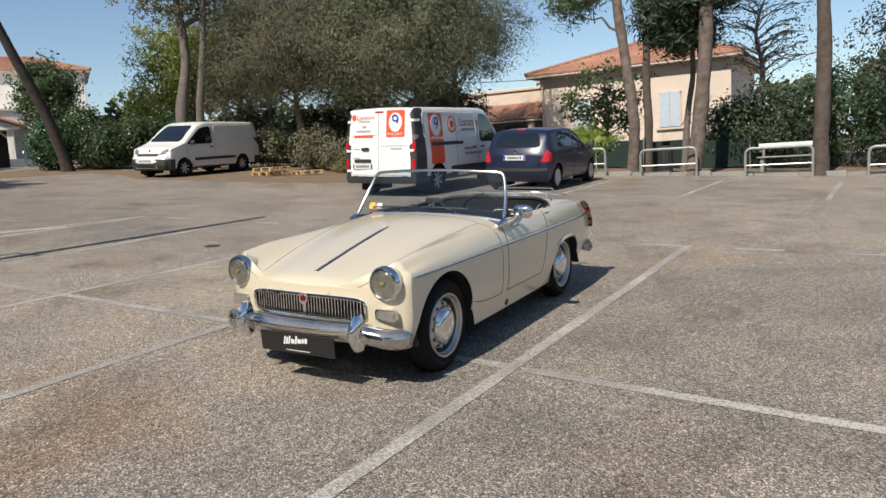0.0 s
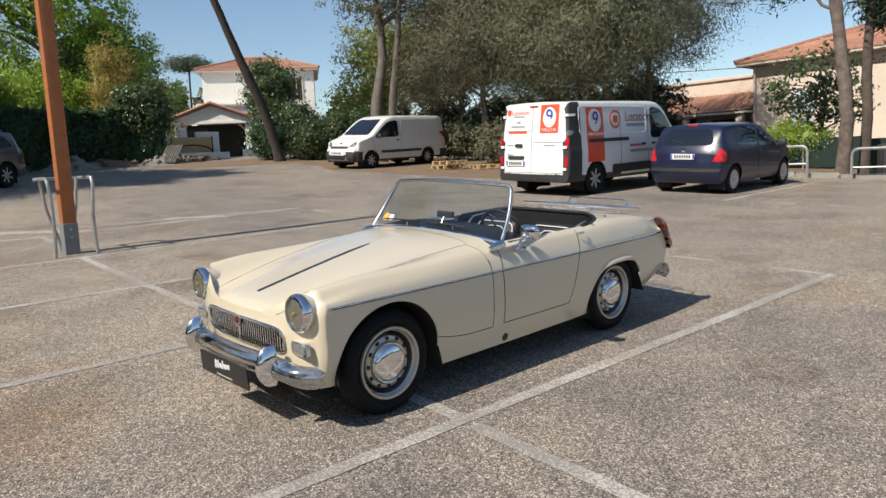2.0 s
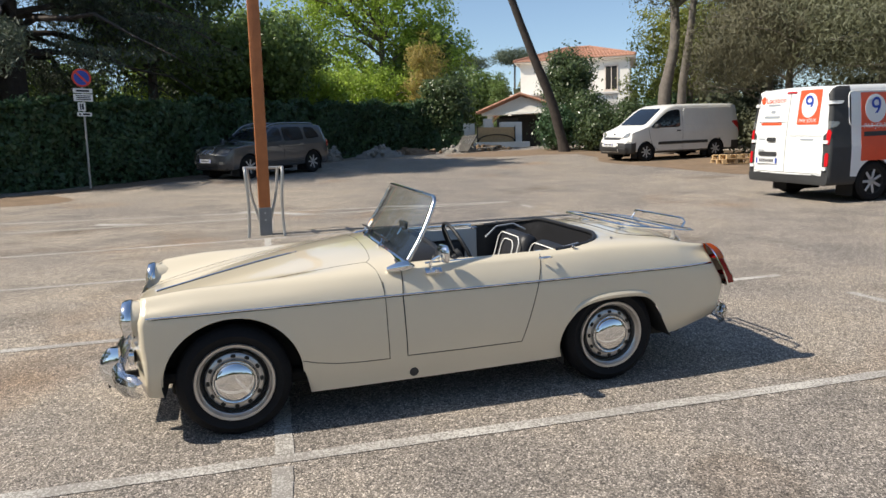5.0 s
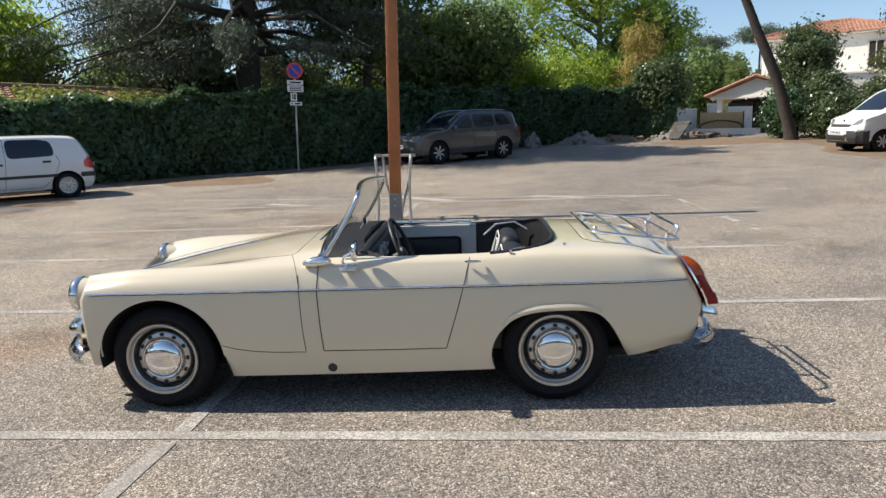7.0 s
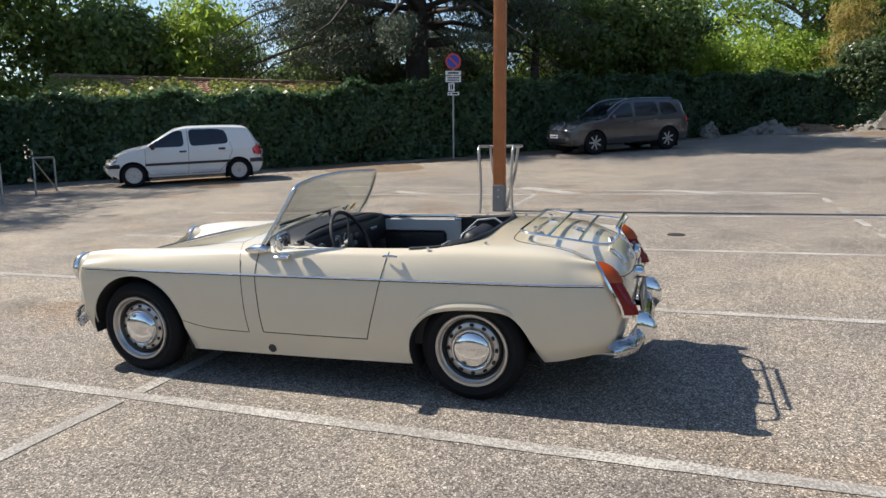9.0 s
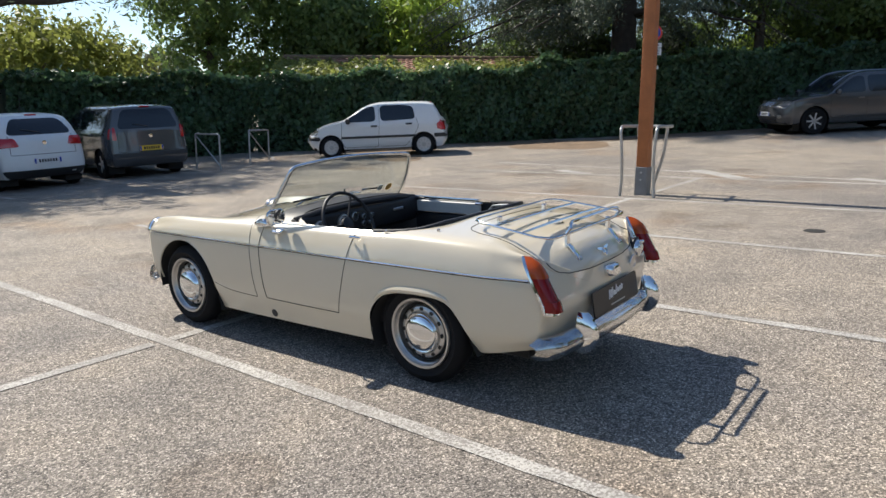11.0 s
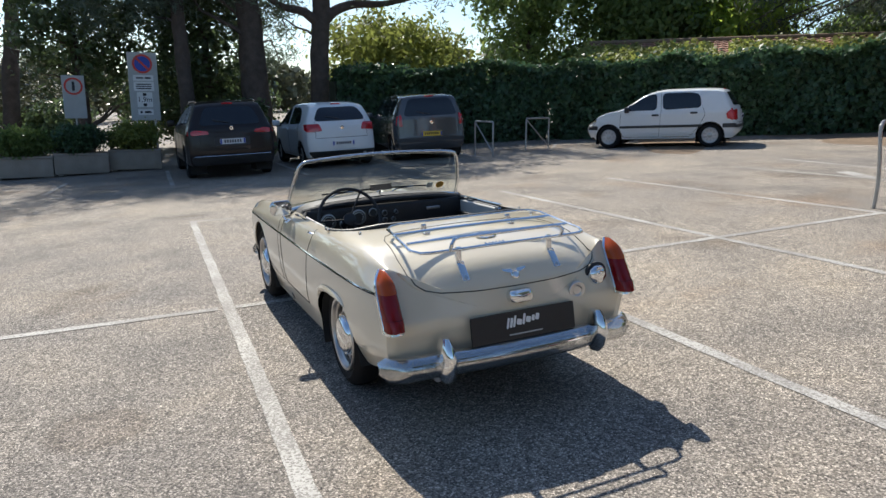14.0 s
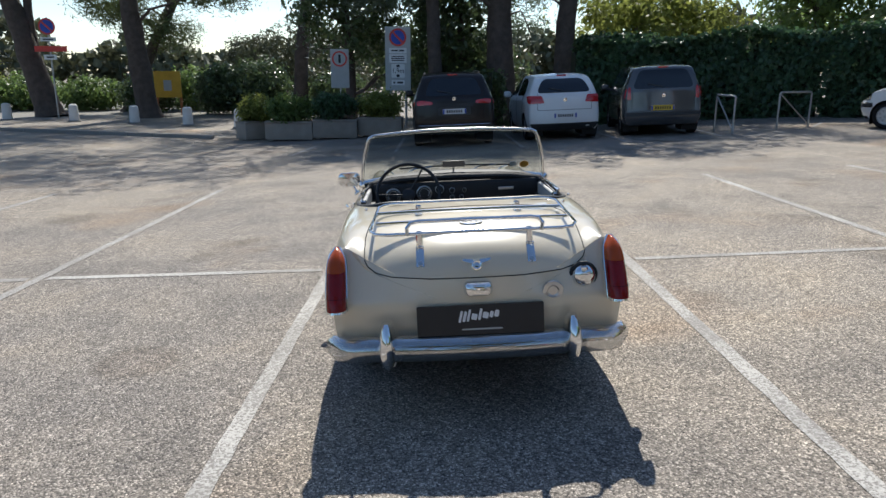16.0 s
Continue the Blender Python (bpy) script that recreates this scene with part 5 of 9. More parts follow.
    part("rubber_seal", ntube([p + Vector((0.012, 0, -0.014)) for p in edge], 0.017, 8), "black", root)
    for sy in (1, -1):
        off = 0.012 * -sy
        foot = [(1.225, 0.622 * sy + off, 0.755), (1.17, 0.632 * sy + off, 0.764), (1.12, 0.628 * sy + off, 0.768), (1.085, 0.62 * sy + off, 0.760)]
        part("screen_pillar_foot", ntube(foot, [0.012, 0.026, 0.028, 0.010], 12), "chrome", frame_ob)
    for y0, y1 in ((0.30, -0.02), (-0.14, -0.46)):
        arm = part("wiper", ntube([(1.205, y0, 0.822), (1.175, y0 - 0.04, 0.850), (1.15, (y0 + y1) / 2, 0.862)], 0.005, 6), "chrome", root, "chrome wiper arm")
        part("wiper_blade", ntube([(1.145 + 0.02 * (1 - (y / 0.6) ** 2), y, 0.845 + 0.02 * (1 - (y / 0.6) ** 2)) for y in [y0 + 0.06 + (y1 - y0 - 0.04) * k / 8 for k in range(9)]], 0.006, 6), "black", arm)
    inner = part("interior_mirror", nbox((0.99, 0.0, 0.895), (0.018, 0.15, 0.042), 0.008, 2), "plastic", root)
    part("mirror_glass", nbox((0.978, 0.0, 0.895), (0.004, 0.145, 0.040), 0.0), "chrome", inner)
    part("mirror_stem", ntube([(1.0, 0, 0.88), (1.03, 0, 0.835)], 0.006, 8), "chrome", inner)
    st = screen(-0.80, 0.22)
    part("sticker", lathe([(0.030, 0), (0, 0)], facing(st + Vector((0.004, 0, 0)), (0, 1, 0), (-0.6, 0, 0.8)), 20), "sticker_orange", frame_ob, "round orange windscreen sticker")
    st = screen(-0.68, 0.20)
    part("sticker", plate(rounded(0.045, 0.045, 0.004), 0.001, facing(st + Vector((0.004, 0, 0)), (0, 1, 0), (-0.6, 0, 0.8))), "plate_white", frame_ob)

    # door mirror on the left side
    mf = part("mirror_base", nbox((0.99, 0.640, 0.735), (0.09, 0.040, 0.014), 0.006, 2, Matrix.Rotation(radians(-30), 4, "X")), "chrome", root)
    part("mirror_arm", ntube([(1.00, 0.642, 0.735), (1.015, 0.664, 0.770), (1.005, 0.678, 0.798), (0.965, 0.682, 0.818)], 0.0065, 8), "chrome", mf)
    hm = Matrix.Translation((0.940, 0.682, 0.826)) @ Matrix.Rotation(radians(4), 4, "Z")
    head = bmesh.new()
    rings = []
    for dx, k in ((-0.003, 0.0), (-0.003, 0.90), (0.0, 0.97), (0.004, 1.0), (0.012, 0.96), (0.021, 0.84), (0.029, 0.60), (0.033, 0.30), (0.034, 0.0)):
        rings.append([head.verts.new(hm @ Vector((dx, k * y, k * z))) for y, z in rounded(0.140, 0.092, 0.036)] if k else [head.verts.new(hm @ Vector((dx, 0, 0)))])
    for a, b in zip(rings, rings[1:]):
        for k in range(max(len(a), len(b))):
            q = [a[k % len(a)], a[(k + 1) % len(a)], b[(k + 1) % len(b)], b[k % len(b)]]
            head.faces.new([v for i, v in enumerate(q) if v not in q[:i]])
    bmesh.ops.recalc_face_normals(head, faces=head.faces)
    part("mirror_head", head, "chrome", mf, "chrome door mirror")
    part("door_handle", ntube([(0.405, 0.634, 0.748), (0.385, 0.648, 0.752), (0.355, 0.646, 0.752), (0.330, 0.632, 0.748)], [0.006, 0.008, 0.007, 0.005], 8), "chrome", root)

    # grille
    gb = bmesh.new()
    gx = lambda y, z: front(y, z)
    vs = [gb.verts.new((gx(y, z) - 0.045, y, z)) for y, z in gr]
    gb.faces.new(vs)
    v2 = [gb.verts.new((gx(y, z) + 0.002, y, z)) for y, z in gr]
    for k in range(len(gr)):
        gb.faces.new((vs[k], vs[(k + 1) % len(gr)], v2[(k + 1) % len(gr)], v2[k]))
    grille = part("grille_back", gb, "seam", root)
    part("grille_surround", ntube([(gx(y, z) + 0.004, y, z) for y, z in gr], 0.0095, 8, True), "chrome", grille, "chrome grille surround")
    for k in range(-18, 19):
        y = k * 0.0205
        if abs(y) < 0.388 and k != 0:
            h = 0.126 * (1 - (abs(y) / 0.404) ** 8.3) ** 0.16
            part("grille_bar", nbox(((gx(y, 0.45)) - 0.004, y, 0.450), (0.016, 0.0068, h - 0.004), 0.002), "chrome", grille)
    part("grille_spine", nbox((gx(0, 0.45) + 0.004, 0, 0.447), (0.02, 0.018, 0.12), 0.004), "chrome", grille)
    part("grille_badge", plate(rounded(0.06, 0.062, 0.022), 0.010, facing((gx(0, 0.505) + 0.006, 0, 0.492), (0, 1, 0), (-0.08, 0, 1))), "chrome", grille)
    part("badge_enamel", plate(rounded(0.032, 0.034, 0.012), 0.013, facing((gx(0, 0.505) + 0.006, 0, 0.494), (0, 1, 0), (-0.08, 0, 1))), "badge_red", grille, "dark red enamel badge")

    for x, y in ((1.996, 0.568), (1.996, -0.568), (-0.040, 0.548), (-0.040, -0.548)):
        make_wheel(root, x, y, 0.274, "roadster", 0.274, 0.132)
    return root


roadster()

# ---- the other vehicles ----
def circle(cx, cz, rx, rz, n=20):
    return [(cx + rx * math.cos(2 * math.pi * k / n), cz + rz * math.sin(2 * math.pi * k / n)) for k in range(n)]


def soft(poly, r=0.12):
    """A polygon with its corners cut round."""
    out = []
    n = len(poly)
    for i in range(n):
        p, a, b = Vector(poly[i]), Vector(poly[i - 1]), Vector(poly[(i + 1) % n])
        ra, rb = min(r, (a - p).length * 0.4), min(r, (b - p).length * 0.4)
        p0, p1 = p + (a - p).normalized() * ra, p + (b - p).normalized() * rb
        for k in range(5):
            t = k / 4
            out.append(tuple((1 - t) ** 2 * p0 + 2 * t * (1 - t) * p + t * t * p1))
    res = []
    for i in range(len(out)):
        a, b = Vector(out[i]), Vector(out[(i + 1) % len(out)])
        n2 = max(1, int((b - a).length / 0.09))
        res += [tuple(a + (b - a) * k / n2) for k in range(n2)]
    return res


def vehicle(name, m, label, paint, S):
    """A closed car from its numbers: profile, widths, windows and fittings."""
    root = thing(name, m, label, S.get("category", "car"))
    f = smooth_curve
    xr, xf, W, belt, tum = S["xr"], S["xf"], S["W"], S["belt"], S.get("tum", 0.24)
    bottom = S.get("bottom", 0.24)

    def section(x):
        zt = f(S["top"], x)
        w = W * f([(xr, S.get("tail", 0.95)), (xr + 0.5, 1.0), (xf - 0.9, 1.0), (xf - 0.3, 0.95), (xf, S.get("nose", 0.84))], x)
        b = min(belt, zt - 0.10)
        h = zt - b
        ws = w - 0.02 - tum * max(h - 0.10, 0)
        sh = min(0.10, h * 0.5)
        return [(0, zt), (ws * 0.5, zt - 0.008), (ws * 0.84, zt - 0.03), (ws - 0.005, zt - sh), (w - 0.016, b), (w, b - 0.16), (w - 0.002, 0.5), (w - 0.02, 0.34), (w - 0.07, bottom)]

    def front(y, z):
        return f(S["front"], z) - S.get("fround", 0.16) * (abs(y) / W) ** 2.6

    def rear(y, z):
        return f(S["rear"], z) + S.get("rround", 0.10) * (abs(y) / W) ** 3

    s = Shell(xf, xr, 90, section, front, rear, 0.55, 0.4, 4)
    R, wb, ar = S["R"], S["wb"], S["R"] + S.get("gap", 0.045)
    LEFT, RIGHT, FR, RR, DN = (0, -1, 0), (0, 1, 0), (-1, 0, 0), (1, 0, 0), (0, 0, -1)
    axles = (S.get("fx", wb / 2), S.get("fx", wb / 2) - wb)
    for sy in (1, -1):
        d = LEFT if sy > 0 else RIGHT
        for poly in S["side_glass"]:
            w = part("side_window", s.sheet([(x, 0, z) for x, z in soft(poly)], d, 0.004), "dark_glass", root, "dark tinted side window")
            if S.get("frames"):
                part("window_frame", s.strip([(x, 0, z) for x, z in soft(poly)], d, 0.008, 5, 0.002, True), S["frames"], w)
        for poly in S.get("recess", ()):
            part("side_pressing", s.strip([(x, 0, z) for x, z in soft(poly)], d, 0.010, 6, 0.001, True), paint, root)
        for line in S.get("seams", ()):
            part("panel_seam", s.strip([(x, 0, z) for x, z in dense(line, 10)], d, 0.0045, 5), "seam", root)
        for x, z in S.get("handles", ()):
            part("door_handle", s.sheet([(px, 0, pz) for px, pz in [(x + a, z + b) for a, b in rounded(0.17, 0.045, 0.02)]], d, 0.02), S.get("handle_mat", "plastic"), root)
        for x0, x1, z0, z1 in S.get("rubbing", ()):
            part("rubbing_strip", s.sheet([(px, 0, pz) for px, pz in soft([(x0, z0), (x1, z0), (x1, z1), (x0, z1)], 0.03)], d, 0.018), "plastic", root)
        for ax in axles:
            if S.get("clad"):
                arc = [(ax + (ar + 0.03) * math.cos(a), 0, R + (ar + 0.03) * math.sin(a)) for a in [math.pi * k / 20 for k in range(21)]]
                part("arch_cladding", s.strip(arc, d, 0.032, 6, -0.012), S["clad"], root)
        mx, mz = S["mirror"]
        h = s.lay([(mx, 0, mz - 0.05)], d, 0.0)[0]
        mir = part("door_mirror", nbox((h.x + 0.02, h.y + sy * 0.13, h.z + 0.05), (0.10, 0.19, 0.15), 0.04, 3), S.get("mirror_mat", paint), root)
        part("mirror_stalk", nbox((h.x + 0.02, h.y + sy * 0.02, h.z), (0.06, 0.08, 0.05), 0.01), "plastic", mir)
        for nm, mt, poly in S.get("front_lamps", ()):
            part(nm, s.sheet([(0, y * sy, z) for y, z in soft(poly, 0.05)], FR, 0.008), mt, root)
        for nm, mt, poly in S.get("rear_lamps", ()):
            part(nm, s.sheet([(0, y * sy, z) for y, z in soft(poly, 0.04)], RR, 0.014), mt, root)
        for nm, mt, poly in S.get("side_lamps", ()):
            part(nm, s.sheet([(x, 0, z) for x, z in soft(poly, 0.04)], d, 0.010), mt, root)
    mir = lambda poly: [(y, z) for y, z in poly] + [(-y, z) for y, z in poly[::-1]]
    part("windscreen", s.sheet([(0, y, z) for y, z in soft(mir(S["screen"]))], FR, 0.004, 0.006, (0.85, 0.65, 0.45, 0.25)), "dark_glass", root, "dark reflecting windscreen")
    if "back_glass" in S:
        part("rear_window", s.sheet([(0, y, z) for y, z in soft(mir(S["back_glass"]))], RR, 0.004, 0.006, (0.85, 0.65, 0.45, 0.25)), "dark_glass", root, "dark reflecting rear window")
        z0 = min(z for _, z in S["back_glass"])
        part("rear_wiper", s.strip([(0, 0.02 + 0.03 * k, z0 + 0.035 + 0.006 * k) for k in range(12)], RR, 0.010, 5, 0.012), "plastic", root)
    for nm, mt, poly in S.get("front_skins", ()):
        part(nm, s.sheet([(0, y, z) for y, z in soft(mir(poly), 0.05)], FR, 0.010), mt, root)
    for nm, mt, poly in S.get("rear_skins", ()):
        part(nm, s.sheet([(0, y, z) for y, z in soft(mir(poly), 0.05)], RR, 0.012), mt, root)
    for line in S.get("rear_seams", ()):
        part("panel_seam", s.strip([(0, y, z) for y, z in dense(line, 12)], RR, 0.005, 5), "seam", root)
    for line in S.get("front_seams", ()):
        part("panel_seam", s.strip([(0, y, z) for y, z in dense(line, 12)], FR, 0.005, 5), "seam", root)

    def numbers(p, right, up, w, h, mt):
        """A number plate: bars in place of its characters."""
        fm = facing(p, right, up)
        pl = part("number_plate", plate(rounded(w, h, 0.012), 0.010, fm), mt, root)
        for side in (-1, 1):
            part("plate_band", plate(rounded(0.035, h - 0.012, 0.004), 0.002, fm @ Matrix.Translation((side * (w / 2 - 0.022), 0, 0.010))), "blue", pl)
        for k in range(7):
            part("plate_bar", plate(rounded(0.034, h * 0.56, 0.004), 0.002, fm @ Matrix.Translation(((k - 3) * 0.052, 0, 0.010))), "sign_ink", pl)
    y, z = S["rear_plate"]
    numbers(s.lay([(0, y, z)], RR, 0.014)[0], (0, -1, 0), (0, 0, 1), 0.52, 0.11, S.get("plate_mat", "plate_white"))
    y, z = S["front_plate"]
    numbers(s.lay([(0, y, z)], FR, 0.014)[0], (0, 1, 0), (0, 0, 1), 0.52, 0.11, "plate_white")
    if "badge" in S:
        for where, d, (y, z) in (("rear", RR, S["badge"][0]), ("front", FR, S["badge"][1])):
            p = s.lay([(0, y, z)], d, 0.004)[0]
            part("badge", lathe([(0.045, 0), (0.042, 0.01), (0.02, 0.012), (0, 0.010)], Matrix.Translation(p) @ Matrix.Rotation(radians(90 if where == "front" else -90), 4, "Y"), 18), "chrome", root)
    extra = S.get("extra")
    if extra:
        extra(root, s)
    # roof details
    if S.get("rails"):
        for sy in (1, -1):
            q = s.lay([(x, sy * (S["rails"]), 0) for x in [xr + 0.55 + 0.1 * k for k in range(int((wb - 0.2) / 0.1))]], DN, 0.03)
            part("roof_rail", ntube(q, 0.017, 6), "dull_chrome", root)
    if S.get("aerial"):
        q = s.lay([(S["aerial"], 0, 0)], DN, 0.0)[0]
        part("aerial", ntube([q, q + Vector((-0.12, 0, 0.28))], 0.005, 5), "plastic", root)
    if S.get("stop_lamp"):
        q = s.lay([(0, 0, S["stop_lamp"])], RR, 0.006)[0]
        part("brake_lamp", nbox(q, (0.03, 0.22, 0.035), 0.008), "red_lamp", root)
    # wheel openings
    outs = []
    for ax in axles:
        arc = [(ax - ar, 0.10)] + [(ax - ar * math.cos(math.pi * k / 30), R + ar * math.sin(math.pi * k / 30)) for k in range(31)] + [(ax + ar, 0.10)]
        outs.append(((0, 2), (lambda a: lambda x, y, z: abs(x - a) < ar + 0.2 and z < R + ar + 0.1)(ax), dense(arc, 6)))
        for sy in (1, -1):
            bm = bmesh.new()
            a = [bm.verts.new((x, (W - 0.05) * sy, z)) for x, z in arc]
            b = [bm.verts.new((x, (W - 0.40) * sy, z)) for x, z in arc]
            for k in range(len(arc) - 1):
                bm.faces.new((a[k], a[k + 1], b[k + 1], b[k]))
            bm.faces.new(b)
            part("wheel_housing", bm, "under", root)
    s.cut(lambda x, y, z: abs(y) > W * 0.55 and any((x - ax) ** 2 + (z - R) ** 2 < ar**2 or (z < R and abs(x - ax) < ar) for ax in axles), outs)
    low = S.get("two_tone")
    if low:
        s.panel("lower_cladding", lambda x, y, z: low(x, y, z), S.get("low_mat", "plastic"), root)
    s.panel("body", lambda x, y, z: True, paint, root)
    part("underbody", nbox(((xr + xf) / 2, 0, bottom + 0.03), (xf - xr - 0.35, W * 2 - 0.35, 0.08), 0.02), "under", root)
    for ax in axles:
        for sy in (1, -1):
            make_wheel(root, ax, sy * (W - 0.115), R, S.get("wheel", "five"), R, 0.205)
    return root


def van_decals(root, s):
    """Hire-company lettering on the rear doors and the right side of the van."""
    RR, SIDE = (1, 0, 0), (0, 1, 0)
    def board(pts, d, mt, off, name="decal_panel"):
        return part(name, s.sheet(dense(pts, 4, True), d, off, 0.002), mt, root)
    def word(body, size, p, right, mt, name="decal_letters"):
        part(name, text_mesh(body, size, facing(p, right, (0, 0, 1))), mt, root, "", False)
    # rear doors: y runs to the left of the van
    yc, zc = -0.42, 1.60
    board([(0, yc + a, zc + b) for a, b in rounded(0.46, 0.58, 0.02)], RR, "decal_red", 0.005)
    board([(0, yc + a, zc + 0.03 + b) for a, b in circle(0, 0, 0.165, 0.205, 24)], RR, "plate_white", 0.008)
    p = s.lay([(0, yc, zc + 0.04)], RR, 0.011)[0]
    word("9", 0.40, p, (0, -1, 0), "blue")
    p = s.lay([(0, yc, zc - 0.225)], RR, 0.010)[0]
    word("PAR JOUR", 0.085, p, (0, -1, 0), "plate_white")
    p = s.lay([(0, 0.36, zc + 0.14)], RR, 0.008)[0]
    word("Location", 0.14, p, (0, -1, 0), "decal_red")
    board([(0, 0.69 + a, zc + 0.15 + b) for a, b in circle(0, 0, 0.06, 0.07)], RR, "decal_red", 0.006)
    for y0, w, z, h, mt in ((0.40, 0.30, zc + 0.06, 0.03, "decal_grey"), (0.40, 0.10, zc - 0.06, 0.05, "decal_grey"), (0.42, 0.38, zc - 0.15, 0.04, "decal_grey"), (0.42, 0.52, zc - 0.27, 0.045, "decal_red"), (-0.45, 0.28, 1.06, 0.03, "decal_grey"), (0.62, 0.18, 1.06, 0.025, "decal_grey"), (0.62, 0.18, 0.86, 0.025, "decal_grey")):
        board([(0, y0 + a, z + b) for a, b in rounded(w, h, 0.008)], RR, mt, 0.006, "decal_bar")
    board([(0, 0.36 + a, 1.055 + b) for a, b in rounded(0.20, 0.07, 0.03)], RR, "plastic", 0.03, "rear_handle")
    board([(0, 0.44 + a, 0.80 + b) for a, b in rounded(0.46, 0.075, 0.03)], RR, "plastic", 0.02, "plate_lamp_bar")
    for y in (0.83, -0.83):
        for z in (1.66, 1.02, 0.58):
            board([(0, y + a, z + b) for a, b in rounded(0.11, 0.055, 0.01)], RR, "white_paint", 0.03, "door_hinge")
    # right side: seen from outside, x falls from left to right
    R1 = (1, 0, 0)
    def side(x, z, outline, mt, off, name="decal_panel"):
        return part(name, s.sheet(dense([(x - a, 0, z + b) for a, b in outline], 6, True), SIDE, off, 0.002, (0.9, 0.8, 0.65, 0.5, 0.35, 0.2)), mt, root)
    side(-1.55, 1.25, rounded(0.60, 1.12, 0.02), "decal_red", 0.005)
    side(-1.55, 1.545, circle(0, 0, 0.22, 0.235, 24), "plate_white", 0.008)
    def side_word(body, size, x, z, mt, off):
        p = s.lay([(x, 0, z)], SIDE, off)[0]
        part("decal_letters", text_mesh(body, size, facing(p, (1, 0, 0), (0, 0.0, 1))), mt, root, "", False)
    side_word("9", 0.46, -1.55, 1.55, "blue", 0.016)
    side_word("PAR JOUR", 0.115, -1.55, 1.26, "plate_white", 0.012)
    side(-0.80, 1.56, circle(0, 0, 0.21, 0.20, 24), "decal_red", 0.006)
    side(-0.80, 1.56, circle(0, 0, 0.16, 0.15, 24), "van_white", 0.009)
    side(-0.80, 1.56, rounded(0.17, 0.15, 0.03), "decal_red", 0.012)
    side_word("Location", 0.30, 0.08, 1.60, "decal_text", 0.02)
    side(0.0, 1.43, rounded(0.75, 0.07, 0.01), "decal_grey", 0.006, "decal_bar")
    side(0.05, 0.98, rounded(0.62, 0.05, 0.01), "decal_red", 0.006, "decal_bar")
    side(0.22, 0.86, rounded(0.95, 0.06, 0.01), "decal_grey", 0.006, "decal_bar")
    side(-1.05, 1.13, rounded(1.5, 0.075, 0.01), "plastic", 0.014, "slide_rail")


VAN = dict(category="van", xr=-2.50, xf=2.48, W=0.965, belt=1.06, tum=0.09, bottom=0.30, wb=3.098, fx=1.55, R=0.335, wheel="twin", tail=0.97,
    top=[(-2.50, 1.92), (-2.35, 1.955), (0.6, 1.965), (0.95, 1.94), (1.25, 1.80), (1.80, 1.28), (1.95, 1.18), (2.30, 1.04), (2.48, 0.88)],
    front=[(0.3, 2.42), (0.55, 2.50), (0.9, 2.46), (1.1, 2.3)], rear=[(0.3, -2.52), (0.9, -2.50), (1.95, -2.40)], rround=0.05,
    side_glass=[[(0.62, 1.12), (1.62, 1.12), (1.55, 1.30), (1.18, 1.72), (0.95, 1.80), (0.62, 1.82)]],
    recess=[[(-2.1, 1.26), (0.42, 1.26), (0.42, 1.82), (-2.1, 1.84)]],
    seams=[[(0.50, 0.42), (0.50, 1.88)], [(-0.62, 0.42), (-0.62, 1.90)], [(1.72, 1.1), (1.62, 0.75)]],
    handles=[(0.72, 1.0), (0.30, 1.0)], mirror=(1.50, 1.22), mirror_mat="plastic",
    rubbing=[(-0.95, 0.95, 0.42, 0.60)],
    screen=[(0.72, 1.28), (0.68, 1.80)],
    front_lamps=[("headlamp", "clear_lens", [(0.55, 0.88), (0.86, 0.90), (0.88, 1.05), (0.60, 0.98)])],
    rear_lamps=[("tail_lamp", "red_lamp", [(0.845, 0.98), (0.91, 0.98), (0.91, 1.22), (0.845, 1.22)]), ("indicator_lamp", "clear_lens", [(0.845, 1.24), (0.91, 1.24), (0.91, 1.36), (0.845, 1.36)]), ("reflector", "red_lamp", [(0.845, 0.62), (0.91, 0.62), (0.91, 0.84), (0.845, 0.84)])],
    front_skins=[("front_bumper", "plastic", [(0.80, 0.32), (0.88, 0.60)]), ("grille", "plastic", [(0.50, 0.85), (0.54, 0.97)])],
    rear_skins=[("rear_bumper", "plastic", [(0.90, 0.31), (0.94, 0.46)])],
    rear_seams=[[(0.02, 0.48), (0.02, 1.90)], [(-0.78, 0.49), (0.78, 0.49)], [(0.05, 1.36), (0.75, 1.36)], [(-0.75, 1.12), (-0.05, 1.12)]],
    rear_plate=(0.44, 0.68), front_plate=(0, 0.5), stop_lamp=1.86, extra=van_decals,
    two_tone=lambda x, y, z: (z < 0.46 and abs(x) > 0.6) or (x < -2.06 and abs(y) > 0.80 and z < 1.9) or z < 0.36)
vehicle("hire_van", standing(-9.92, -6.27, 180), "white hire van with red and blue lettering, parked tail outwards", "white_paint", VAN)

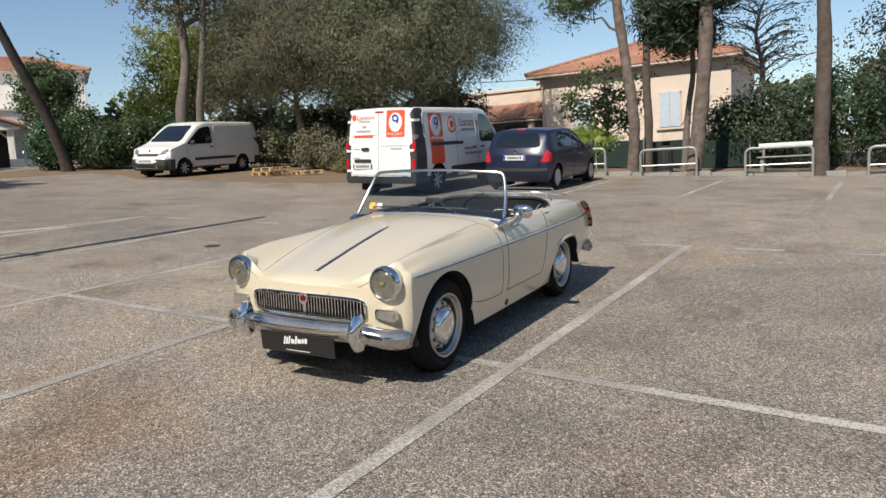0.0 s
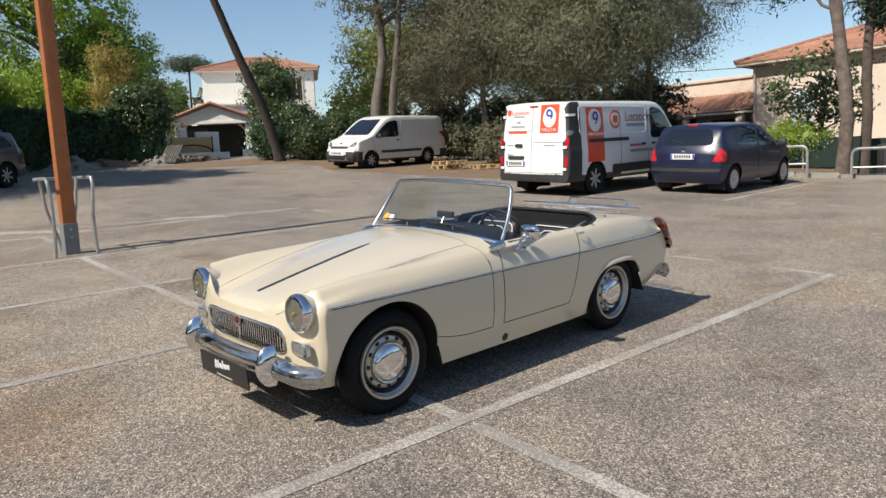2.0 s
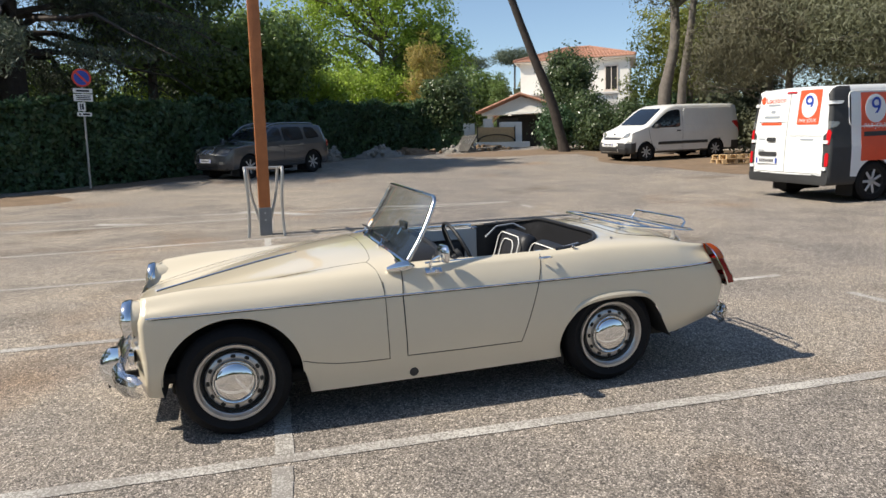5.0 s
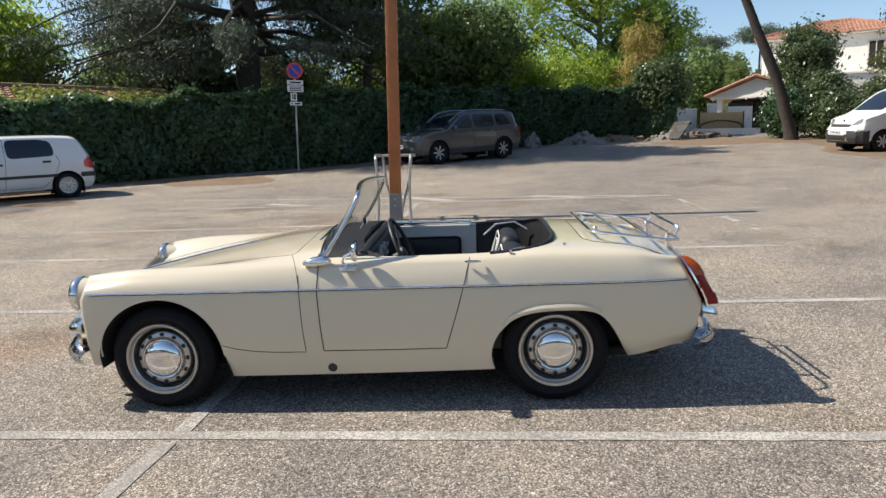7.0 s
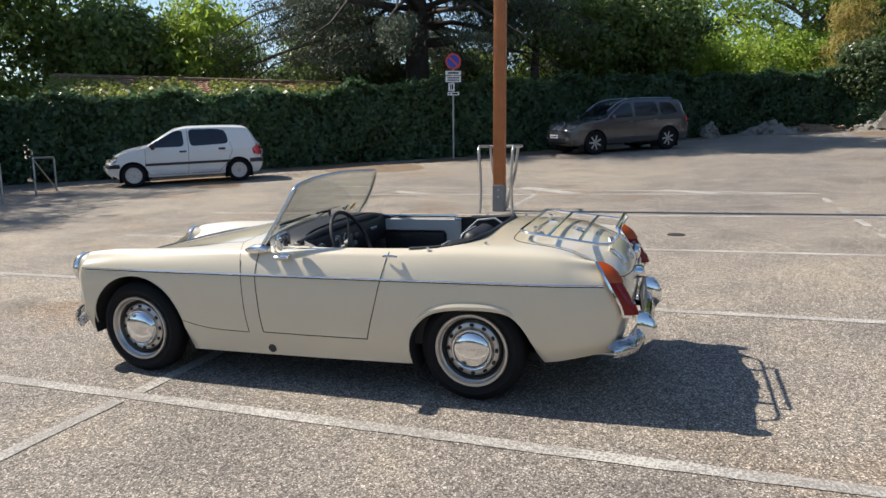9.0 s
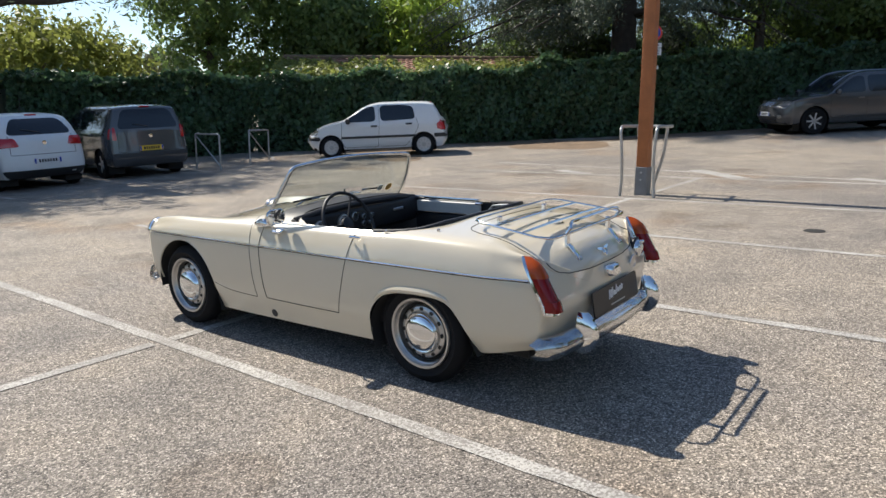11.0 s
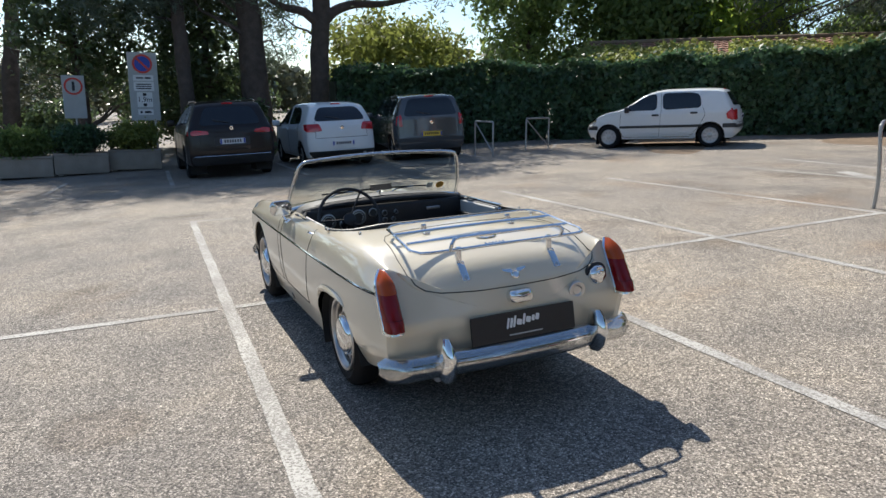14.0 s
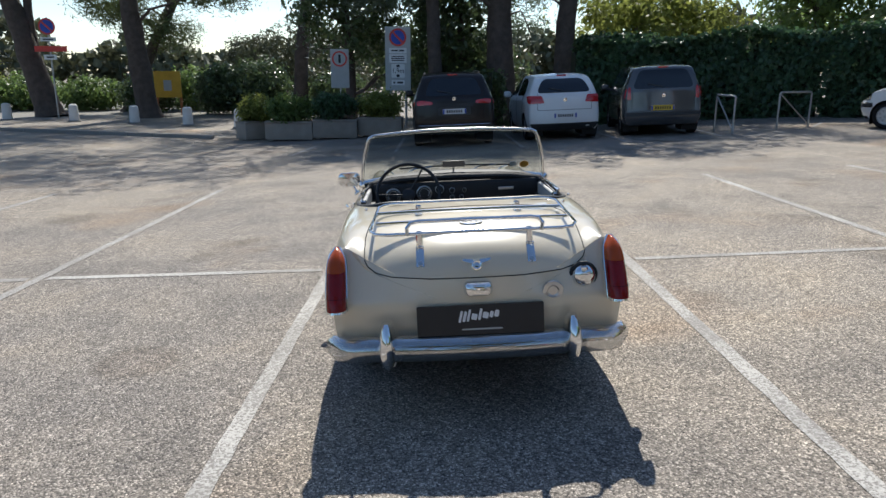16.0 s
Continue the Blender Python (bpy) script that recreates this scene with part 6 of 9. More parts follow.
HATCH_TOP = [(-1.87, 0.84), (-1.82, 0.96), (-1.62, 1.24), (-1.50, 1.355), (-1.35, 1.395), (-0.8, 1.42), (-0.15, 1.425), (0.20, 1.375), (0.92, 1.00), (1.02, 0.965), (1.35, 0.90), (1.72, 0.76), (1.90, 0.62)]
HATCH = dict(xr=-1.87, xf=1.90, W=0.815, belt=0.90, tum=0.30, bottom=0.22, wb=2.472, fx=1.235, R=0.288, wheel="cover", tail=0.94, nose=0.80,
    top=HATCH_TOP, front=[(0.2, 1.82), (0.42, 1.92), (0.62, 1.88), (0.8, 1.78)], fround=0.26, rear=[(0.2, -1.80), (0.45, -1.89), (0.62, -1.88), (0.9, -1.84)], rround=0.14,
    side_glass=[[(-0.12, 0.93), (0.86, 0.93), (0.78, 1.02), (0.22, 1.31), (-0.05, 1.335)], [(-1.18, 0.97), (-0.20, 0.94), (-0.16, 1.335), (-0.75, 1.33), (-1.05, 1.27)]],
    seams=[[(0.92, 0.90), (0.95, 0.45), (0.86, 0.27), (-0.12, 0.27), (-0.20, 0.90), (-0.14, 1.36)]],
    handles=[(-0.02, 0.82)], mirror=(0.72, 0.96), mirror_mat="plastic",
    screen=[(0.60, 0.99), (0.50, 1.34)], back_glass=[(0.58, 0.98), (0.47, 1.30)],
    front_lamps=[("headlamp", "clear_lens", [(0.44, 0.60), (0.72, 0.62), (0.74, 0.76), (0.50, 0.72)])],
    side_lamps=[],
    rear_lamps=[("tail_lamp", "red_lamp", [(0.60, 0.66), (0.79, 0.66), (0.79, 0.82), (0.72, 0.94), (0.66, 0.80)])],
    front_skins=[("grille", "plastic", [(0.36, 0.60), (0.36, 0.68)]), ("lower_grille", "plastic", [(0.45, 0.28), (0.45, 0.38)])],
    rear_skins=[("bumper_strip", "plastic", [(0.74, 0.46), (0.76, 0.53)])],
    rear_seams=[[(0.58, 0.92), (0.60, 0.58), (-0.60, 0.58), (-0.58, 0.92)], [(-0.80, 0.55), (0.80, 0.55)]],
    rear_plate=(0.0, 0.76), front_plate=(0, 0.46), stop_lamp=1.37, aerial=-1.2, badge=((0.0, 0.88), (0, 0.74)))
vehicle("hatchback", standing(-11.06, -3.80, 180), "dark navy three-door hatchback with pale rear plate, parked in a bay", "navy", HATCH)
W5 = dict(HATCH)
W5.update(rubbing=[(-1.05, 0.95, 0.50, 0.56), (1.52, 1.84, 0.47, 0.57), (-1.80, -1.52, 0.47, 0.57)], handle_mat="plastic", handles=[(0.06, 0.81), (-0.86, 0.84)], rear_plate=(0.0, 0.70),
    seams=[[(0.92, 0.90), (0.95, 0.45), (0.86, 0.27), (-0.02, 0.27), (-0.08, 0.90), (-0.06, 1.36)], [(-0.10, 0.27), (-0.75, 0.27), (-0.98, 0.50), (-1.12, 0.80), (-1.05, 1.0)]],
    side_glass=[[(0.02, 0.93), (0.86, 0.93), (0.78, 1.02), (0.22, 1.31), (0.04, 1.33)], [(-1.04, 0.96), (-0.12, 0.93), (-0.09, 1.335), (-0.75, 1.33), (-0.98, 1.28)]],
    front_skins=[("grille", "plastic", [(0.36, 0.60), (0.36, 0.68)]), ("bumper_strip", "plastic", [(0.72, 0.49), (0.72, 0.58)])], side_lamps=[("indicator", "clear_lens", [(1.60, 0.63), (1.80, 0.63), (1.74, 0.74), (1.62, 0.76)]), ("tail_lamp", "red_lamp", [(-1.83, 0.64), (-1.70, 0.64), (-1.72, 0.86), (-1.80, 0.90)])])
vehicle("hatchback", standing(11.05, -11.35, 38), "white five-door hatchback with black rubbing strips beside the hedge", "white_paint", W5)

PANEL = dict(category="van", xr=-2.56, xf=2.46, W=0.94, belt=1.10, tum=0.13, bottom=0.27, wb=3.0, fx=1.53, R=0.325, wheel="twin", tail=0.96, nose=0.84,
    top=[(-2.56, 1.86), (-2.38, 1.915), (-0.5, 1.94), (0.25, 1.93), (0.62, 1.84), (1.50, 1.26), (1.62, 1.19), (2.05, 1.05), (2.36, 0.86), (2.46, 0.70)],
    front=[(0.27, 2.40), (0.5, 2.47), (0.75, 2.42), (0.95, 2.30)], fround=0.24, rear=[(0.27, -2.58), (0.9, -2.56), (1.9, -2.44)], rround=0.06,
    side_glass=[[(0.10, 1.14), (1.36, 1.14), (1.22, 1.28), (0.66, 1.68), (0.40, 1.74), (0.10, 1.76)]],
    recess=[[(-2.25, 1.22), (-0.05, 1.22), (-0.05, 1.78), (-2.25, 1.78)], [(-2.25, 1.22), (-1.1, 1.22), (-1.1, 1.78), (-2.25, 1.78)]],
    seams=[[(0.0, 0.4), (0.0, 1.86)], [(1.45, 1.10), (1.30, 0.55), (1.02, 0.36), (0.0, 0.36)]],
    handles=[(0.18, 1.02)], mirror=(1.18, 1.20), mirror_mat="plastic", rubbing=[(-1.08, 1.04, 0.56, 0.66)],
    screen=[(0.74, 1.24), (0.62, 1.80)],
    front_lamps=[("headlamp", "clear_lens", [(0.50, 0.80), (0.78, 0.84), (0.80, 1.02), (0.58, 0.95)])],
    rear_lamps=[("tail_lamp", "red_lamp", [(0.80, 0.90), (0.90, 0.90), (0.90, 1.30), (0.80, 1.30)])],
    front_skins=[("grille", "plastic", [(0.50, 0.76), (0.50, 0.84)]), ("air_intake", "plastic", [(0.46, 0.36), (0.48, 0.52)])],
    rear_skins=[("rear_bumper", "plastic", [(0.86, 0.28), (0.90, 0.45)])], rear_seams=[[(0, 0.46), (0, 1.88)]],
    rear_plate=(0.3, 0.62), front_plate=(0, 0.60), badge=((0.3, 1.0), (0, 0.93)),
    two_tone=lambda x, y, z: (x < -2.15 and z < 0.62) or (x > 1.98 and z < 0.66 and abs(y) > 0.45) or z < 0.34)
vehicle("panel_van", standing(-13.31, -18.67, 4), "dusty white panel van parked on brown needle litter", "van_white", PANEL)

SUV = dict(xr=-2.30, xf=2.36, W=0.935, belt=1.06, tum=0.26, bottom=0.30, wb=2.82, fx=1.42, R=0.375, wheel="twin", tail=0.95, nose=0.84,
    top=[(-2.30, 1.10), (-2.24, 1.20), (-2.02, 1.56), (-1.90, 1.64), (-1.2, 1.69), (-0.2, 1.70), (0.22, 1.64), (1.02, 1.16), (1.12, 1.12), (1.6, 1.08), (2.10, 0.98), (2.36, 0.80)],
    front=[(0.3, 2.28), (0.55, 2.38), (0.85, 2.36), (1.0, 2.26)], fround=0.26, rear=[(0.3, -2.26), (0.6, -2.33), (1.05, -2.30), (1.2, -2.26)], rround=0.14,
    side_glass=[[(-0.02, 1.12), (0.92, 1.12), (0.80, 1.22), (0.30, 1.54), (0.02, 1.57)], [(-1.02, 1.14), (-0.10, 1.12), (-0.08, 1.575), (-0.95, 1.57)], [(-1.80, 1.20), (-1.12, 1.15), (-1.08, 1.56), (-1.55, 1.54)]],
    seams=[[(0.98, 1.06), (0.98, 0.5), (0.85, 0.36), (-0.05, 0.36), (-0.06, 1.08)], [(-0.06, 0.36), (-0.8, 0.36), (-1.0, 0.6), (-1.10, 0.9), (-1.06, 1.1)]],
    handles=[(0.12, 0.97), (-0.88, 1.0)], handle_mat="grey_paint", mirror=(0.84, 1.16), rubbing=[(-0.95, 0.95, 0.44, 0.475)],
    screen=[(0.66, 1.17), (0.54, 1.60)], back_glass=[(0.64, 1.20), (0.54, 1.56)],
    front_lamps=[("headlamp", "clear_lens", [(0.40, 0.80), (0.78, 0.84), (0.80, 0.95), (0.44, 0.92)]), ("fog_lamp", "clear_lens", [(0.55, 0.48), (0.68, 0.48), (0.68, 0.58), (0.55, 0.58)])],
    side_lamps=[("tail_lamp", "red_lamp", [(-2.26, 0.86), (-2.12, 0.86), (-2.12, 1.10), (-2.24, 1.12)])],
    rear_lamps=[("tail_lamp", "red_lamp", [(0.66, 0.88), (0.88, 0.88), (0.88, 1.12), (0.70, 1.12)])],
    front_skins=[("lower_grille", "plastic", [(0.50, 0.40), (0.50, 0.56)]), ("bumper_band", "plastic", [(0.80, 0.30), (0.80, 0.36)])],
    rear_seams=[[(0.62, 1.12), (0.62, 0.62), (-0.62, 0.62), (-0.62, 1.12)]],
    rear_plate=(0, 0.90), front_plate=(0, 0.60), badge=((0, 1.06), (0, 1.0)), rails=0.60,
    extra=lambda root, s: [part("kidney_grille", s.sheet([(0, y, z) for y, z in soft([(sy * 0.03, 0.80), (sy * 0.20, 0.80), (sy * 0.20, 0.93), (sy * 0.03, 0.93)], 0.05)], (-1, 0, 0), 0.012), "seam", root, "black kidney grille") and part("grille_frame", s.strip([(0, y, z) for y, z in soft([(sy * 0.03, 0.80), (sy * 0.20, 0.80), (sy * 0.20, 0.93), (sy * 0.03, 0.93)], 0.05)], (-1, 0, 0), 0.010, 6, 0.012, True), "chrome", root) for sy in (1, -1)])
vehicle("sport_utility", standing(1.00, -20.60, 40), "taupe grey four-wheel-drive estate parked along the hedge", "taupe", SUV)

CROSS = dict(SUV)
CROSS.update(xr=-2.22, xf=2.24, W=0.92, belt=1.02, wb=2.68, fx=1.36, R=0.35, tum=0.42,
    top=[(-2.22, 1.10), (-2.16, 1.22), (-1.95, 1.52), (-1.82, 1.60), (-1.2, 1.645), (-0.2, 1.65), (0.25, 1.58), (1.05, 1.12), (1.15, 1.09), (1.6, 1.04), (2.0, 0.94), (2.24, 0.78)],
    front=[(0.3, 2.14), (0.55, 2.25), (0.85, 2.22), (1.0, 2.12)], rear=[(0.3, -2.16), (0.55, -2.25), (0.95, -2.22), (1.2, -2.16)],
    back_glass=[(0.64, 1.13), (0.49, 1.50)], rear_lamps=[("tail_lamp", "red_lamp", [(0.46, 0.95), (0.81, 0.93), (0.82, 1.02), (0.70, 1.04), (0.48, 1.01)])],
    side_lamps=[("tail_lamp", "red_lamp", [(-2.10, 0.92), (-1.98, 0.94), (-2.02, 1.02), (-2.09, 1.03)])],
    rear_skins=[("lower_bumper", "plastic", [(0.80, 0.31), (0.86, 0.48)]), ("plate_recess", "plastic", [(0.36, 0.70), (0.36, 0.88)])],
    rear_seams=[[(0.62, 1.08), (0.66, 0.62), (-0.66, 0.62), (-0.62, 1.08)]], rear_plate=(0, 0.79), stop_lamp=1.57,
    extra=lambda root, s: part("chrome_strip", s.strip([(0, -0.78 + 0.06 * k, 0.50) for k in range(27)], (1, 0, 0), 0.009, 6, 0.012), "chrome", root))
vehicle("crossover", standing(14.24, -0.60, 0), "dark brown-black crossover parked nose-in under the trees", "brown_black", CROSS)

SMALL = dict(HATCH)
SMALL.update(xr=-1.92, xf=2.00, W=0.855, belt=0.96, wb=2.465, fx=1.22, R=0.30, wheel="five", bottom=0.24, tum=0.42,
    top=[(-1.92, 0.98), (-1.86, 1.08), (-1.60, 1.37), (-1.46, 1.46), (-0.9, 1.515), (-0.1, 1.515), (0.40, 1.42), (1.10, 1.06), (1.2, 1.02), (1.6, 0.94), (1.85, 0.82), (2.0, 0.66)],
    front=[(0.2, 1.90), (0.45, 2.0), (0.7, 1.97), (0.9, 1.85)], rear=[(0.2, -1.86), (0.45, -1.96), (0.8, -1.93), (1.0, -1.90)], rround=0.20,
    side_glass=[[(0.02, 1.0), (0.98, 1.0), (0.90, 1.08), (0.36, 1.37), (0.04, 1.42)], [(-1.22, 1.04), (-0.10, 1.0), (-0.08, 1.425), (-0.72, 1.41), (-1.02, 1.33)]],
    screen=[(0.64, 1.07), (0.52, 1.42)], back_glass=[(0.63, 1.08), (0.46, 1.39)],
    seams=[[(1.0, 0.96), (1.0, 0.45), (0.88, 0.30), (-0.04, 0.30), (-0.06, 1.0)], [(-0.06, 0.3), (-0.7, 0.3), (-0.95, 0.55), (-1.1, 0.9), (-1.1, 1.1)]], handles=[(0.10, 0.90), (-0.88, 0.93)],
    handle_mat="white_paint", mirror=(0.84, 1.03), mirror_mat="white_paint",
    rear_lamps=[("tail_lamp", "red_lamp", [(0.46, 0.86), (0.80, 0.84), (0.82, 1.02), (0.52, 1.02)])],
    side_lamps=[("tail_lamp", "red_lamp", [(-1.86, 0.84), (-1.62, 0.90), (-1.66, 1.00), (-1.82, 1.02)])],
    rear_skins=[("lower_bumper", "plastic", [(0.70, 0.25), (0.80, 0.40)])], rear_seams=[[(0.60, 1.08), (0.62, 0.70), (-0.62, 0.70), (-0.60, 1.08)]],
    rear_plate=(0, 0.57), stop_lamp=1.455, badge=((0, 0.92), (0, 0.80)), aerial=-1.0)
vehicle("city_car", standing(14.45, -3.15, 0), "small white rounded hatchback parked nose-in by the hedge", "white_paint", SMALL)

MPV = dict(HATCH)
MPV.update(xr=-2.06, xf=2.18, W=0.895, belt=1.02, wb=2.685, fx=1.40, R=0.315, wheel="five", bottom=0.26, tum=0.36,
    top=[(-2.06, 1.05), (-2.03, 1.16), (-1.92, 1.48), (-1.84, 1.56), (-1.2, 1.61), (-0.2, 1.62), (0.45, 1.52), (1.30, 1.10), (1.4, 1.06), (1.8, 0.95), (2.05, 0.80), (2.18, 0.66)],
    front=[(0.2, 2.06), (0.45, 2.18), (0.7, 2.14), (0.9, 2.02)], rear=[(0.2, -1.98), (0.45, -2.10), (0.62, -2.08), (1.1, -2.04)], rround=0.14,
    side_glass=[[(0.0, 1.06), (1.12, 1.06), (1.02, 1.14), (0.46, 1.45), (0.02, 1.50)], [(-0.96, 1.08), (-0.10, 1.06), (-0.08, 1.50), (-0.92, 1.49)], [(-1.72, 1.12), (-1.04, 1.09), (-1.00, 1.48), (-1.62, 1.44)]],
    screen=[(0.66, 1.12), (0.54, 1.52)], back_glass=[(0.68, 1.08), (0.52, 1.50)],
    seams=[[(1.1, 1.02), (1.1, 0.45), (0.98, 0.32), (0.0, 0.32), (-0.04, 1.04)], [(-0.04, 0.32), (-0.75, 0.32), (-0.98, 0.6), (-1.05, 1.05)]], handles=[(0.12, 0.94), (-0.86, 0.96)],
    handle_mat="taupe", mirror=(0.98, 1.09), mirror_mat="taupe",
    rear_lamps=[("tail_lamp", "red_lamp", [(0.71, 0.84), (0.795, 0.84), (0.785, 1.00), (0.76, 1.12), (0.72, 1.12)])],
    side_lamps=[("tail_lamp", "red_lamp", [(-1.93, 0.86), (-1.86, 0.88), (-1.88, 1.08), (-1.92, 1.10)])],
    rear_skins=[("bumper_band", "plastic", [(0.82, 0.46), (0.84, 0.56)])], rear_seams=[[(0.68, 1.06), (0.70, 0.58), (-0.70, 0.58), (-0.68, 1.06)]],
    rear_plate=(0.02, 0.65), plate_mat="plate_yellow", stop_lamp=1.545, badge=((0, 0.92), (0, 0.84)), aerial=None)
vehicle("people_carrier", standing(14.52, -5.72, -9), "grey compact people carrier with a yellow rear plate", "taupe", MPV)

# ---- plants ----
def leaf_mesh(name, centres, size, aspect, rng, droop=0.0, flat=0.0, out=None, stray=0.5):
    """Small pointed leaves, each a folded diamond; out gives the way that each one faces, more or less."""
    n = len(centres)
    unit = lambda v: v / (np.linalg.norm(v, axis=1, keepdims=True) + 1e-9)
    axis = rng.normal(size=(n, 3))
    axis[:, 2] = axis[:, 2] * (1 - flat) - droop
    axis = unit(axis)
    if out is None:
        side = unit(np.cross(axis, rng.normal(size=(n, 3))))
        nrm = np.cross(axis, side)
    else:
        nrm = unit(unit(out) + rng.normal(size=(n, 3)) * stray)
        side = unit(np.cross(nrm, axis))
        axis = np.cross(side, nrm)
    s = np.asarray(size).reshape(-1, 1) * rng.uniform(0.65, 1.3, size=(n, 1))
    w = s / aspect
    v = np.empty((n, 4, 3))
    v[:, 0] = centres - axis * s * 0.5
    v[:, 1] = centres + side * w * 0.5 + nrm * w * 0.12
    v[:, 2] = centres + axis * s * 0.5
    v[:, 3] = centres - side * w * 0.5 + nrm * w * 0.12
    me = bpy.data.meshes.new(name)
    me.vertices.add(n * 4)
    me.vertices.foreach_set("co", v.reshape(-1).astype(np.float32))
    me.loops.add(n * 4)
    me.loops.foreach_set("vertex_index", np.arange(n * 4, dtype=np.int32))
    me.polygons.add(n)
    me.polygons.foreach_set("loop_start", np.arange(0, n * 4, 4, dtype=np.int32))
    me.update(calc_edges=True)
    return me


def crown_points(crowns, clumps, per, radius, rng, hollow=0.55):
    """Leaf places gathered in clumps through the outer part of each ellipsoid, the way that they face, the clumps' middles
    and some places deep inside."""
    tot = sum((c[3] * c[4] * c[5]) ** 0.72 for c in crowns)
    pts, faces, cores, deep = [], [], [], []
    for cx, cy, cz, rx, ry, rz in crowns:
        k = max(3, int(clumps * (rx * ry * rz) ** 0.72 / tot))
        d = rng.normal(size=(k, 3))
        d /= np.linalg.norm(d, axis=1, keepdims=True)
        r = (hollow + (1 - hollow) * rng.uniform(0, 1, size=(k, 1)) ** 0.6) * rng.uniform(0.82, 1.12, size=(k, 1))
        c = d * r * np.array([rx, ry, rz]) + np.array([cx, cy, cz])
        cores.append(c)
        rad = radius * rng.uniform(0.6, 1.4, size=(k, 1, 1))
        off = rng.normal(size=(k, per, 3)) * np.array([0.55, 0.55, 0.42])
        pts.append((c[:, None, :] + off * rad).reshape(-1, 3))
        faces.append((off * 1.2 + d[:, None, :] * 0.9 + np.array([0, 0, 0.25])).reshape(-1, 3))
        m = max(4, int(k * per * 0.07))
        e = rng.normal(size=(m, 3))
        e /= np.linalg.norm(e, axis=1, keepdims=True)
        deep.append(e * rng.uniform(0.25, 0.80, size=(m, 1)) * np.array([rx, ry, rz]) + np.array([cx, cy, cz]))
    return np.concatenate(pts), np.concatenate(faces), np.concatenate(cores), np.concatenate(deep)


def limb(bm, a, b, r0, r1, rnd, seg=6, n=5, wob=0.08):
    a, b = Vector(a), Vector(b)
    L = (b - a).length
    pts = [a + (b - a) * (k / n) + Vector([rnd.uniform(-1, 1) * wob * L * math.sin(math.pi * k / n) for _ in range(3)]) + Vector((0, 0, 0.10 * L * math.sin(math.pi * k / n))) for k in range(n + 1)]
    tube(bm, pts, [r0 + (r1 - r0) * k / n for k in range(n + 1)], seg)


def tree(name, x, y, label, trunk, r0, r1, crowns, seed, leaf="leaf_mid", bark="bark_grey", clumps=500, per=40, radius=0.45, size=0.10, aspect=2.2, limbs=14, droop=0.0, flat=0.0, hollow=0.5, limb_r=0.05, category="tree", fill=0.6):
    """A tree: a tapered trunk with limbs and a crown of many small leaves."""
    rnd, rng = random.Random(seed), np.random.default_rng(seed)
    root = thing(name, upright(x, y), label, category)
    pts, faces, cores, deep = crown_points(crowns, clumps, per, radius, rng, hollow)
    bm = bmesh.new()
    if trunk:
        t = spline([tuple(p) for p in trunk], 5)
        n = len(t) - 1
        rad = [r0 + (r1 - r0) * (k / n) + (0.35 * r0 * max(0, 1 - k / (0.12 * n + 0.01)) ** 2) for k in range(n + 1)]
        rad = [r * rnd.uniform(0.94, 1.07) for r in rad]
        tube(bm, [(px + rnd.uniform(-1, 1) * r0 * 0.06, py + rnd.uniform(-1, 1) * r0 * 0.06, pz) for px, py, pz in t], rad, 12)
        for k in range(limbs):
            c = Vector(cores[rnd.randrange(len(cores))])
            i = min(range(int(n * 0.35), n + 1), key=lambda j: abs(Vector(t[j]).z - (c.z - 0.35 * math.hypot(c.x - t[j][0], c.y - t[j][1]))) + 0.02 * rnd.random())
            p = Vector(t[i])
            mid = p.lerp(c, 0.55)
            limb(bm, p, c, min(rad[i] * 0.7, limb_r * rnd.uniform(0.7, 1.3)), 0.012, rnd)
            c2 = Vector(cores[rnd.randrange(len(cores))])
            if (c2 - mid).length < (c - p).length * 0.9:
                limb(bm, mid, c2, limb_r * 0.45, 0.008, rnd, 5, 4)
        part("trunk", bm, bark, root, "", True, 60)
    else:
        for k in range(limbs):
            c = Vector(cores[rnd.randrange(len(cores))])
            limb(bm, (rnd.uniform(-0.25, 0.25), rnd.uniform(-0.25, 0.25), -0.05), c, limb_r, 0.008, rnd, 5)
        part("stem", bm, bark, root, "", True, 60)
    deep = deep[: int(len(deep) * fill)]
    sizes = np.concatenate([np.full(len(pts), size), np.full(len(deep), max(0.30, size * 2.4))])
    pts, faces = np.concatenate([pts, deep]), np.concatenate([faces, rng.normal(size=deep.shape)])
    ok = pts[:, 2] > 0.03
    link_mesh("crown", leaf_mesh("crown", pts[ok], sizes[ok], aspect, rng, droop, flat, faces[ok]), leaf, root, "", False)
    return root


def pine(x, y, label, trunk, r0, r1, crowns, seed, bark="bark_pine", leaf="needle", clumps=380, per=40, limbs=14, radius=0.32, size=0.21):
    return tree("pine_tree", x, y, label, trunk, r0, r1, crowns, seed, leaf, bark, clumps, per, radius, size, 5.5, limbs, 0.0, 0.2, 0.45, 0.055, fill=0.6)


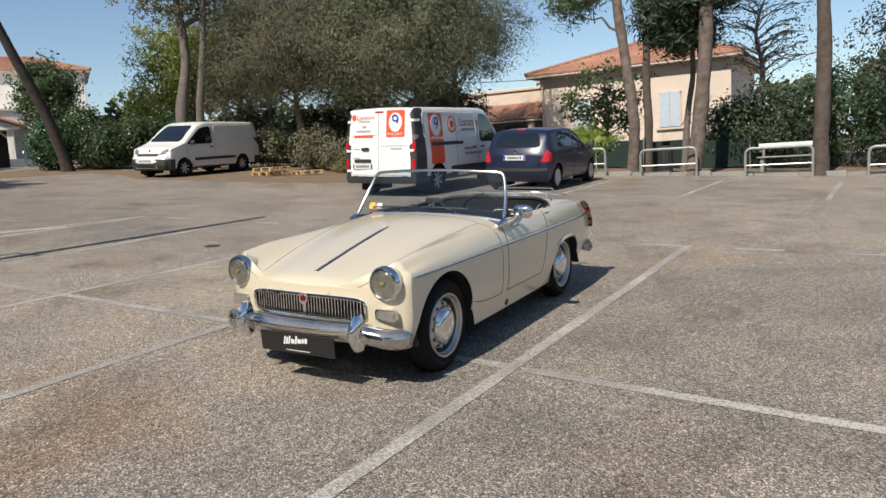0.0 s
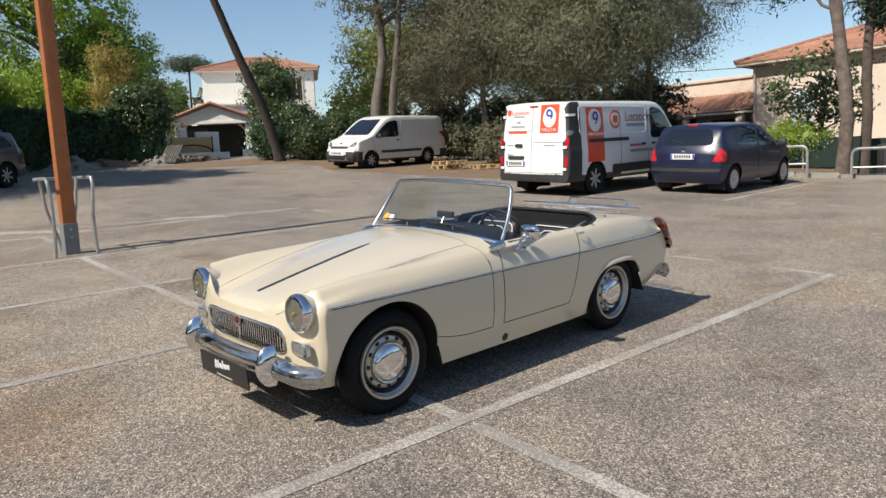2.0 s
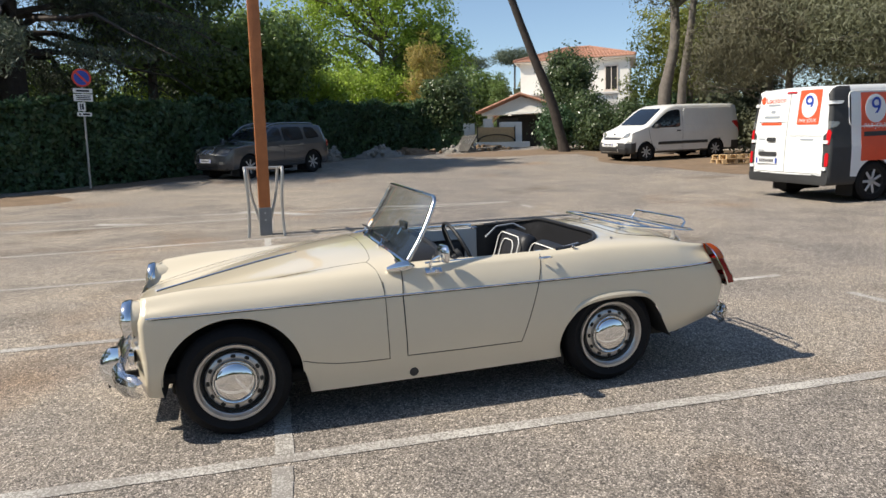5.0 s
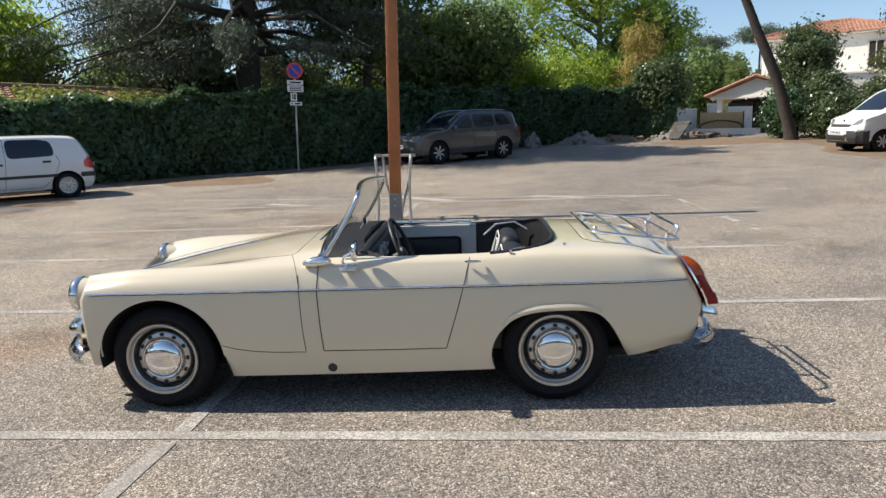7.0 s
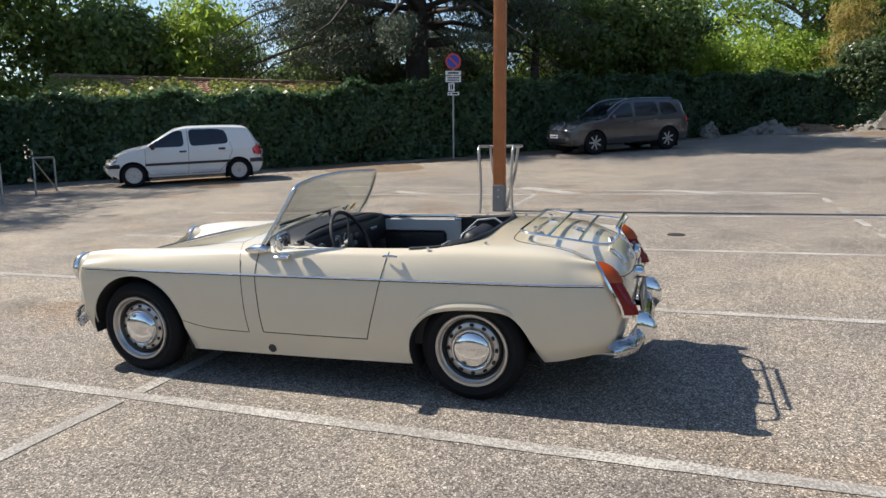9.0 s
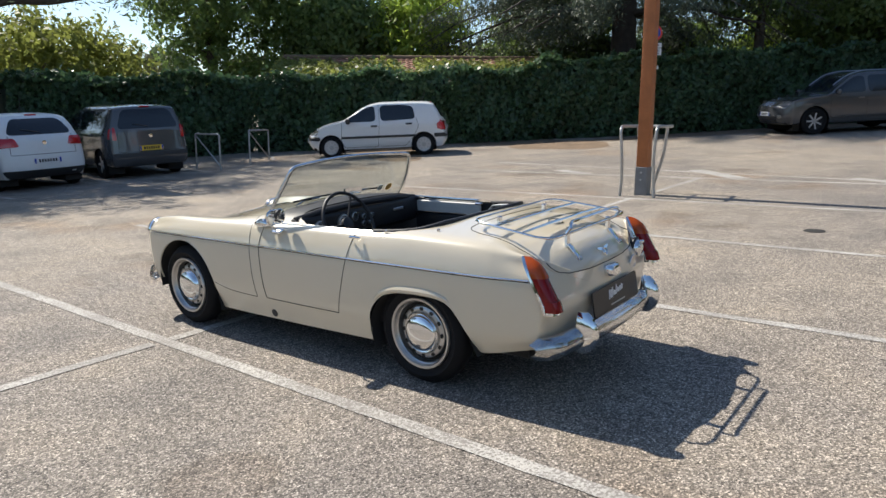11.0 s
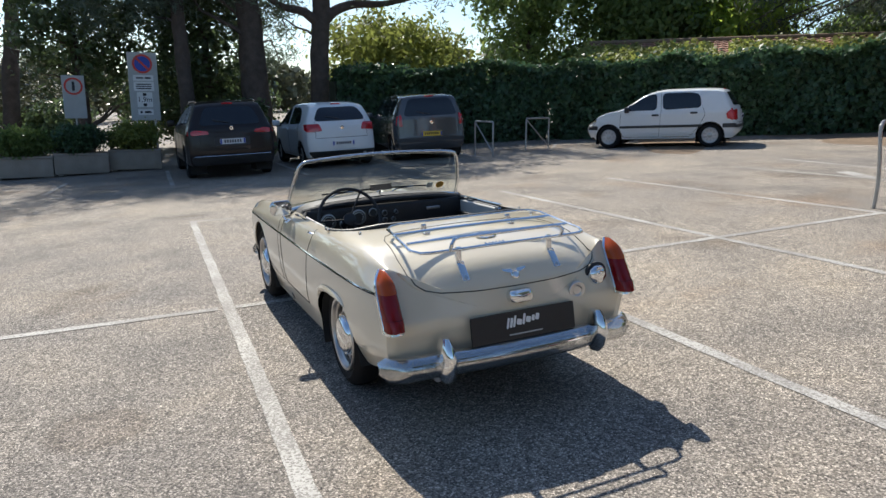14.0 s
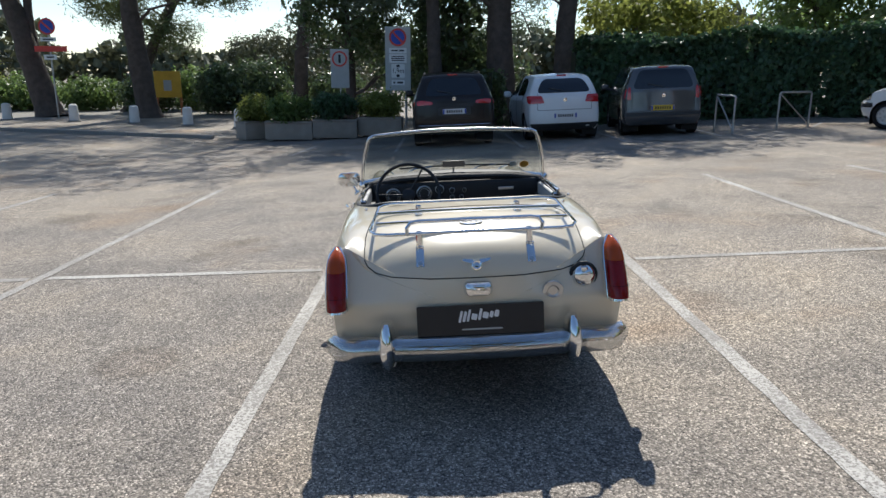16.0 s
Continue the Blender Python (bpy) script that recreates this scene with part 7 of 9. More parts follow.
# olive thicket behind the vans
OLIVE = "grey-green olive tree with dense twiggy drooping foliage"
for k, (x, y, h, r) in enumerate(((-16.6, -10.2, 7.6, 2.7), (-17.6, -13.2, 8.6, 3.0), (-17.0, -16.4, 8.0, 2.8), (-20.5, -11.0, 9.0, 3.1), (-21.0, -16.0, 9.5, 3.4), (-19.5, -20.2, 8.6, 3.0), (-21.5, -24.0, 8.4, 3.2))):
    tree("olive_tree", x, y, OLIVE, [(0, 0, -0.1), (0.25, 0.1, 1.2), (0.1, -0.2, 2.6), (0.3, 0.1, h * 0.6)], 0.22, 0.07,
         [(0, 0, h * 0.64, r, r, h * 0.33), (1.5, 0.9, h * 0.52, r * 0.75, r * 0.75, h * 0.20), (1.4, -1.2, h * 0.48, r * 0.7, r * 0.7, h * 0.19), (0.6, 0.2, h * 0.82, r * 0.6, r * 0.6, h * 0.2)],
         100 + k, "leaf_olive" if k % 3 != 2 else "leaf_dry", "bark_grey", 230, 190, 0.60, 0.15, 6.0, 40, 0.9, fill=0.4)
for k, (x, y, h, r) in enumerate(((-15.6, -8.9, 1.5, 1.0), (-15.7, -11.8, 1.7, 1.2), (-16.2, -15.0, 1.6, 1.1), (-17.0, -18.2, 1.6, 1.2), (-15.6, -13.4, 1.1, 0.9), (-14.6, -11.2, 0.7, 0.8))):
    tree("shrub", x, y, "low scrubby undergrowth in shade", None, 0, 0, [(0, 0, h * 0.5, r, r, h * 0.5)], 140 + k, "leaf_olive" if k % 2 else "leaf_dry", "bark_grey", 110, 40, 0.3, 0.14, 2.6, 12, 0.1, limb_r=0.012, category="bush")
# scrub added to darken the gaps below the olives, shade in its leaf colour
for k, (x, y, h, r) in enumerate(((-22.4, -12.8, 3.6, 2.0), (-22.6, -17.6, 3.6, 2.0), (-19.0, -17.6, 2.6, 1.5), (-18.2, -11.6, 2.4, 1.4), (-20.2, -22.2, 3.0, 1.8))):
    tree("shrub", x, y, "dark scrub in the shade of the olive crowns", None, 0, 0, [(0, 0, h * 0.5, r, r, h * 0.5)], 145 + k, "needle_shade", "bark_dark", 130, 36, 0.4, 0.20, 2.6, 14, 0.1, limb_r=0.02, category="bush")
tree("tall_tree", -14.75, -20.9, "tall bare-limbed tree with a forked grey trunk", [(0, 0, -0.1), (0.1, 0.1, 2.2), (-0.2, 0.35, 4.5), (-0.1, 0.2, 7.2)], 0.29, 0.13, [(0, 0, 7.6, 2.4, 2.4, 1.9), (-0.5, 1.5, 6.4, 1.2, 1.2, 1.0)], 151, "leaf_olive", "bark_grey", 150, 36, 0.4, 0.15, 2.6, 16, 0.2, limb_r=0.09, fill=0.3)
tree("tall_tree", -15.1, -20.3, "second grey trunk leaning out of the thicket", [(0, 0, -0.1), (0.2, 0.3, 2.2), (0.3, 0.9, 4.5), (0.2, 1.2, 7.2)], 0.19, 0.10, [(0.2, 1.6, 7.8, 1.8, 1.8, 1.4)], 153, "leaf_olive", "bark_grey", 90, 32, 0.4, 0.14, 2.6, 14, 0.2, limb_r=0.06, fill=0.2)
tree("tall_tree", -18.5, -24.5, "yellowish-green tree with an open crown", [(0, 0, -0.1), (0.1, 0.1, 2.2), (-0.2, 0.35, 4.5)], 0.2, 0.08, [(0, 0, 4.8, 2.6, 2.6, 2.2), (0.5, -1.5, 3.0, 1.8, 1.8, 1.4)], 152, "leaf_ivy", "bark_grey", 380, 40, 0.45, 0.16, 2.4, 16, 0.15)

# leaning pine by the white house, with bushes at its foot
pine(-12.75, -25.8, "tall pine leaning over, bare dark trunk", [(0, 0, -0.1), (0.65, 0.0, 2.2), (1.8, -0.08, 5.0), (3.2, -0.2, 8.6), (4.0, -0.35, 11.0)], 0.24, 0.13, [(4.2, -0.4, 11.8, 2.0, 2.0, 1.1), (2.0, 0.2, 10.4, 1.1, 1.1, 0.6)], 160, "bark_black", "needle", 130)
for k, (x, y, h, r, lf) in enumerate(((-14.2, -25.4, 1.9, 1.0, "leaf_glossy"), (-15.6, -25.0, 2.3, 1.2, "leaf_glossy"), (-17.2, -24.4, 2.6, 1.4, "leaf_hedge"), (-13.1, -27.4, 2.2, 0.85, "leaf_hedge"), (-15.0, -27.5, 2.8, 1.2, "leaf_glossy"))):
    tree("shrub", x, y, "rounded dark green shrub beside the pine", None, 0, 0, [(0, 0, h * 0.5, r, r, h * 0.5)], 165 + k, lf, "bark_grey", 160, 36, 0.34, 0.15, 1.9, 12, limb_r=0.015, category="bush")
tree("small_tree", -15.6, -31.2, "leafy glossy-leaved tree in front of the white house", [(0, 0, -0.1), (0.1, 0, 1.5), (0, 0.1, 3.0)], 0.12, 0.06, [(0, 0, 3.7, 1.5, 1.5, 1.6), (0.3, 0.2, 2.6, 1.2, 1.2, 1.0)], 171, "leaf_glossy", "bark_grey", 260, 36, 0.36, 0.17, 1.9, 14)
tree("cypress", -23.7, -62.7, "clipped green columnar cypress", [(0, 0, -0.1), (0, 0, 6.0)], 0.16, 0.05, [(0, 0, 6.0, 1.05, 1.05, 1.9), (0, 0, 3.0, 1.1, 1.1, 3.0)], 172, "leaf_mid", "bark_grey", 300, 36, 0.22, 0.16, 2.2, 6, category="tree")

# big pines by the rails
pine(-14.5, -2.50, "twin-trunked pine with pale scaly bark", [(0, 0, -0.1), (0.02, 0.1, 1.4), (-0.2, -0.15, 3.2), (-0.35, -0.45, 5.4), (-0.4, -0.6, 8.5)], 0.17, 0.12, [(-0.6, -0.4, 9.6, 2.2, 2.2, 1.0), (-0.3, -1.7, 5.2, 0.8, 0.8, 0.7)], 181)
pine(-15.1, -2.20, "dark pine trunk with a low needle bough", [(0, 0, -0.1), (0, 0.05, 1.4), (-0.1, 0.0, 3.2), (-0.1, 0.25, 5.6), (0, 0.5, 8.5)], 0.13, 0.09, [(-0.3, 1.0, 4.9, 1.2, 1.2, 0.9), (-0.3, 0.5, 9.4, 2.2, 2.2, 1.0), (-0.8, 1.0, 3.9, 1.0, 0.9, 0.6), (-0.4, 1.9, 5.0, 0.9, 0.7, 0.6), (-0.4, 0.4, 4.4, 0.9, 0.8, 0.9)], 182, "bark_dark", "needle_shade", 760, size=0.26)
pine(-14.5, -0.86, "thick pine trunk, pale at the foot", [(0, 0, -0.1), (-0.1, 0.1, 0.8), (-0.3, 0.25, 2.4), (-0.5, 0.35, 5.0), (-0.6, 0.4, 9.0)], 0.22, 0.15, [(-0.6, 0.4, 9.9, 2.4, 2.4, 1.1), (-0.9, 1.6, 6.3, 0.7, 0.7, 0.4)], 183)
pine(-14.5, 2.20, "straight tall pine with dark flaking bark", [(0, 0, -0.1), (0, 0.02, 1.4), (-0.1, 0.06, 3.2), (-0.1, 0.02, 5.6), (0, 0.05, 9.0)], 0.185, 0.14, [(-0.1, 0.1, 9.7, 2.4, 2.4, 1.1), (-0.6, 2.2, 6.2, 1.2, 1.0, 0.5)], 184, "bark_dark")
tree("bare_tree", -20.2, 0.2, "sparse tree with bare pale twigs", [(0, 0, -0.1), (0.1, 0, 1.5), (0, 0.2, 3.0), (0.2, 0.0, 4.2), (0.0, 0.3, 5.4)], 0.13, 0.03, [(0, 0.2, 4.3, 1.9, 1.9, 1.6)], 190, "leaf_dry", "bark_pale", 110, 12, 0.4, 0.10, 2.5, 110, limb_r=0.017, fill=0.0)
tree("magnolia", -18.9, -4.5, "sparse glossy-leaved shrub with bare dark stems", [(0, 0, -0.1), (0.1, 0.05, 0.8), (0.0, 0.1, 1.8), (0.1, 0.0, 2.9)], 0.06, 0.02, [(0, 0, 2.3, 1.5, 1.6, 1.3)], 191, "leaf_glossy", "bark_dark", 110, 18, 0.28, 0.16, 1.8, 30, limb_r=0.024, category="bush", fill=0.0)
tree("shrub", -17.6, -4.9, "bright yellow-green flowering shrub", None, 0, 0, [(0, 0, 0.8, 0.9, 1.3, 0.6)], 192, "leaf_bright", "bark_grey", 110, 40, 0.25, 0.09, 2.2, 12, limb_r=0.012, category="bush")
tree("slender_tree", -16.8, -1.5, "slender leaning grey stem behind the bin", [(0, 0, -0.1), (-0.1, 0.1, 1.6), (0.0, 0.3, 3.0), (0.2, 0.2, 4.6)], 0.11, 0.05, [(0, 0.4, 4.8, 1.0, 1.0, 0.6)], 193, "leaf_dry", "bark_grey", 30, 12, 0.3, 0.10, 2.5, 16, limb_r=0.03, fill=0.0)
# the needle_shade ones carry the shade of the trees in their colour
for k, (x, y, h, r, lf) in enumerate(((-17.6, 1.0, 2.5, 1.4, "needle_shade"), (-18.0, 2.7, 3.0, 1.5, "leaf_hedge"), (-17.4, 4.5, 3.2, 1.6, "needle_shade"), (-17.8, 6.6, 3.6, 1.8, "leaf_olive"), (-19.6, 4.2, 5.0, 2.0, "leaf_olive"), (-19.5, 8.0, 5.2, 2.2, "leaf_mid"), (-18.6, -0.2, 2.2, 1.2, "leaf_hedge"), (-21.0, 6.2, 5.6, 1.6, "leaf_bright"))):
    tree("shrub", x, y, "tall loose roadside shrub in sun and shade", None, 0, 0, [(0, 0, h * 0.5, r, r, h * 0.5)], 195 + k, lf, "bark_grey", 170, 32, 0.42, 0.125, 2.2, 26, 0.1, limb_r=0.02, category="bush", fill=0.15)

# trees behind the hedge
tree("deciduous_tree", -7.4, -41.4, "broad tree with fresh yellow-green leaves", [(0, 0, -0.1), (0.1, 0, 2.4), (-0.1, 0.2, 5.4), (0, 0, 9.6)], 0.32, 0.12, [(0, 0, 9.6, 5.2, 4.2, 3.2), (3.6, 0.6, 6.2, 3.4, 2.9, 2.6), (-3.4, 1.0, 6.5, 2.8, 2.6, 2.1), (0.6, 0.6, 13.2, 3.8, 3.4, 2.4), (5.0, 1.2, 9.8, 2.6, 2.6, 2.1), (0.6, 1.9, 4.1, 3.1, 1.9, 1.9), (-3.0, 1.4, 3.6, 2.1, 1.9, 1.6), (4.3, 1.7, 3.8, 2.1, 1.9, 1.7)], 210, "leaf_bright", "bark_grey", 600, 58, 0.60, 0.20, 1.8, 60, 0.1, limb_r=0.11, fill=0.35)
tree("deciduous_tree", -1.2, -33.0, "dense mid-green tree behind the hedge", [(0, 0, -0.1), (0.1, 0, 2.0), (-0.1, 0.2, 3.6)], 0.24, 0.1, [(0, 0, 3.4, 2.8, 2.6, 1.5), (1.8, 0.5, 3.0, 2.0, 2.0, 1.3)], 211, "leaf_bright", "bark_grey", 420, 40, 0.48, 0.21, 1.8, 26)
tree("deciduous_tree", 3.2, -29.0, "dark leafy tree in the shade", [(0, 0, -0.1), (0.1, 0, 2.0), (-0.1, 0.2, 5.5)], 0.24, 0.1, [(0, 0, 4.4, 2.6, 2.6, 2.2)], 212, "leaf_mid", "bark_dark", 340, 40, 0.55, 0.22, 1.8, 26, fill=0.2)
tree("deciduous_tree", -5.2, -37.5, "low spreading tree with fresh green leaves", [(0, 0, -0.1), (0.1, 0, 2.0), (-0.1, 0.2, 3.6)], 0.2, 0.09, [(0, 0, 3.4, 3.0, 2.4, 1.9), (-3.2, -0.5, 3.2, 2.0, 2.0, 1.7), (2.6, 0.3, 3.0, 2.0, 2.0, 1.6)], 216, "leaf_bright", "bark_grey", 300, 52, 0.5, 0.19, 1.8, 20)
tree("canes", -8.6, -35.0, "tall stand of dry yellow drooping canes", None, 0, 0, [(0, 0, 4.0, 1.1, 1.0, 2.4)], 213, "bamboo", "bamboo", 130, 30, 0.35, 0.34, 8, 60, 1.4, limb_r=0.02, category="bush")
tree("small_tree", -8.8, -31.6, "pale flowering shrub at the end of the hedge", None, 0, 0, [(0, 0, 2.4, 1.5, 1.4, 1.6)], 214, "leaf_glossy", "bark_grey", 190, 36, 0.36, 0.17, 1.8, 14, limb_r=0.02, category="bush")
tree("deciduous_tree", -10.5, -43.0, "distant leafy tree beyond the gate", [(0, 0, -0.1), (0.1, 0, 2.0), (-0.1, 0.2, 5.5)], 0.24, 0.1, [(0, 0, 6.0, 2.6, 2.6, 2.8)], 215, "leaf_mid", "bark_grey", 260, 36, 0.7, 0.30, 1.8, 14)


tree("deciduous_tree", -23.0, -70.0, "distant dark tree beyond the carport roof", [(0, 0, -0.1), (0.1, 0, 3.0), (-0.1, 0.2, 6.5)], 0.3, 0.12, [(0, 0, 6.0, 3.8, 3.4, 3.6), (2.0, 0.5, 3.4, 2.6, 2.6, 2.4)], 217, "leaf_mid", "bark_dark", 300, 34, 0.8, 0.36, 1.8, 14)


def cedar(x, y, h, reach, seed, label):
    """A dark conifer: tiers of long drooping boughs with hanging needles."""
    rnd, rng = random.Random(seed), np.random.default_rng(seed)
    root = thing("cedar_tree", upright(x, y), label, "tree")
    bm = bmesh.new()
    tube(bm, [(0, 0, -0.1), (0.05, 0, h * 0.3), (0, 0.1, h * 0.6), (0, 0, h)], [0.55, 0.42, 0.25, 0.04], 12)
    pts, sizes = [], []
    z = 4.2
    while z < h * 0.98:
        L = reach * (1 - 0.66 * (z / h)) * rnd.uniform(0.8, 1.1)
        for k in range(8):
            a = rnd.uniform(0, 6.283)
            ln = L * rnd.uniform(0.75, 1.1)
            tip = Vector((ln * math.cos(a), ln * math.sin(a), z - 0.16 * ln - rnd.uniform(0, 0.7)))
            limb(bm, (0, 0, z), tip, 0.12 if z < 9 else 0.07, 0.015, rnd, 6, 5, 0.04)
            n = int((270 if z < 9 else 100) * ln)
            u = rng.uniform(0.10, 1.0, size=n) ** 0.6
            base = np.outer(1 - u, np.array([0, 0, z])) + np.outer(u, np.array(tip))
            side = rng.normal(size=(n, 3)) * np.array([0.36, 0.36, 0.08]) * (0.30 + 0.70 * u[:, None])
            hang = np.zeros((n, 3))
            hang[:, 2] = -np.abs(rng.normal(size=n)) * 0.45
            pts.append(base + side + hang)
            sizes.append(np.full(n, 0.19 if z < 9 else 0.36))
        z += rnd.uniform(0.62, 0.95)
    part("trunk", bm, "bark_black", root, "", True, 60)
    pts, sizes = np.concatenate(pts), np.concatenate(sizes)
    ang = np.arctan2(pts[:, 1], pts[:, 0])
    ok = (pts[:, 2] > 2.9 + 0.10 * np.hypot(pts[:, 0], pts[:, 1]) + 0.7 * np.sin(ang * 9) + 0.5 * np.sin(ang * 23 + 1) + rng.normal(size=len(pts)) * 0.25)
    pts, sizes = pts[ok], sizes[ok]
    link_mesh("crown", leaf_mesh("crown", pts, sizes, 4.4, rng, 0.9, 0.0, pts * np.array([1, 1, 0]) + np.array([0, 0, 0.6]), 0.9), "needle_cedar", root, "", False)


tree("deciduous_tree", 4.8, -26.2, "tall dark tree shading the parked estate and hedge", [(0, 0, -0.1), (0.1, 0, 3.0), (-0.1, 0.2, 7.5)], 0.26, 0.1, [(0, 0.6, 8.4, 2.6, 2.8, 2.2), (0.4, 1.0, 5.2, 2.0, 2.2, 1.6), (-1.8, 1.4, 7.0, 1.8, 1.8, 1.4)], 218, "leaf_mid", "bark_dark", 320, 40, 0.55, 0.22, 1.8, 26, fill=0.15)
# leaf_bright on the second shrub: a sunlit patch put into its colour
for k, (x, y, h, r, lf) in enumerate(((1.5, -31.0, 4.0, 2.0, "leaf_mid"), (5.0, -29.5, 4.2, 2.1, "leaf_bright"), (8.5, -28.5, 4.4, 2.2, "leaf_mid"), (11.5, -26.5, 4.2, 2.1, "leaf_hedge"), (14.2, -23.6, 4.0, 2.0, "leaf_mid"))):
    tree("shrub", x, y, "tall loose shrub behind the hedge", None, 0, 0, [(0, 0, h * 0.55, r, r, h * 0.5)], 270 + k, lf, "bark_dark", 200, 34, 0.45, 0.22, 1.8, 12, limb_r=0.03, category="bush")
cedar(8.9, -22.8, 17.0, 8.5, 220, "huge dark cedar with drooping tiers of boughs")
tree("deciduous_tree", 0.4, -29.5, "dense green tree standing behind the hedge", [(0, 0, -0.1), (0.1, 0, 2.5), (-0.1, 0.2, 4.6)], 0.24, 0.1, [(0, 0, 4.6, 2.4, 2.2, 2.0)], 221, "leaf_mid", "bark_dark", 380, 40, 0.55, 0.22, 1.8, 22)
tree("deciduous_tree", 20.0, -19.0, "dark shaded tree above the ivy-covered roof", [(0, 0, -0.1), (0.1, 0, 2.0), (-0.1, 0.2, 5.5)], 0.24, 0.1, [(0, 0, 4.0, 2.4, 2.4, 1.8)], 222, "leaf_mid", "bark_dark", 520, 40, 0.55, 0.22, 1.8, 20)
tree("bamboo_clump", 17.2, -20.6, "sunlit yellow-green bamboo clump", None, 0, 0, [(0, 0, 3.8, 2.2, 2.0, 3.0), (1.5, -0.5, 3.0, 1.8, 1.8, 2.4)], 223, "leaf_bright", "bamboo", 360, 40, 0.5, 0.30, 3.6, 40, 0.6, limb_r=0.02, category="bush")
tree("deciduous_tree", 13.0, -25.0, "mid-green tree beyond the outbuilding", [(0, 0, -0.1), (0.1, 0, 2.0), (-0.1, 0.2, 4.0)], 0.24, 0.1, [(0, 0, 4.0, 2.8, 2.8, 1.9)], 224, "leaf_mid", "bark_grey", 300, 40, 0.6, 0.26, 1.8, 16)
tree("deciduous_tree", 24.0, -15.2, "tall dark tree beyond the corner", [(0, 0, -0.1), (0.1, 0, 3.0), (-0.1, 0.2, 6.5)], 0.28, 0.1, [(0, 0, 7.0, 3.4, 3.4, 3.8), (0, 0, 3.0, 2.2, 2.2, 1.6)], 225, "leaf_mid", "bark_dark", 400, 40, 0.55, 0.24, 1.8, 24, fill=0.1)
tree("deciduous_tree", 23.5, -8.0, "sunlit bushy tree behind the parked cars", [(0, 0, -0.1), (0.1, 0, 2.0), (-0.1, 0.2, 3.5)], 0.2, 0.08, [(0, 0, 2.9, 2.6, 2.8, 1.9), (0.5, -2.4, 2.7, 1.8, 2.0, 1.6)], 226, "leaf_ivy", "bark_grey", 260, 40, 0.5, 0.20, 1.8, 16)
tree("deciduous_tree", 21.8, 2.6, "dense dark evergreen behind the signs", [(0, 0, -0.1), (0.1, 0, 2.0), (-0.1, 0.2, 5.0)], 0.24, 0.1, [(0, 0, 4.6, 2.0, 2.2, 2.8), (0.3, -2.0, 3.2, 1.4, 1.8, 2.4)], 227, "leaf_glossy", "bark_dark", 230, 40, 0.42, 0.19, 1.8, 20, fill=0.2)
tree("deciduous_tree", 24.5, -1.2, "dark shaded undergrowth between the trunks", None, 0, 0, [(0, 0, 1.6, 2.0, 2.6, 1.5)], 228, "leaf_glossy", "bark_dark", 240, 40, 0.5, 0.19, 1.8, 16, limb_r=0.02)

tree("deciduous_tree", 22.8, -1.4, "dark evergreen filling the gap between pine trunks", [(0, 0, -0.1), (0.1, 0, 2.0), (-0.1, 0.2, 5.0)], 0.2, 0.09, [(0, 0, 3.4, 1.7, 1.9, 2.6), (0.2, 0.4, 5.6, 1.8, 2.2, 1.4)], 229, "leaf_glossy", "bark_dark", 230, 40, 0.42, 0.20, 1.8, 16, fill=0.2)
tree("deciduous_tree", 22.6, -18.6, "tall dark tree beyond the outbuilding roof", [(0, 0, -0.1), (0.1, 0, 3.0), (-0.1, 0.2, 6.5)], 0.26, 0.1, [(0, 0, 6.2, 2.8, 3.0, 3.0), (0, 0, 3.0, 2.4, 2.6, 2.0)], 219, "leaf_mid", "bark_dark", 330, 40, 0.55, 0.24, 1.8, 26, fill=0.1)

for k, (x, y, z, r) in enumerate(((-31.3, -77.0, 11.4, 2.5), (-25.8, -78.6, 10.8, 2.3))):
    pine(x, y, "distant rounded pine beyond the villa roofs", [(0, 0, -0.1), (0.1, 0, z * 0.4), (0, 0.1, z)], 0.2, 0.08, [(0, 0, z, r * 1.2, r * 1.2, r * 0.36)], 280 + k, "bark_dark", "needle_dark", 130, 26, 8, 0.45, 0.40)

# tall pines on the sunny side
BIGPINE = "tall umbrella pine with a dark trunk against the light"
# last crown is added out of view to shade the white hatchback's ground
front_pine = pine(19.6, -4.5, BIGPINE, [(0, 0, -0.1), (0.1, 0.0, 2.5), (0.1, -0.1, 5.0), (0, 0.3, 8.5), (0.2, 0.4, 11.0)], 0.34, 0.2, [(0.8, 0.6, 8.6, 4.2, 4.6, 1.6), (0.5, -2.6, 7.6, 2.4, 2.6, 1.0), (-0.2, -2.4, 5.3, 1.8, 2.4, 0.55), (1.6, 1.6, 4.6, 1.6, 1.6, 0.7), (0.8, -5.2, 8.8, 3.0, 2.8, 1.1)], 230, "bark_dark", "needle_dark", 540, 36, 20, 0.45, 0.25)
bough = bmesh.new()
tube(bough, spline([(0.05, -0.05, 3.9), (0.0, -0.5, 4.35), (0.0, -1.2, 4.62), (0.1, -2.2, 4.7), (0.2, -3.4, 5.0)], 4), [0.20 - 0.008 * k for k in range(17)], 10)
tube(bough, spline([(0.05, 0.05, 4.0), (0.0, 0.5, 4.3), (0.1, 1.1, 4.42), (0.2, 1.7, 4.75)], 4), [0.17 - 0.008 * k for k in range(13)], 10)
part("bough", bough, "bark_dark", front_pine, "", True, 60)
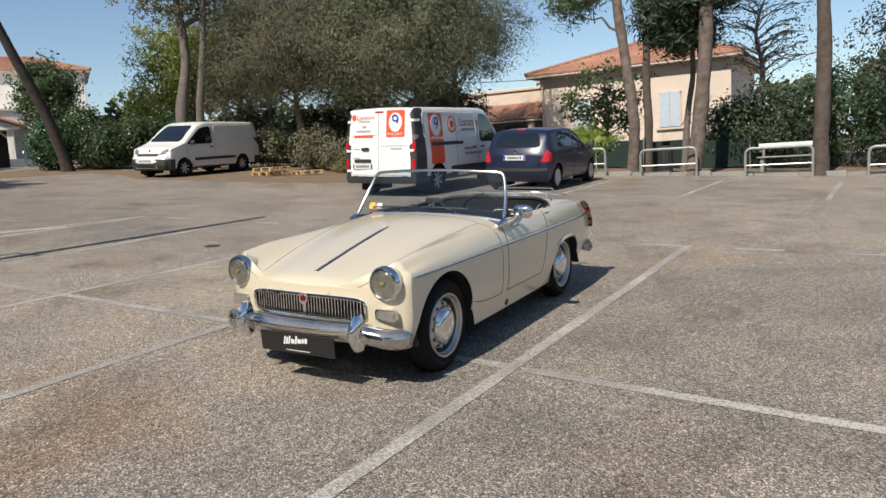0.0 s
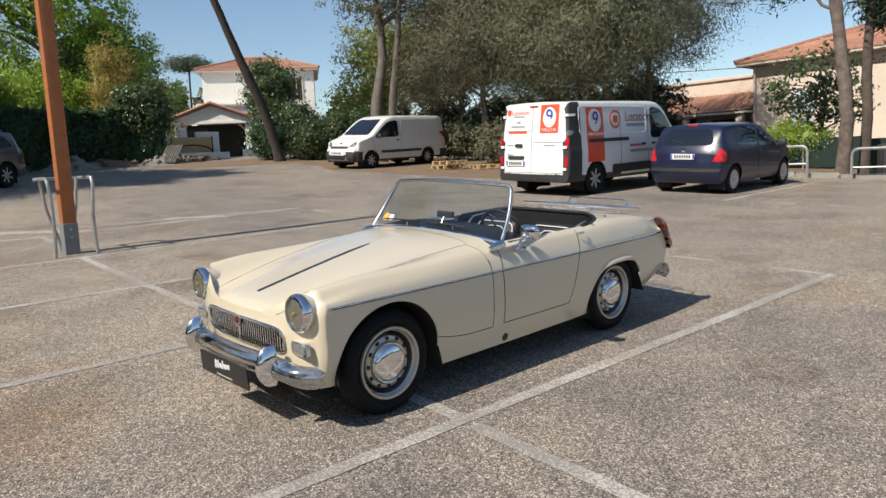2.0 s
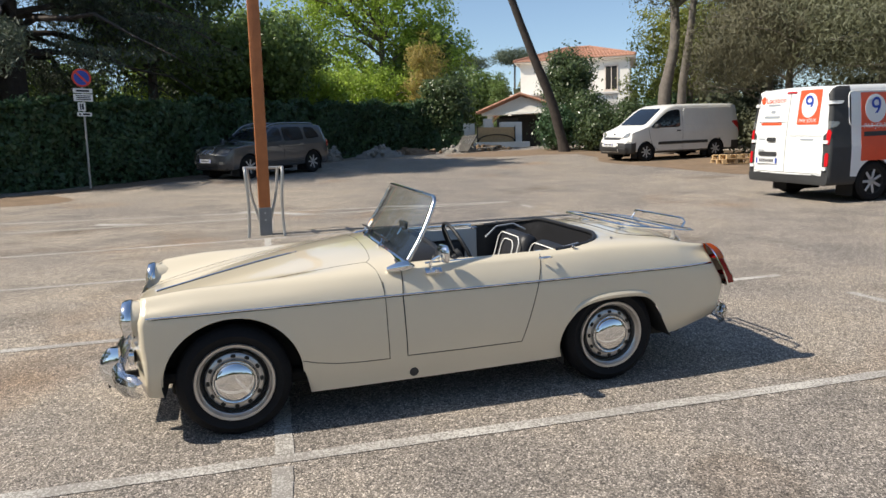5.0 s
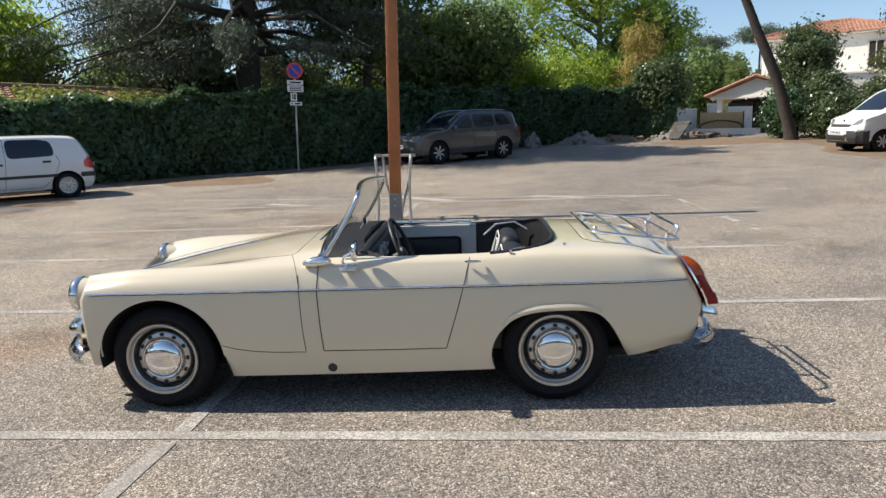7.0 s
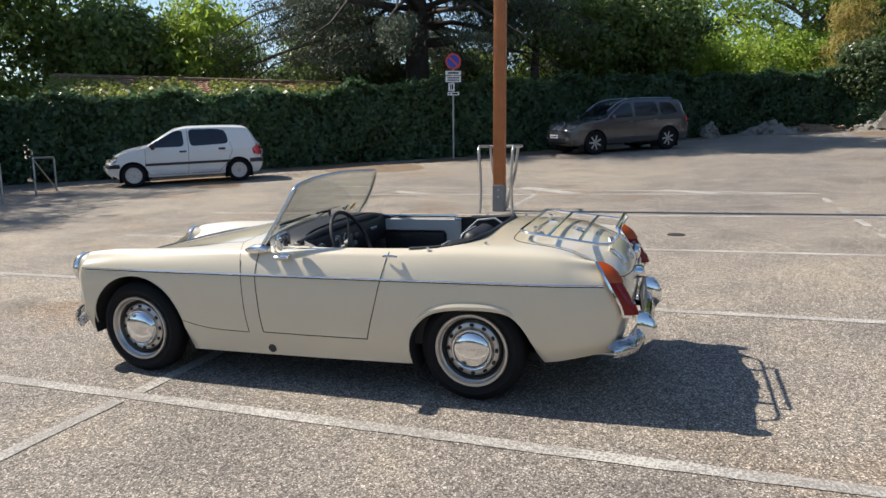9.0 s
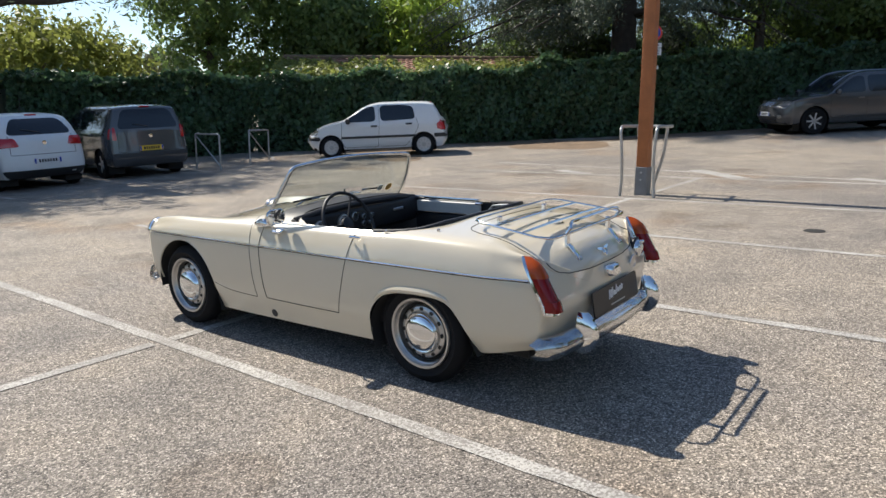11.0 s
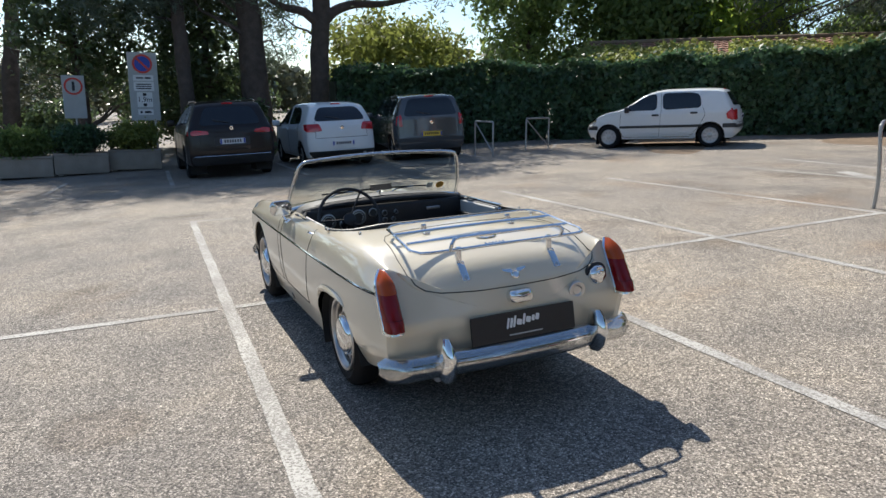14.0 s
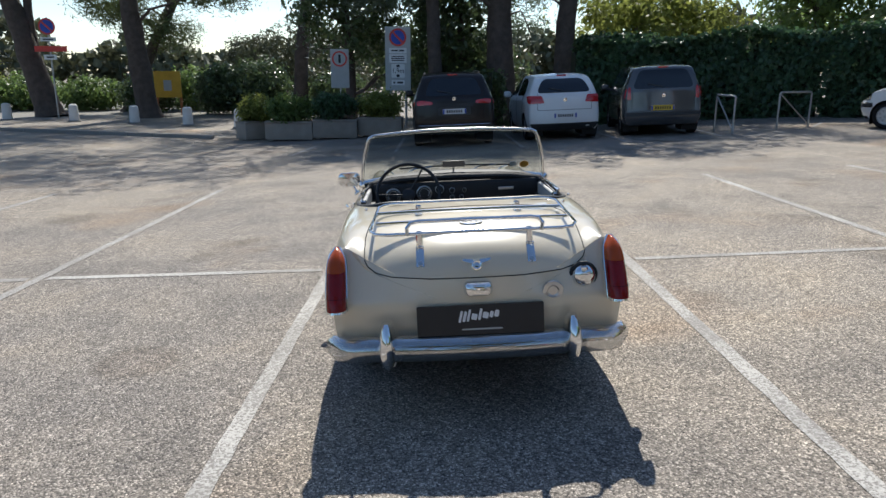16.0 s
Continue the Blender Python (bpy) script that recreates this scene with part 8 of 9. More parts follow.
pine(20.1, -2.6, BIGPINE, [(0, 0, -0.1), (-0.1, 0.15, 2.5), (-0.1, 0.3, 5.0), (0, 0.8, 8.5), (0.2, 1.0, 10.5)], 0.46, 0.24, [(0.6, 1.2, 8.2, 4.2, 4.4, 1.7), (0.2, 3.2, 5.6, 2.4, 2.8, 1.3), (0.0, 0.2, 5.2, 1.8, 2.0, 0.9), (2.4, -0.4, 3.6, 1.4, 1.6, 1.0)], 231, "bark_dark", "needle_dark", 520, 36, 22, 0.45, 0.25)
pine(19.4, -0.4, BIGPINE, [(0, 0, -0.1), (0.0, 0.1, 2.5), (0.2, 0.2, 5.0), (0.4, 0.3, 9.0)], 0.24, 0.16, [(0.6, 0.3, 7.4, 3.4, 3.2, 1.7), (0.6, 1.8, 4.8, 2.0, 2.2, 1.5)], 232, "bark_dark", "needle_dark", 420, 36, 18, 0.5, 0.25)
# the crown offset towards -x is unseen, added to shade the ground
pine(27.6, 16.0, BIGPINE, [(0, 0, -0.1), (0.1, 0.5, 2.0), (0.3, 1.3, 5.0), (0.4, 2.6, 9.0)], 0.55, 0.28, [(-0.4, 3.0, 8.6, 4.6, 4.6, 1.5), (-5.4, 1.0, 11.0, 4.2, 4.6, 1.2)], 233, "bark_dark", "needle", 800, 32, 18, 0.5, 0.25)
pine(27.8, 16.3, "second slim trunk leaning beside a pine", [(0, 0, -0.1), (0.1, 0.1, 2.0), (0.3, 0.3, 5.0), (0.4, -0.4, 9.0)], 0.22, 0.14, [(0.4, -0.5, 9.2, 2.4, 2.4, 1.0)], 234, "bark_dark", "needle", 220)
# its last crown is likewise an added, unseen shade caster
pine(27.0, 11.6, BIGPINE, [(0, 0, -0.1), (0.0, 0.2, 2.0), (0.0, 0.4, 5.0), (0.1, 0.5, 10.0)], 0.50, 0.28, [(-0.6, 0.4, 8.8, 5.0, 5.0, 1.7), (0.6, -2.8, 5.2, 1.9, 2.1, 0.8), (-5.6, -0.5, 11.6, 4.6, 5.0, 1.2)], 235, "bark_dark", "needle", 1000, 32, 20, 0.5, 0.25)
pine(31.5, 14.2, "slanting pine trunk beyond the path", [(0, 0, -0.1), (0.2, -0.8, 2.0), (0.3, -2.4, 5.0), (0.4, -4.2, 8.0)], 0.34, 0.16, [(0.2, -4.6, 6.8, 2.8, 2.8, 1.3), (0.2, 0.4, 5.2, 2.2, 2.0, 1.2), (0, -2.0, 3.8, 1.7, 1.8, 0.9)], 236, "bark_dark", "needle", 520, 32, 20, 0.5, 0.25)
# second crown: unseen, added only for the shadow it throws
pine(27.5, 5.3, "slim leaning pine with a high crown", [(0, 0, -0.1), (0.0, -0.1, 2.0), (0.2, -0.4, 5.0), (0.3, -0.8, 10.0)], 0.34, 0.2, [(0.2, -1.0, 10.4, 4.0, 4.0, 1.4), (-5.0, 0.0, 11.6, 4.2, 4.6, 1.2)], 237, "bark_dark", "needle", 480, 32, 16, 0.5, 0.25)
for k, (x, y, h, r, lf) in enumerate(((29.5, 9.2, 2.2, 1.1, "leaf_glossy"), (29.0, 7.4, 2.4, 1.5, "leaf_glossy"), (28.0, 3.8, 1.8, 1.1, "leaf_glossy"), (31.0, 13.0, 1.8, 1.2, "leaf_glossy"), (33.0, 16.5, 1.5, 1.6, "leaf_mid"), (33.0, 20.0, 1.7, 1.8, "leaf_mid"), (33.5, 11.5, 2.0, 1.6, "leaf_mid"), (34, 24, 3.4, 2.4, "leaf_ivy"), (35, 27.5, 3.6, 2.4, "leaf_mid"), (36.0, 6.2, 4.8, 2.2, "leaf_olive"), (37.0, 9.0, 4.2, 2.0, "leaf_olive"), (32, 4.4, 2.6, 1.6, "leaf_olive"))):
    tree("shrub", x, y, "rounded shrub along the sandy path", None, 0, 0, [(0, 0, h * 0.5, r, r, h * 0.5)], 240 + k, lf, "bark_dark", 200, 36, 0.34, 0.17, 1.9, 12, limb_r=0.015, category="bush")


# ---- hedge ----
def hedge(name, line, height, depth, seed, label, leaf="leaf_hedge", density=560):
    """A clipped ivy hedge: a core painted as dark as its inner shade and a coat of leaves, along a line of points; it
    lies on the right of the line.
    """
    rng = np.random.default_rng(seed)
    root = tagged(new(name), label, "hedge")
    bm = bmesh.new()
    P = [Vector(p) for p in line]
    nrm = []
    for i in range(len(P)):
        d = (P[min(i + 1, len(P) - 1)] - P[max(i - 1, 0)]).normalized()
        nrm.append(Vector((-d.y, d.x)))
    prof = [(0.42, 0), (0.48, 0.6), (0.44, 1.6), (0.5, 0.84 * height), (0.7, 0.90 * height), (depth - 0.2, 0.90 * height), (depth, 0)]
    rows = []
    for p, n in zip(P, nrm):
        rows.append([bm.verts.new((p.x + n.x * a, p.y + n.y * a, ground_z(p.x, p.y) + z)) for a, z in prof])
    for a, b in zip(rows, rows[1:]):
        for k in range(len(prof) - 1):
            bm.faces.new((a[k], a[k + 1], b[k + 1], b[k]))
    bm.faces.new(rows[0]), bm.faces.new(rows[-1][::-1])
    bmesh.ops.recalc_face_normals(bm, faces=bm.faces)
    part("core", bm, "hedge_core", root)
    pts, ways = [], []
    for i in range(len(P) - 1):
        L = (P[i + 1] - P[i]).length
        n = int(L * height * density)
        u = rng.uniform(0, 1, n)
        z = rng.uniform(0, 1, n) ** 0.92 * height
        x = P[i].x + (P[i + 1].x - P[i].x) * u
        y = P[i].y + (P[i + 1].y - P[i].y) * u
        wob = 0.12 * np.sin(x * 1.7 + z * 2.1) + 0.10 * np.sin(y * 2.9 - z * 1.3) + 0.09 * np.sin(x * 5.1 + y * 3.7 + z * 4)
        off = 0.04 + wob + rng.exponential(0.07, n) - 0.12 * np.clip(z / height - 0.85, 0, 1) * 6 * -1
        m = nrm[i]
        pts.append(np.stack([x + m.x * off, y + m.y * off, z + ground_z(P[i].x, P[i].y) + (ground_z(P[i + 1].x, P[i + 1].y) - ground_z(P[i].x, P[i].y)) * u], 1))
        ways.append(np.tile(np.array([-m.x, -m.y, 0.45]), (n, 1)))
        n2 = int(L * depth * density * 0.8)
        u, v = rng.uniform(0, 1, n2), rng.uniform(0, 1, n2)
        x = P[i].x + (P[i + 1].x - P[i].x) * u + m.x * depth * v
        y = P[i].y + (P[i + 1].y - P[i].y) * u + m.y * depth * v
        z = height * (0.97 + 0.05 * np.sin(x * 1.9 + y * 1.3) + 0.03 * np.sin(x * 5.0)) + rng.exponential(0.05, n2) + ground_z(P[i].x, P[i].y) + (ground_z(P[i + 1].x, P[i + 1].y) - ground_z(P[i].x, P[i].y)) * u
        pts.append(np.stack([x, y, z], 1))
        ways.append(np.tile(np.array([0.0, 0.0, 1.0]), (n2, 1)))
    link_mesh("leaves", leaf_mesh("leaves", np.concatenate(pts), 0.15, 1.35, rng, 0.7, 0.0, np.concatenate(ways), 0.8), leaf, root, "", False)


hedge("hedge", [(-9.3, -30.4), (-7.4, -30.9), (-5.4, -30.3), (-3.3, -29.0), (-1.4, -26.9), (0.6, -24.6), (2.6, -22.4), (4.4, -20.4), (6.0, -19.0), (7.6, -17.8), (9.0, -16.7)][::-1], 2.45, 1.6, 300, "tall clipped dark green hedge in shade")
hedge("hedge", [(9.0, -16.7), (10.3, -15.6), (12.3, -13.7), (14.3, -11.9), (15.8, -10.8)][::-1], 2.25, 1.4, 301, "ivy-clad hedge below an outbuilding roof")
hedge("hedge", [(15.8, -10.8), (16.7, -9.2), (17.0, -7.0), (17.2, -4.4)][::-1], 2.35, 1.6, 302, "tall dark hedge behind the parked cars")
hedge("hedge", [(17.4, -2.4), (22.0, -2.0)], 1.5, 1.2, 303, "low dark hedge between the trunks", "leaf_glossy", 220)


def far_woods():
    """Woods far round the car park, too far to pick trees apart."""
    rng = np.random.default_rng(400)
    pts = []
    for k in range(150):
        a = 2 * math.pi * k / 150 + rng.uniform(-0.02, 0.02)
        r = rng.uniform(62, 95)
        c = np.array([r * math.cos(a), r * math.sin(a) - 5, 0])
        g = ground_z(c[0], c[1])
        h = rng.uniform(5.0, 9.5) if math.cos(a) < 0.6 else rng.uniform(3.5, 7.0)
        q = rng.normal(size=(420, 3))
        q /= np.linalg.norm(q, axis=1, keepdims=True)
        q *= np.array([3.6, 3.6, h * 0.5]) * rng.uniform(0.6, 1.0, size=(420, 1))
        pts.append(q + c + np.array([0, 0, g + h * 0.5]))
    ob = link_mesh("distant_woods", leaf_mesh("distant_woods", np.concatenate(pts), 0.95, 1.3, rng), "leaf_olive", None, "", False)
    tagged(ob, "distant green woods round the car park", "trees", kind="stuff")


far_woods()

# ---- ground cover at the edges ----
patch("needle_litter", ragged(-14.2, -17.0, 3.6, 7.5, 1, 64, 0.22), "dirt", 0.008, "brown needle litter and earth on the asphalt edge", "ground")
patch("needle_litter", ragged(-19.5, 0.5, 4.6, 9.0, 2, 64, 0.10), "dirt", 0.010, "brown bare earth behind the rails", "ground")
patch("needle_litter", ragged(12.4, -13.2, 1.1, 5.2, 3, 64, 0.2, 47), "dirt", 0.008, "brown litter along the hedge foot", "ground")
patch("needle_litter", ragged(2.4, -21.9, 0.7, 9.0, 4, 64, 0.2, -42), "dirt", 0.008, "brown litter along the hedge foot", "ground")
patch("needle_litter", ragged(8.4, -15.4, 1.6, 2.6, 5, 64, 0.3, 60), "dirt", 0.006, "brown litter drifting onto the asphalt", "ground")
patch("sandy_path", ragged(33.0, 15.0, 7.5, 14.0, 6, 64, 0.10), "rubble", 0.012, "pale sandy ground under the pines", "ground")
patch("needle_litter", ragged(-12.0, -26.5, 4.0, 3.0, 7, 64, 0.2), "dirt", 0.010, "brown litter round the leaning pine", "ground")
patch("asphalt_patch", ragged(-4.6, -4.6, 1.8, 1.2, 8, 48, 0.2), "asphalt", 0.004, "darker repaired asphalt", "ground")


def kerb(x0, y0, x1, y1, seed):
    rnd = random.Random(seed)
    d = Vector((x1 - x0, y1 - y0))
    n = int(d.length / 1.0)
    yaw = math.degrees(math.atan2(d.y, d.x))
    root = tagged(new("kerb"), "low weathered concrete kerb", "kerb", kind="structure")
    for k in range(n):
        p = Vector((x0, y0)) + d * ((k + 0.5) / n)
        ob = part("kerb_stone", nbox((0, 0, 0.03), (d.length / n - 0.012, 0.14, 0.16), 0.012), "concrete", root)
        ob.matrix_local = upright(p.x, p.y, yaw + rnd.uniform(-1, 1))


kerb(-14.35, -5.6, -14.45, 8.0, 1)
kerb(17.2, 6.2, 22.5, 20.5, 2)


# ---- wooden lamp post with its guard hoop ----
def lamp_post():
    root = thing("wooden_post", upright(1.57, -6.50), "tall orange-stained square timber post on a grey steel shoe", "post")
    part("timber", nbox((0, 0, 2.85), (0.165, 0.165, 4.95), 0.012, 2), "wood_post", root)
    part("steel_shoe", nbox((0, 0, 0.17), (0.178, 0.178, 0.46), 0.006), "steel_shoe", root)
    for z in (0.22, 0.32):
        part("bolt", lathe([(0.014, 0), (0.014, 0.012), (0, 0.014)], Matrix.Translation((0, 0.088, z)) @ Matrix.Rotation(radians(-90), 4, "X"), 10), "galv", root)


def guard_frame():
    """Two bent tubes side by side, joined by a bar across their far ends."""
    root = thing("guard_frame", upright(1.565, -6.27), "bent galvanised steel guard frame round the timber post", "barrier")
    for sx in (1, -1):
        part("tube", ntube(spline([(0.255 * sx, 0, -0.05), (0.235 * sx, 0.0, 0.25), (0.235 * sx, 0.03, 0.60), (0.255 * sx, 0.04, 0.88), (0.258 * sx, 0.015, 0.955), (0.26 * sx, -0.05, 0.985), (0.26 * sx, -0.54, 0.985)], 4), 0.022, 10), "galv", root)
        part("back_leg", ntube(spline([(0.22 * sx, -0.50, 0.985), (0.20 * sx, -0.50, 0.80), (0.17 * sx, -0.50, 0.55), (0.08 * sx, -0.48, 0.20), (0.05 * sx, -0.47, -0.05)], 4), 0.021, 10), "galv", root)
    part("cross_bar", ntube([(-0.282, -0.54, 0.985), (0.282, -0.54, 0.985)], 0.022, 10), "galv", root)


lamp_post()
guard_frame()


def drain():
    root = thing("drain_cover", standing(-1.0, -4.6, 20), "small dark iron cover in the asphalt", "cover")
    part("lid", lathe([(0.0, 0.005), (0.10, 0.005), (0.105, 0.0)], None, 20), "under", root)


drain()


# ---- signs ----
def disc_sign(root, m, r=0.26):
    face = part("sign_disc", lathe([(r, 0), (r, 0.004), (0, 0.004)], m, 32), "blue", root, "round blue no-parking face with a red ring")
    part("red_ring", lathe([(r * 1.01, -0.002), (r * 1.01, 0.008), (r * 0.80, 0.008), (r * 0.80, 0.003)], m, 32), "red", face)
    part("red_bar", nbox((0, 0, 0.0065), (r * 0.22, r * 1.64, 0.004), 0, 1), "red", face).matrix_local = m @ Matrix.Rotation(radians(45), 4, "Z")
    return face


def board(root, m, w, h, mt="sign_face", bars=()):
    b = part("sign_plate", plate(rounded(w, h, 0.015), 0.006, m), mt, root)
    for x, y, bw, bh in bars:
        part("sign_bar", plate(rounded(bw, bh, min(bw, bh) * 0.2), 0.002, m @ Matrix.Translation((x, y, 0.006))), "sign_ink", b)
    return b


def hedge_sign():
    yaw = 24
    root = thing("parking_sign", upright(5.95, -18.05, yaw), "no-parking sign with white plates on a steel pole", "sign")
    part("pole", ntube([(0, -0.03, -0.1), (0, -0.03, 3.3)], 0.03, 10), "galv", root)
    F = lambda x, z: facing((x, 0.01, z), (-1, 0, 0), (0, 0, 1))
    disc_sign(root, F(0, 3.10), 0.25)
    board(root, F(0, 2.74), 0.50, 0.13, "sign_face", ((0, 0.0, 0.34, 0.05),))
    board(root, F(0, 2.55), 0.50, 0.20, "sign_face", ((0, 0.05, 0.38, 0.025), (0, 0, 0.36, 0.025), (0, -0.05, 0.38, 0.025)))
    board(root, F(0.06, 2.30), 0.20, 0.24, "sign_face", ((0.03, 0, 0.05, 0.16), (-0.03, 0, 0.03, 0.16)))
    board(root, F(0, 2.09), 0.38, 0.11, "sign_face", ((0.05, 0, 0.18, 0.05), (-0.12, 0, 0.05, 0.05)))


def big_sign():
    root = thing("parking_sign_board", upright(19.4, 0.85, 180), "grey board with a no-parking disc and height plates", "sign")
    F = lambda y, z: facing((0.02, y, z), (0, 1, 0), (0, 0, 1))
    part("panel", nbox((0, 0, 2.15), (0.03, 0.80, 1.95), 0.01), "sign_grey", root)
    for y in (-0.25, 0.25):
        part("pole", ntube([(-0.05, y, -0.1), (-0.05, y, 3.0)], 0.035, 8), "galv", root)
    disc_sign(root, F(0, 2.80), 0.27)
    board(root, F(0, 2.40), 0.55, 0.17, "sign_face", ((-0.1, 0, 0.20, 0.04), (0.12, 0, 0.16, 0.05)))
    board(root, F(0, 2.16), 0.55, 0.26, "sign_face", ((0, 0.06, 0.40, 0.03), (0, 0, 0.42, 0.03), (0, -0.06, 0.40, 0.03)))
    b = board(root, F(0, 1.78), 0.42, 0.42, "sign_face", ((0, 0.15, 0.10, 0.08), (0, -0.15, 0.10, 0.08)))
    part("sign_letters", text_mesh("1,9m", 0.20, F(0, 1.78) @ Matrix.Translation((0, 0, 0.010))), "sign_ink", b, "", False)
    board(root, F(0, 1.42), 0.42, 0.16, "sign_face", ((0.06, 0, 0.18, 0.06), (-0.12, 0, 0.06, 0.06)))


def walk_sign():
    root = thing("footpath_sign", upright(19.5, 2.70, 180), "white board with a red-ringed disc and lines of small print", "sign")
    F = lambda y, z: facing((0.02, y, z), (0, 1, 0), (0, 0, 1))
    part("panel", nbox((0, 0, 1.92), (0.03, 0.58, 1.20), 0.01), "sign_grey", root)
    part("pole", ntube([(-0.05, 0, -0.1), (-0.05, 0, 2.5)], 0.03, 8), "galv", root)
    part("red_ring", lathe([(0.24, 0), (0.24, 0.006), (0.19, 0.006), (0.19, 0)], F(0, 2.22), 32), "red", root)
    for k, (y, z, w, h, a) in enumerate(((0, 2.22, 0.07, 0.26, 0),)):
        part("pictogram", plate(rounded(w, h, min(w, h) * 0.4), 0.003, F(y, z) @ Matrix.Rotation(radians(a), 4, "Z")), "sign_ink", root)
    for k in range(6):
        part("print_bar", plate(rounded(0.44, 0.025, 0.004), 0.002, F(0, 1.85 - 0.075 * k)), "sign_grey", root)


def far_sign():
    root = thing("no_parking_sign", upright(26.6, 15.2, 185), "no-parking sign with a red plate on a pole by the pines", "sign")
    F = lambda y, z: facing((0.02, y, z), (0, 1, 0), (0, 0, 1))
    part("pole", ntube([(-0.05, 0, -0.1), (-0.05, 0, 4.0)], 0.035, 8), "galv", root)
    disc_sign(root, F(0, 3.65), 0.32)
    board(root, F(0, 3.15), 0.60, 0.16, "sign_face", ((0, 0, 0.4, 0.05),))
    part("red_plate", nbox((0, 0.05, 2.78), (0.03, 1.25, 0.22), 0.01), "red", root)
    board(root, F(0, 2.45), 0.50, 0.20, "sign_face", ((0, 0, 0.3, 0.06),))


def info_panel():
    root = thing("notice_panel", upright(29.0, 11.4, 185), "yellow notice panel on timber legs", "sign")
    part("panel", nbox((0, 0, 1.35), (0.06, 1.15, 1.15), 0.02), "yellow_panel", root)
    for y in (-0.52, 0.52):
        part("leg", nbox((-0.06, y, 0.85), (0.09, 0.09, 1.9), 0.01), "wood_post", root)
    part("notice", plate(rounded(0.34, 0.46, 0.02), 0.006, facing((0.035, 0, 1.3), (0, 1, 0), (0, 0, 1))), "sign_grey", root)


hedge_sign(), big_sign(), walk_sign(), far_sign(), info_panel()


# ---- planters, bollards, barriers ----
def planter_box(x, y, yaw, L, seed):
    root = thing("planter", upright(x, y, yaw), "weathered concrete planter full of shrubs", "planter", "planters")
    bm = bmesh.new()
    H = 0.50
    for z0, z1, a, b in ((0.04, H, 1.0, 1.0),):
        box(bm, (0, 0, (z0 + z1) / 2), (0.60, L, z1 - z0), 0.02, 2)
    part("box", bm, "planter", root)
    part("rim", nbox((0, 0, H + 0.01), (0.64, L + 0.02, 0.06), 0.015), "planter", root)
    for sy in (-1, 1):
        part("foot", nbox((0, sy * (L / 2 - 0.12), 0.02), (0.5, 0.12, 0.06), 0.01), "planter", root)
    part("soil", nbox((0, 0, H + 0.035), (0.5, L - 0.12, 0.03), 0.01), "dirt", root)
    rng = np.random.default_rng(seed)
    pts, _, _, _ = crown_points([(0, 0, H + 0.35, 0.42, L * 0.50, 0.38)], 150, 34, 0.16, rng, 0.3)
    rnd = random.Random(seed)
    bm = bmesh.new()
    for k in range(16):
        limb(bm, (rnd.uniform(-0.15, 0.15), rnd.uniform(-L * 0.4, L * 0.4), H), (rnd.uniform(-0.35, 0.35), rnd.uniform(-L * 0.5, L * 0.5), H + rnd.uniform(0.3, 0.75)), 0.010, 0.004, rnd, 5)
    part("stem", bm, "bark_grey", root)
    link_mesh("shrub", leaf_mesh("shrub", pts[pts[:, 2] > H], 0.10, 2.0, rng), ("leaf_mid", "leaf_hedge", "leaf_ivy")[seed % 3], root, "", False)


for k, (x, y, yaw, L) in enumerate(((16.9, 4.85, 40, 1.0), (16.15, 3.76, 0, 1.28), (16.15, 2.50, 0, 1.20), (16.35, 1.27, -4, 1.22))):
    planter_box(x, y, yaw, L, 50 + k)


def bollard(x, y):
    root = thing("bollard", upright(x, y), "short white-painted stone bollard", "bollard", "bollards")
    part("post", lathe([(0.19, -0.05), (0.185, 0.0), (0.165, 0.55), (0.15, 0.62), (0.10, 0.66), (0, 0.67)], None, 24), "bollard", root)
    part("base", lathe([(0.24, -0.05), (0.24, 0.04), (0.20, 0.05)], None, 24), "concrete", root)


for x, y in ((21.4, 6.45), (22.6, 8.6), (23.6, 10.9), (24.6, 13.6), (25.4, 16.6), (26.2, 19.8)):
    bollard(x, y)


def frame_barrier(x0, y0, x1, y1, label):
    d = Vector((x1 - x0, y1 - y0))
    root = thing("frame_barrier", upright(x0, y0, math.degrees(math.atan2(d.y, d.x))), label, "barrier", "frame barriers")
    L, H = d.length, 0.86
    part("frame", ntube([(0, 0, -0.05), (0, 0, H - 0.03), (0.03, 0, H), (L - 0.03, 0, H), (L, 0, H - 0.03), (L, 0, -0.05)], 0.022, 8), "galv", root)
    part("brace", ntube([(0.02, 0, H - 0.04), (L - 0.02, 0, 0.12)], 0.016, 8), "galv", root)


frame_barrier(12.95, -6.78, 12.05, -6.82, "galvanised square frame barrier with a diagonal brace")
frame_barrier(12.6, -8.1, 13.1, -9.12, "galvanised square frame barrier with a diagonal brace")


def cycle_rail(y0, y1):
    x = -14.15
    root = thing("tube_rail", upright(x, y0), "galvanised tubular rail with rounded corners and a mid bar", "barrier", "tube rails")
    L, H, r = y1 - y0, 0.70, 0.14
    pts = [(0, 0, -0.1), (0, 0, H - r)] + [(0, r - r * math.cos(a), H - r + r * math.sin(a)) for a in [math.pi / 2 * k / 5 for k in range(1, 6)]] + [(0, L - r + r * math.sin(a), H - r + r * math.cos(a)) for a in [math.pi / 2 * k / 5 for k in range(6)]] + [(0, L, -0.1)]
    part("hoop", ntube(pts, 0.035, 10), "galv", root)
    part("mid_bar", ntube([(0, 0.02, 0.27), (0, L - 0.02, 0.27)], 0.024, 8), "galv", root)


for a, b in ((-4.75, -3.16), (-2.17, -0.70), (0.50, 2.04), (3.22, 4.8)):
    cycle_rail(a, b)


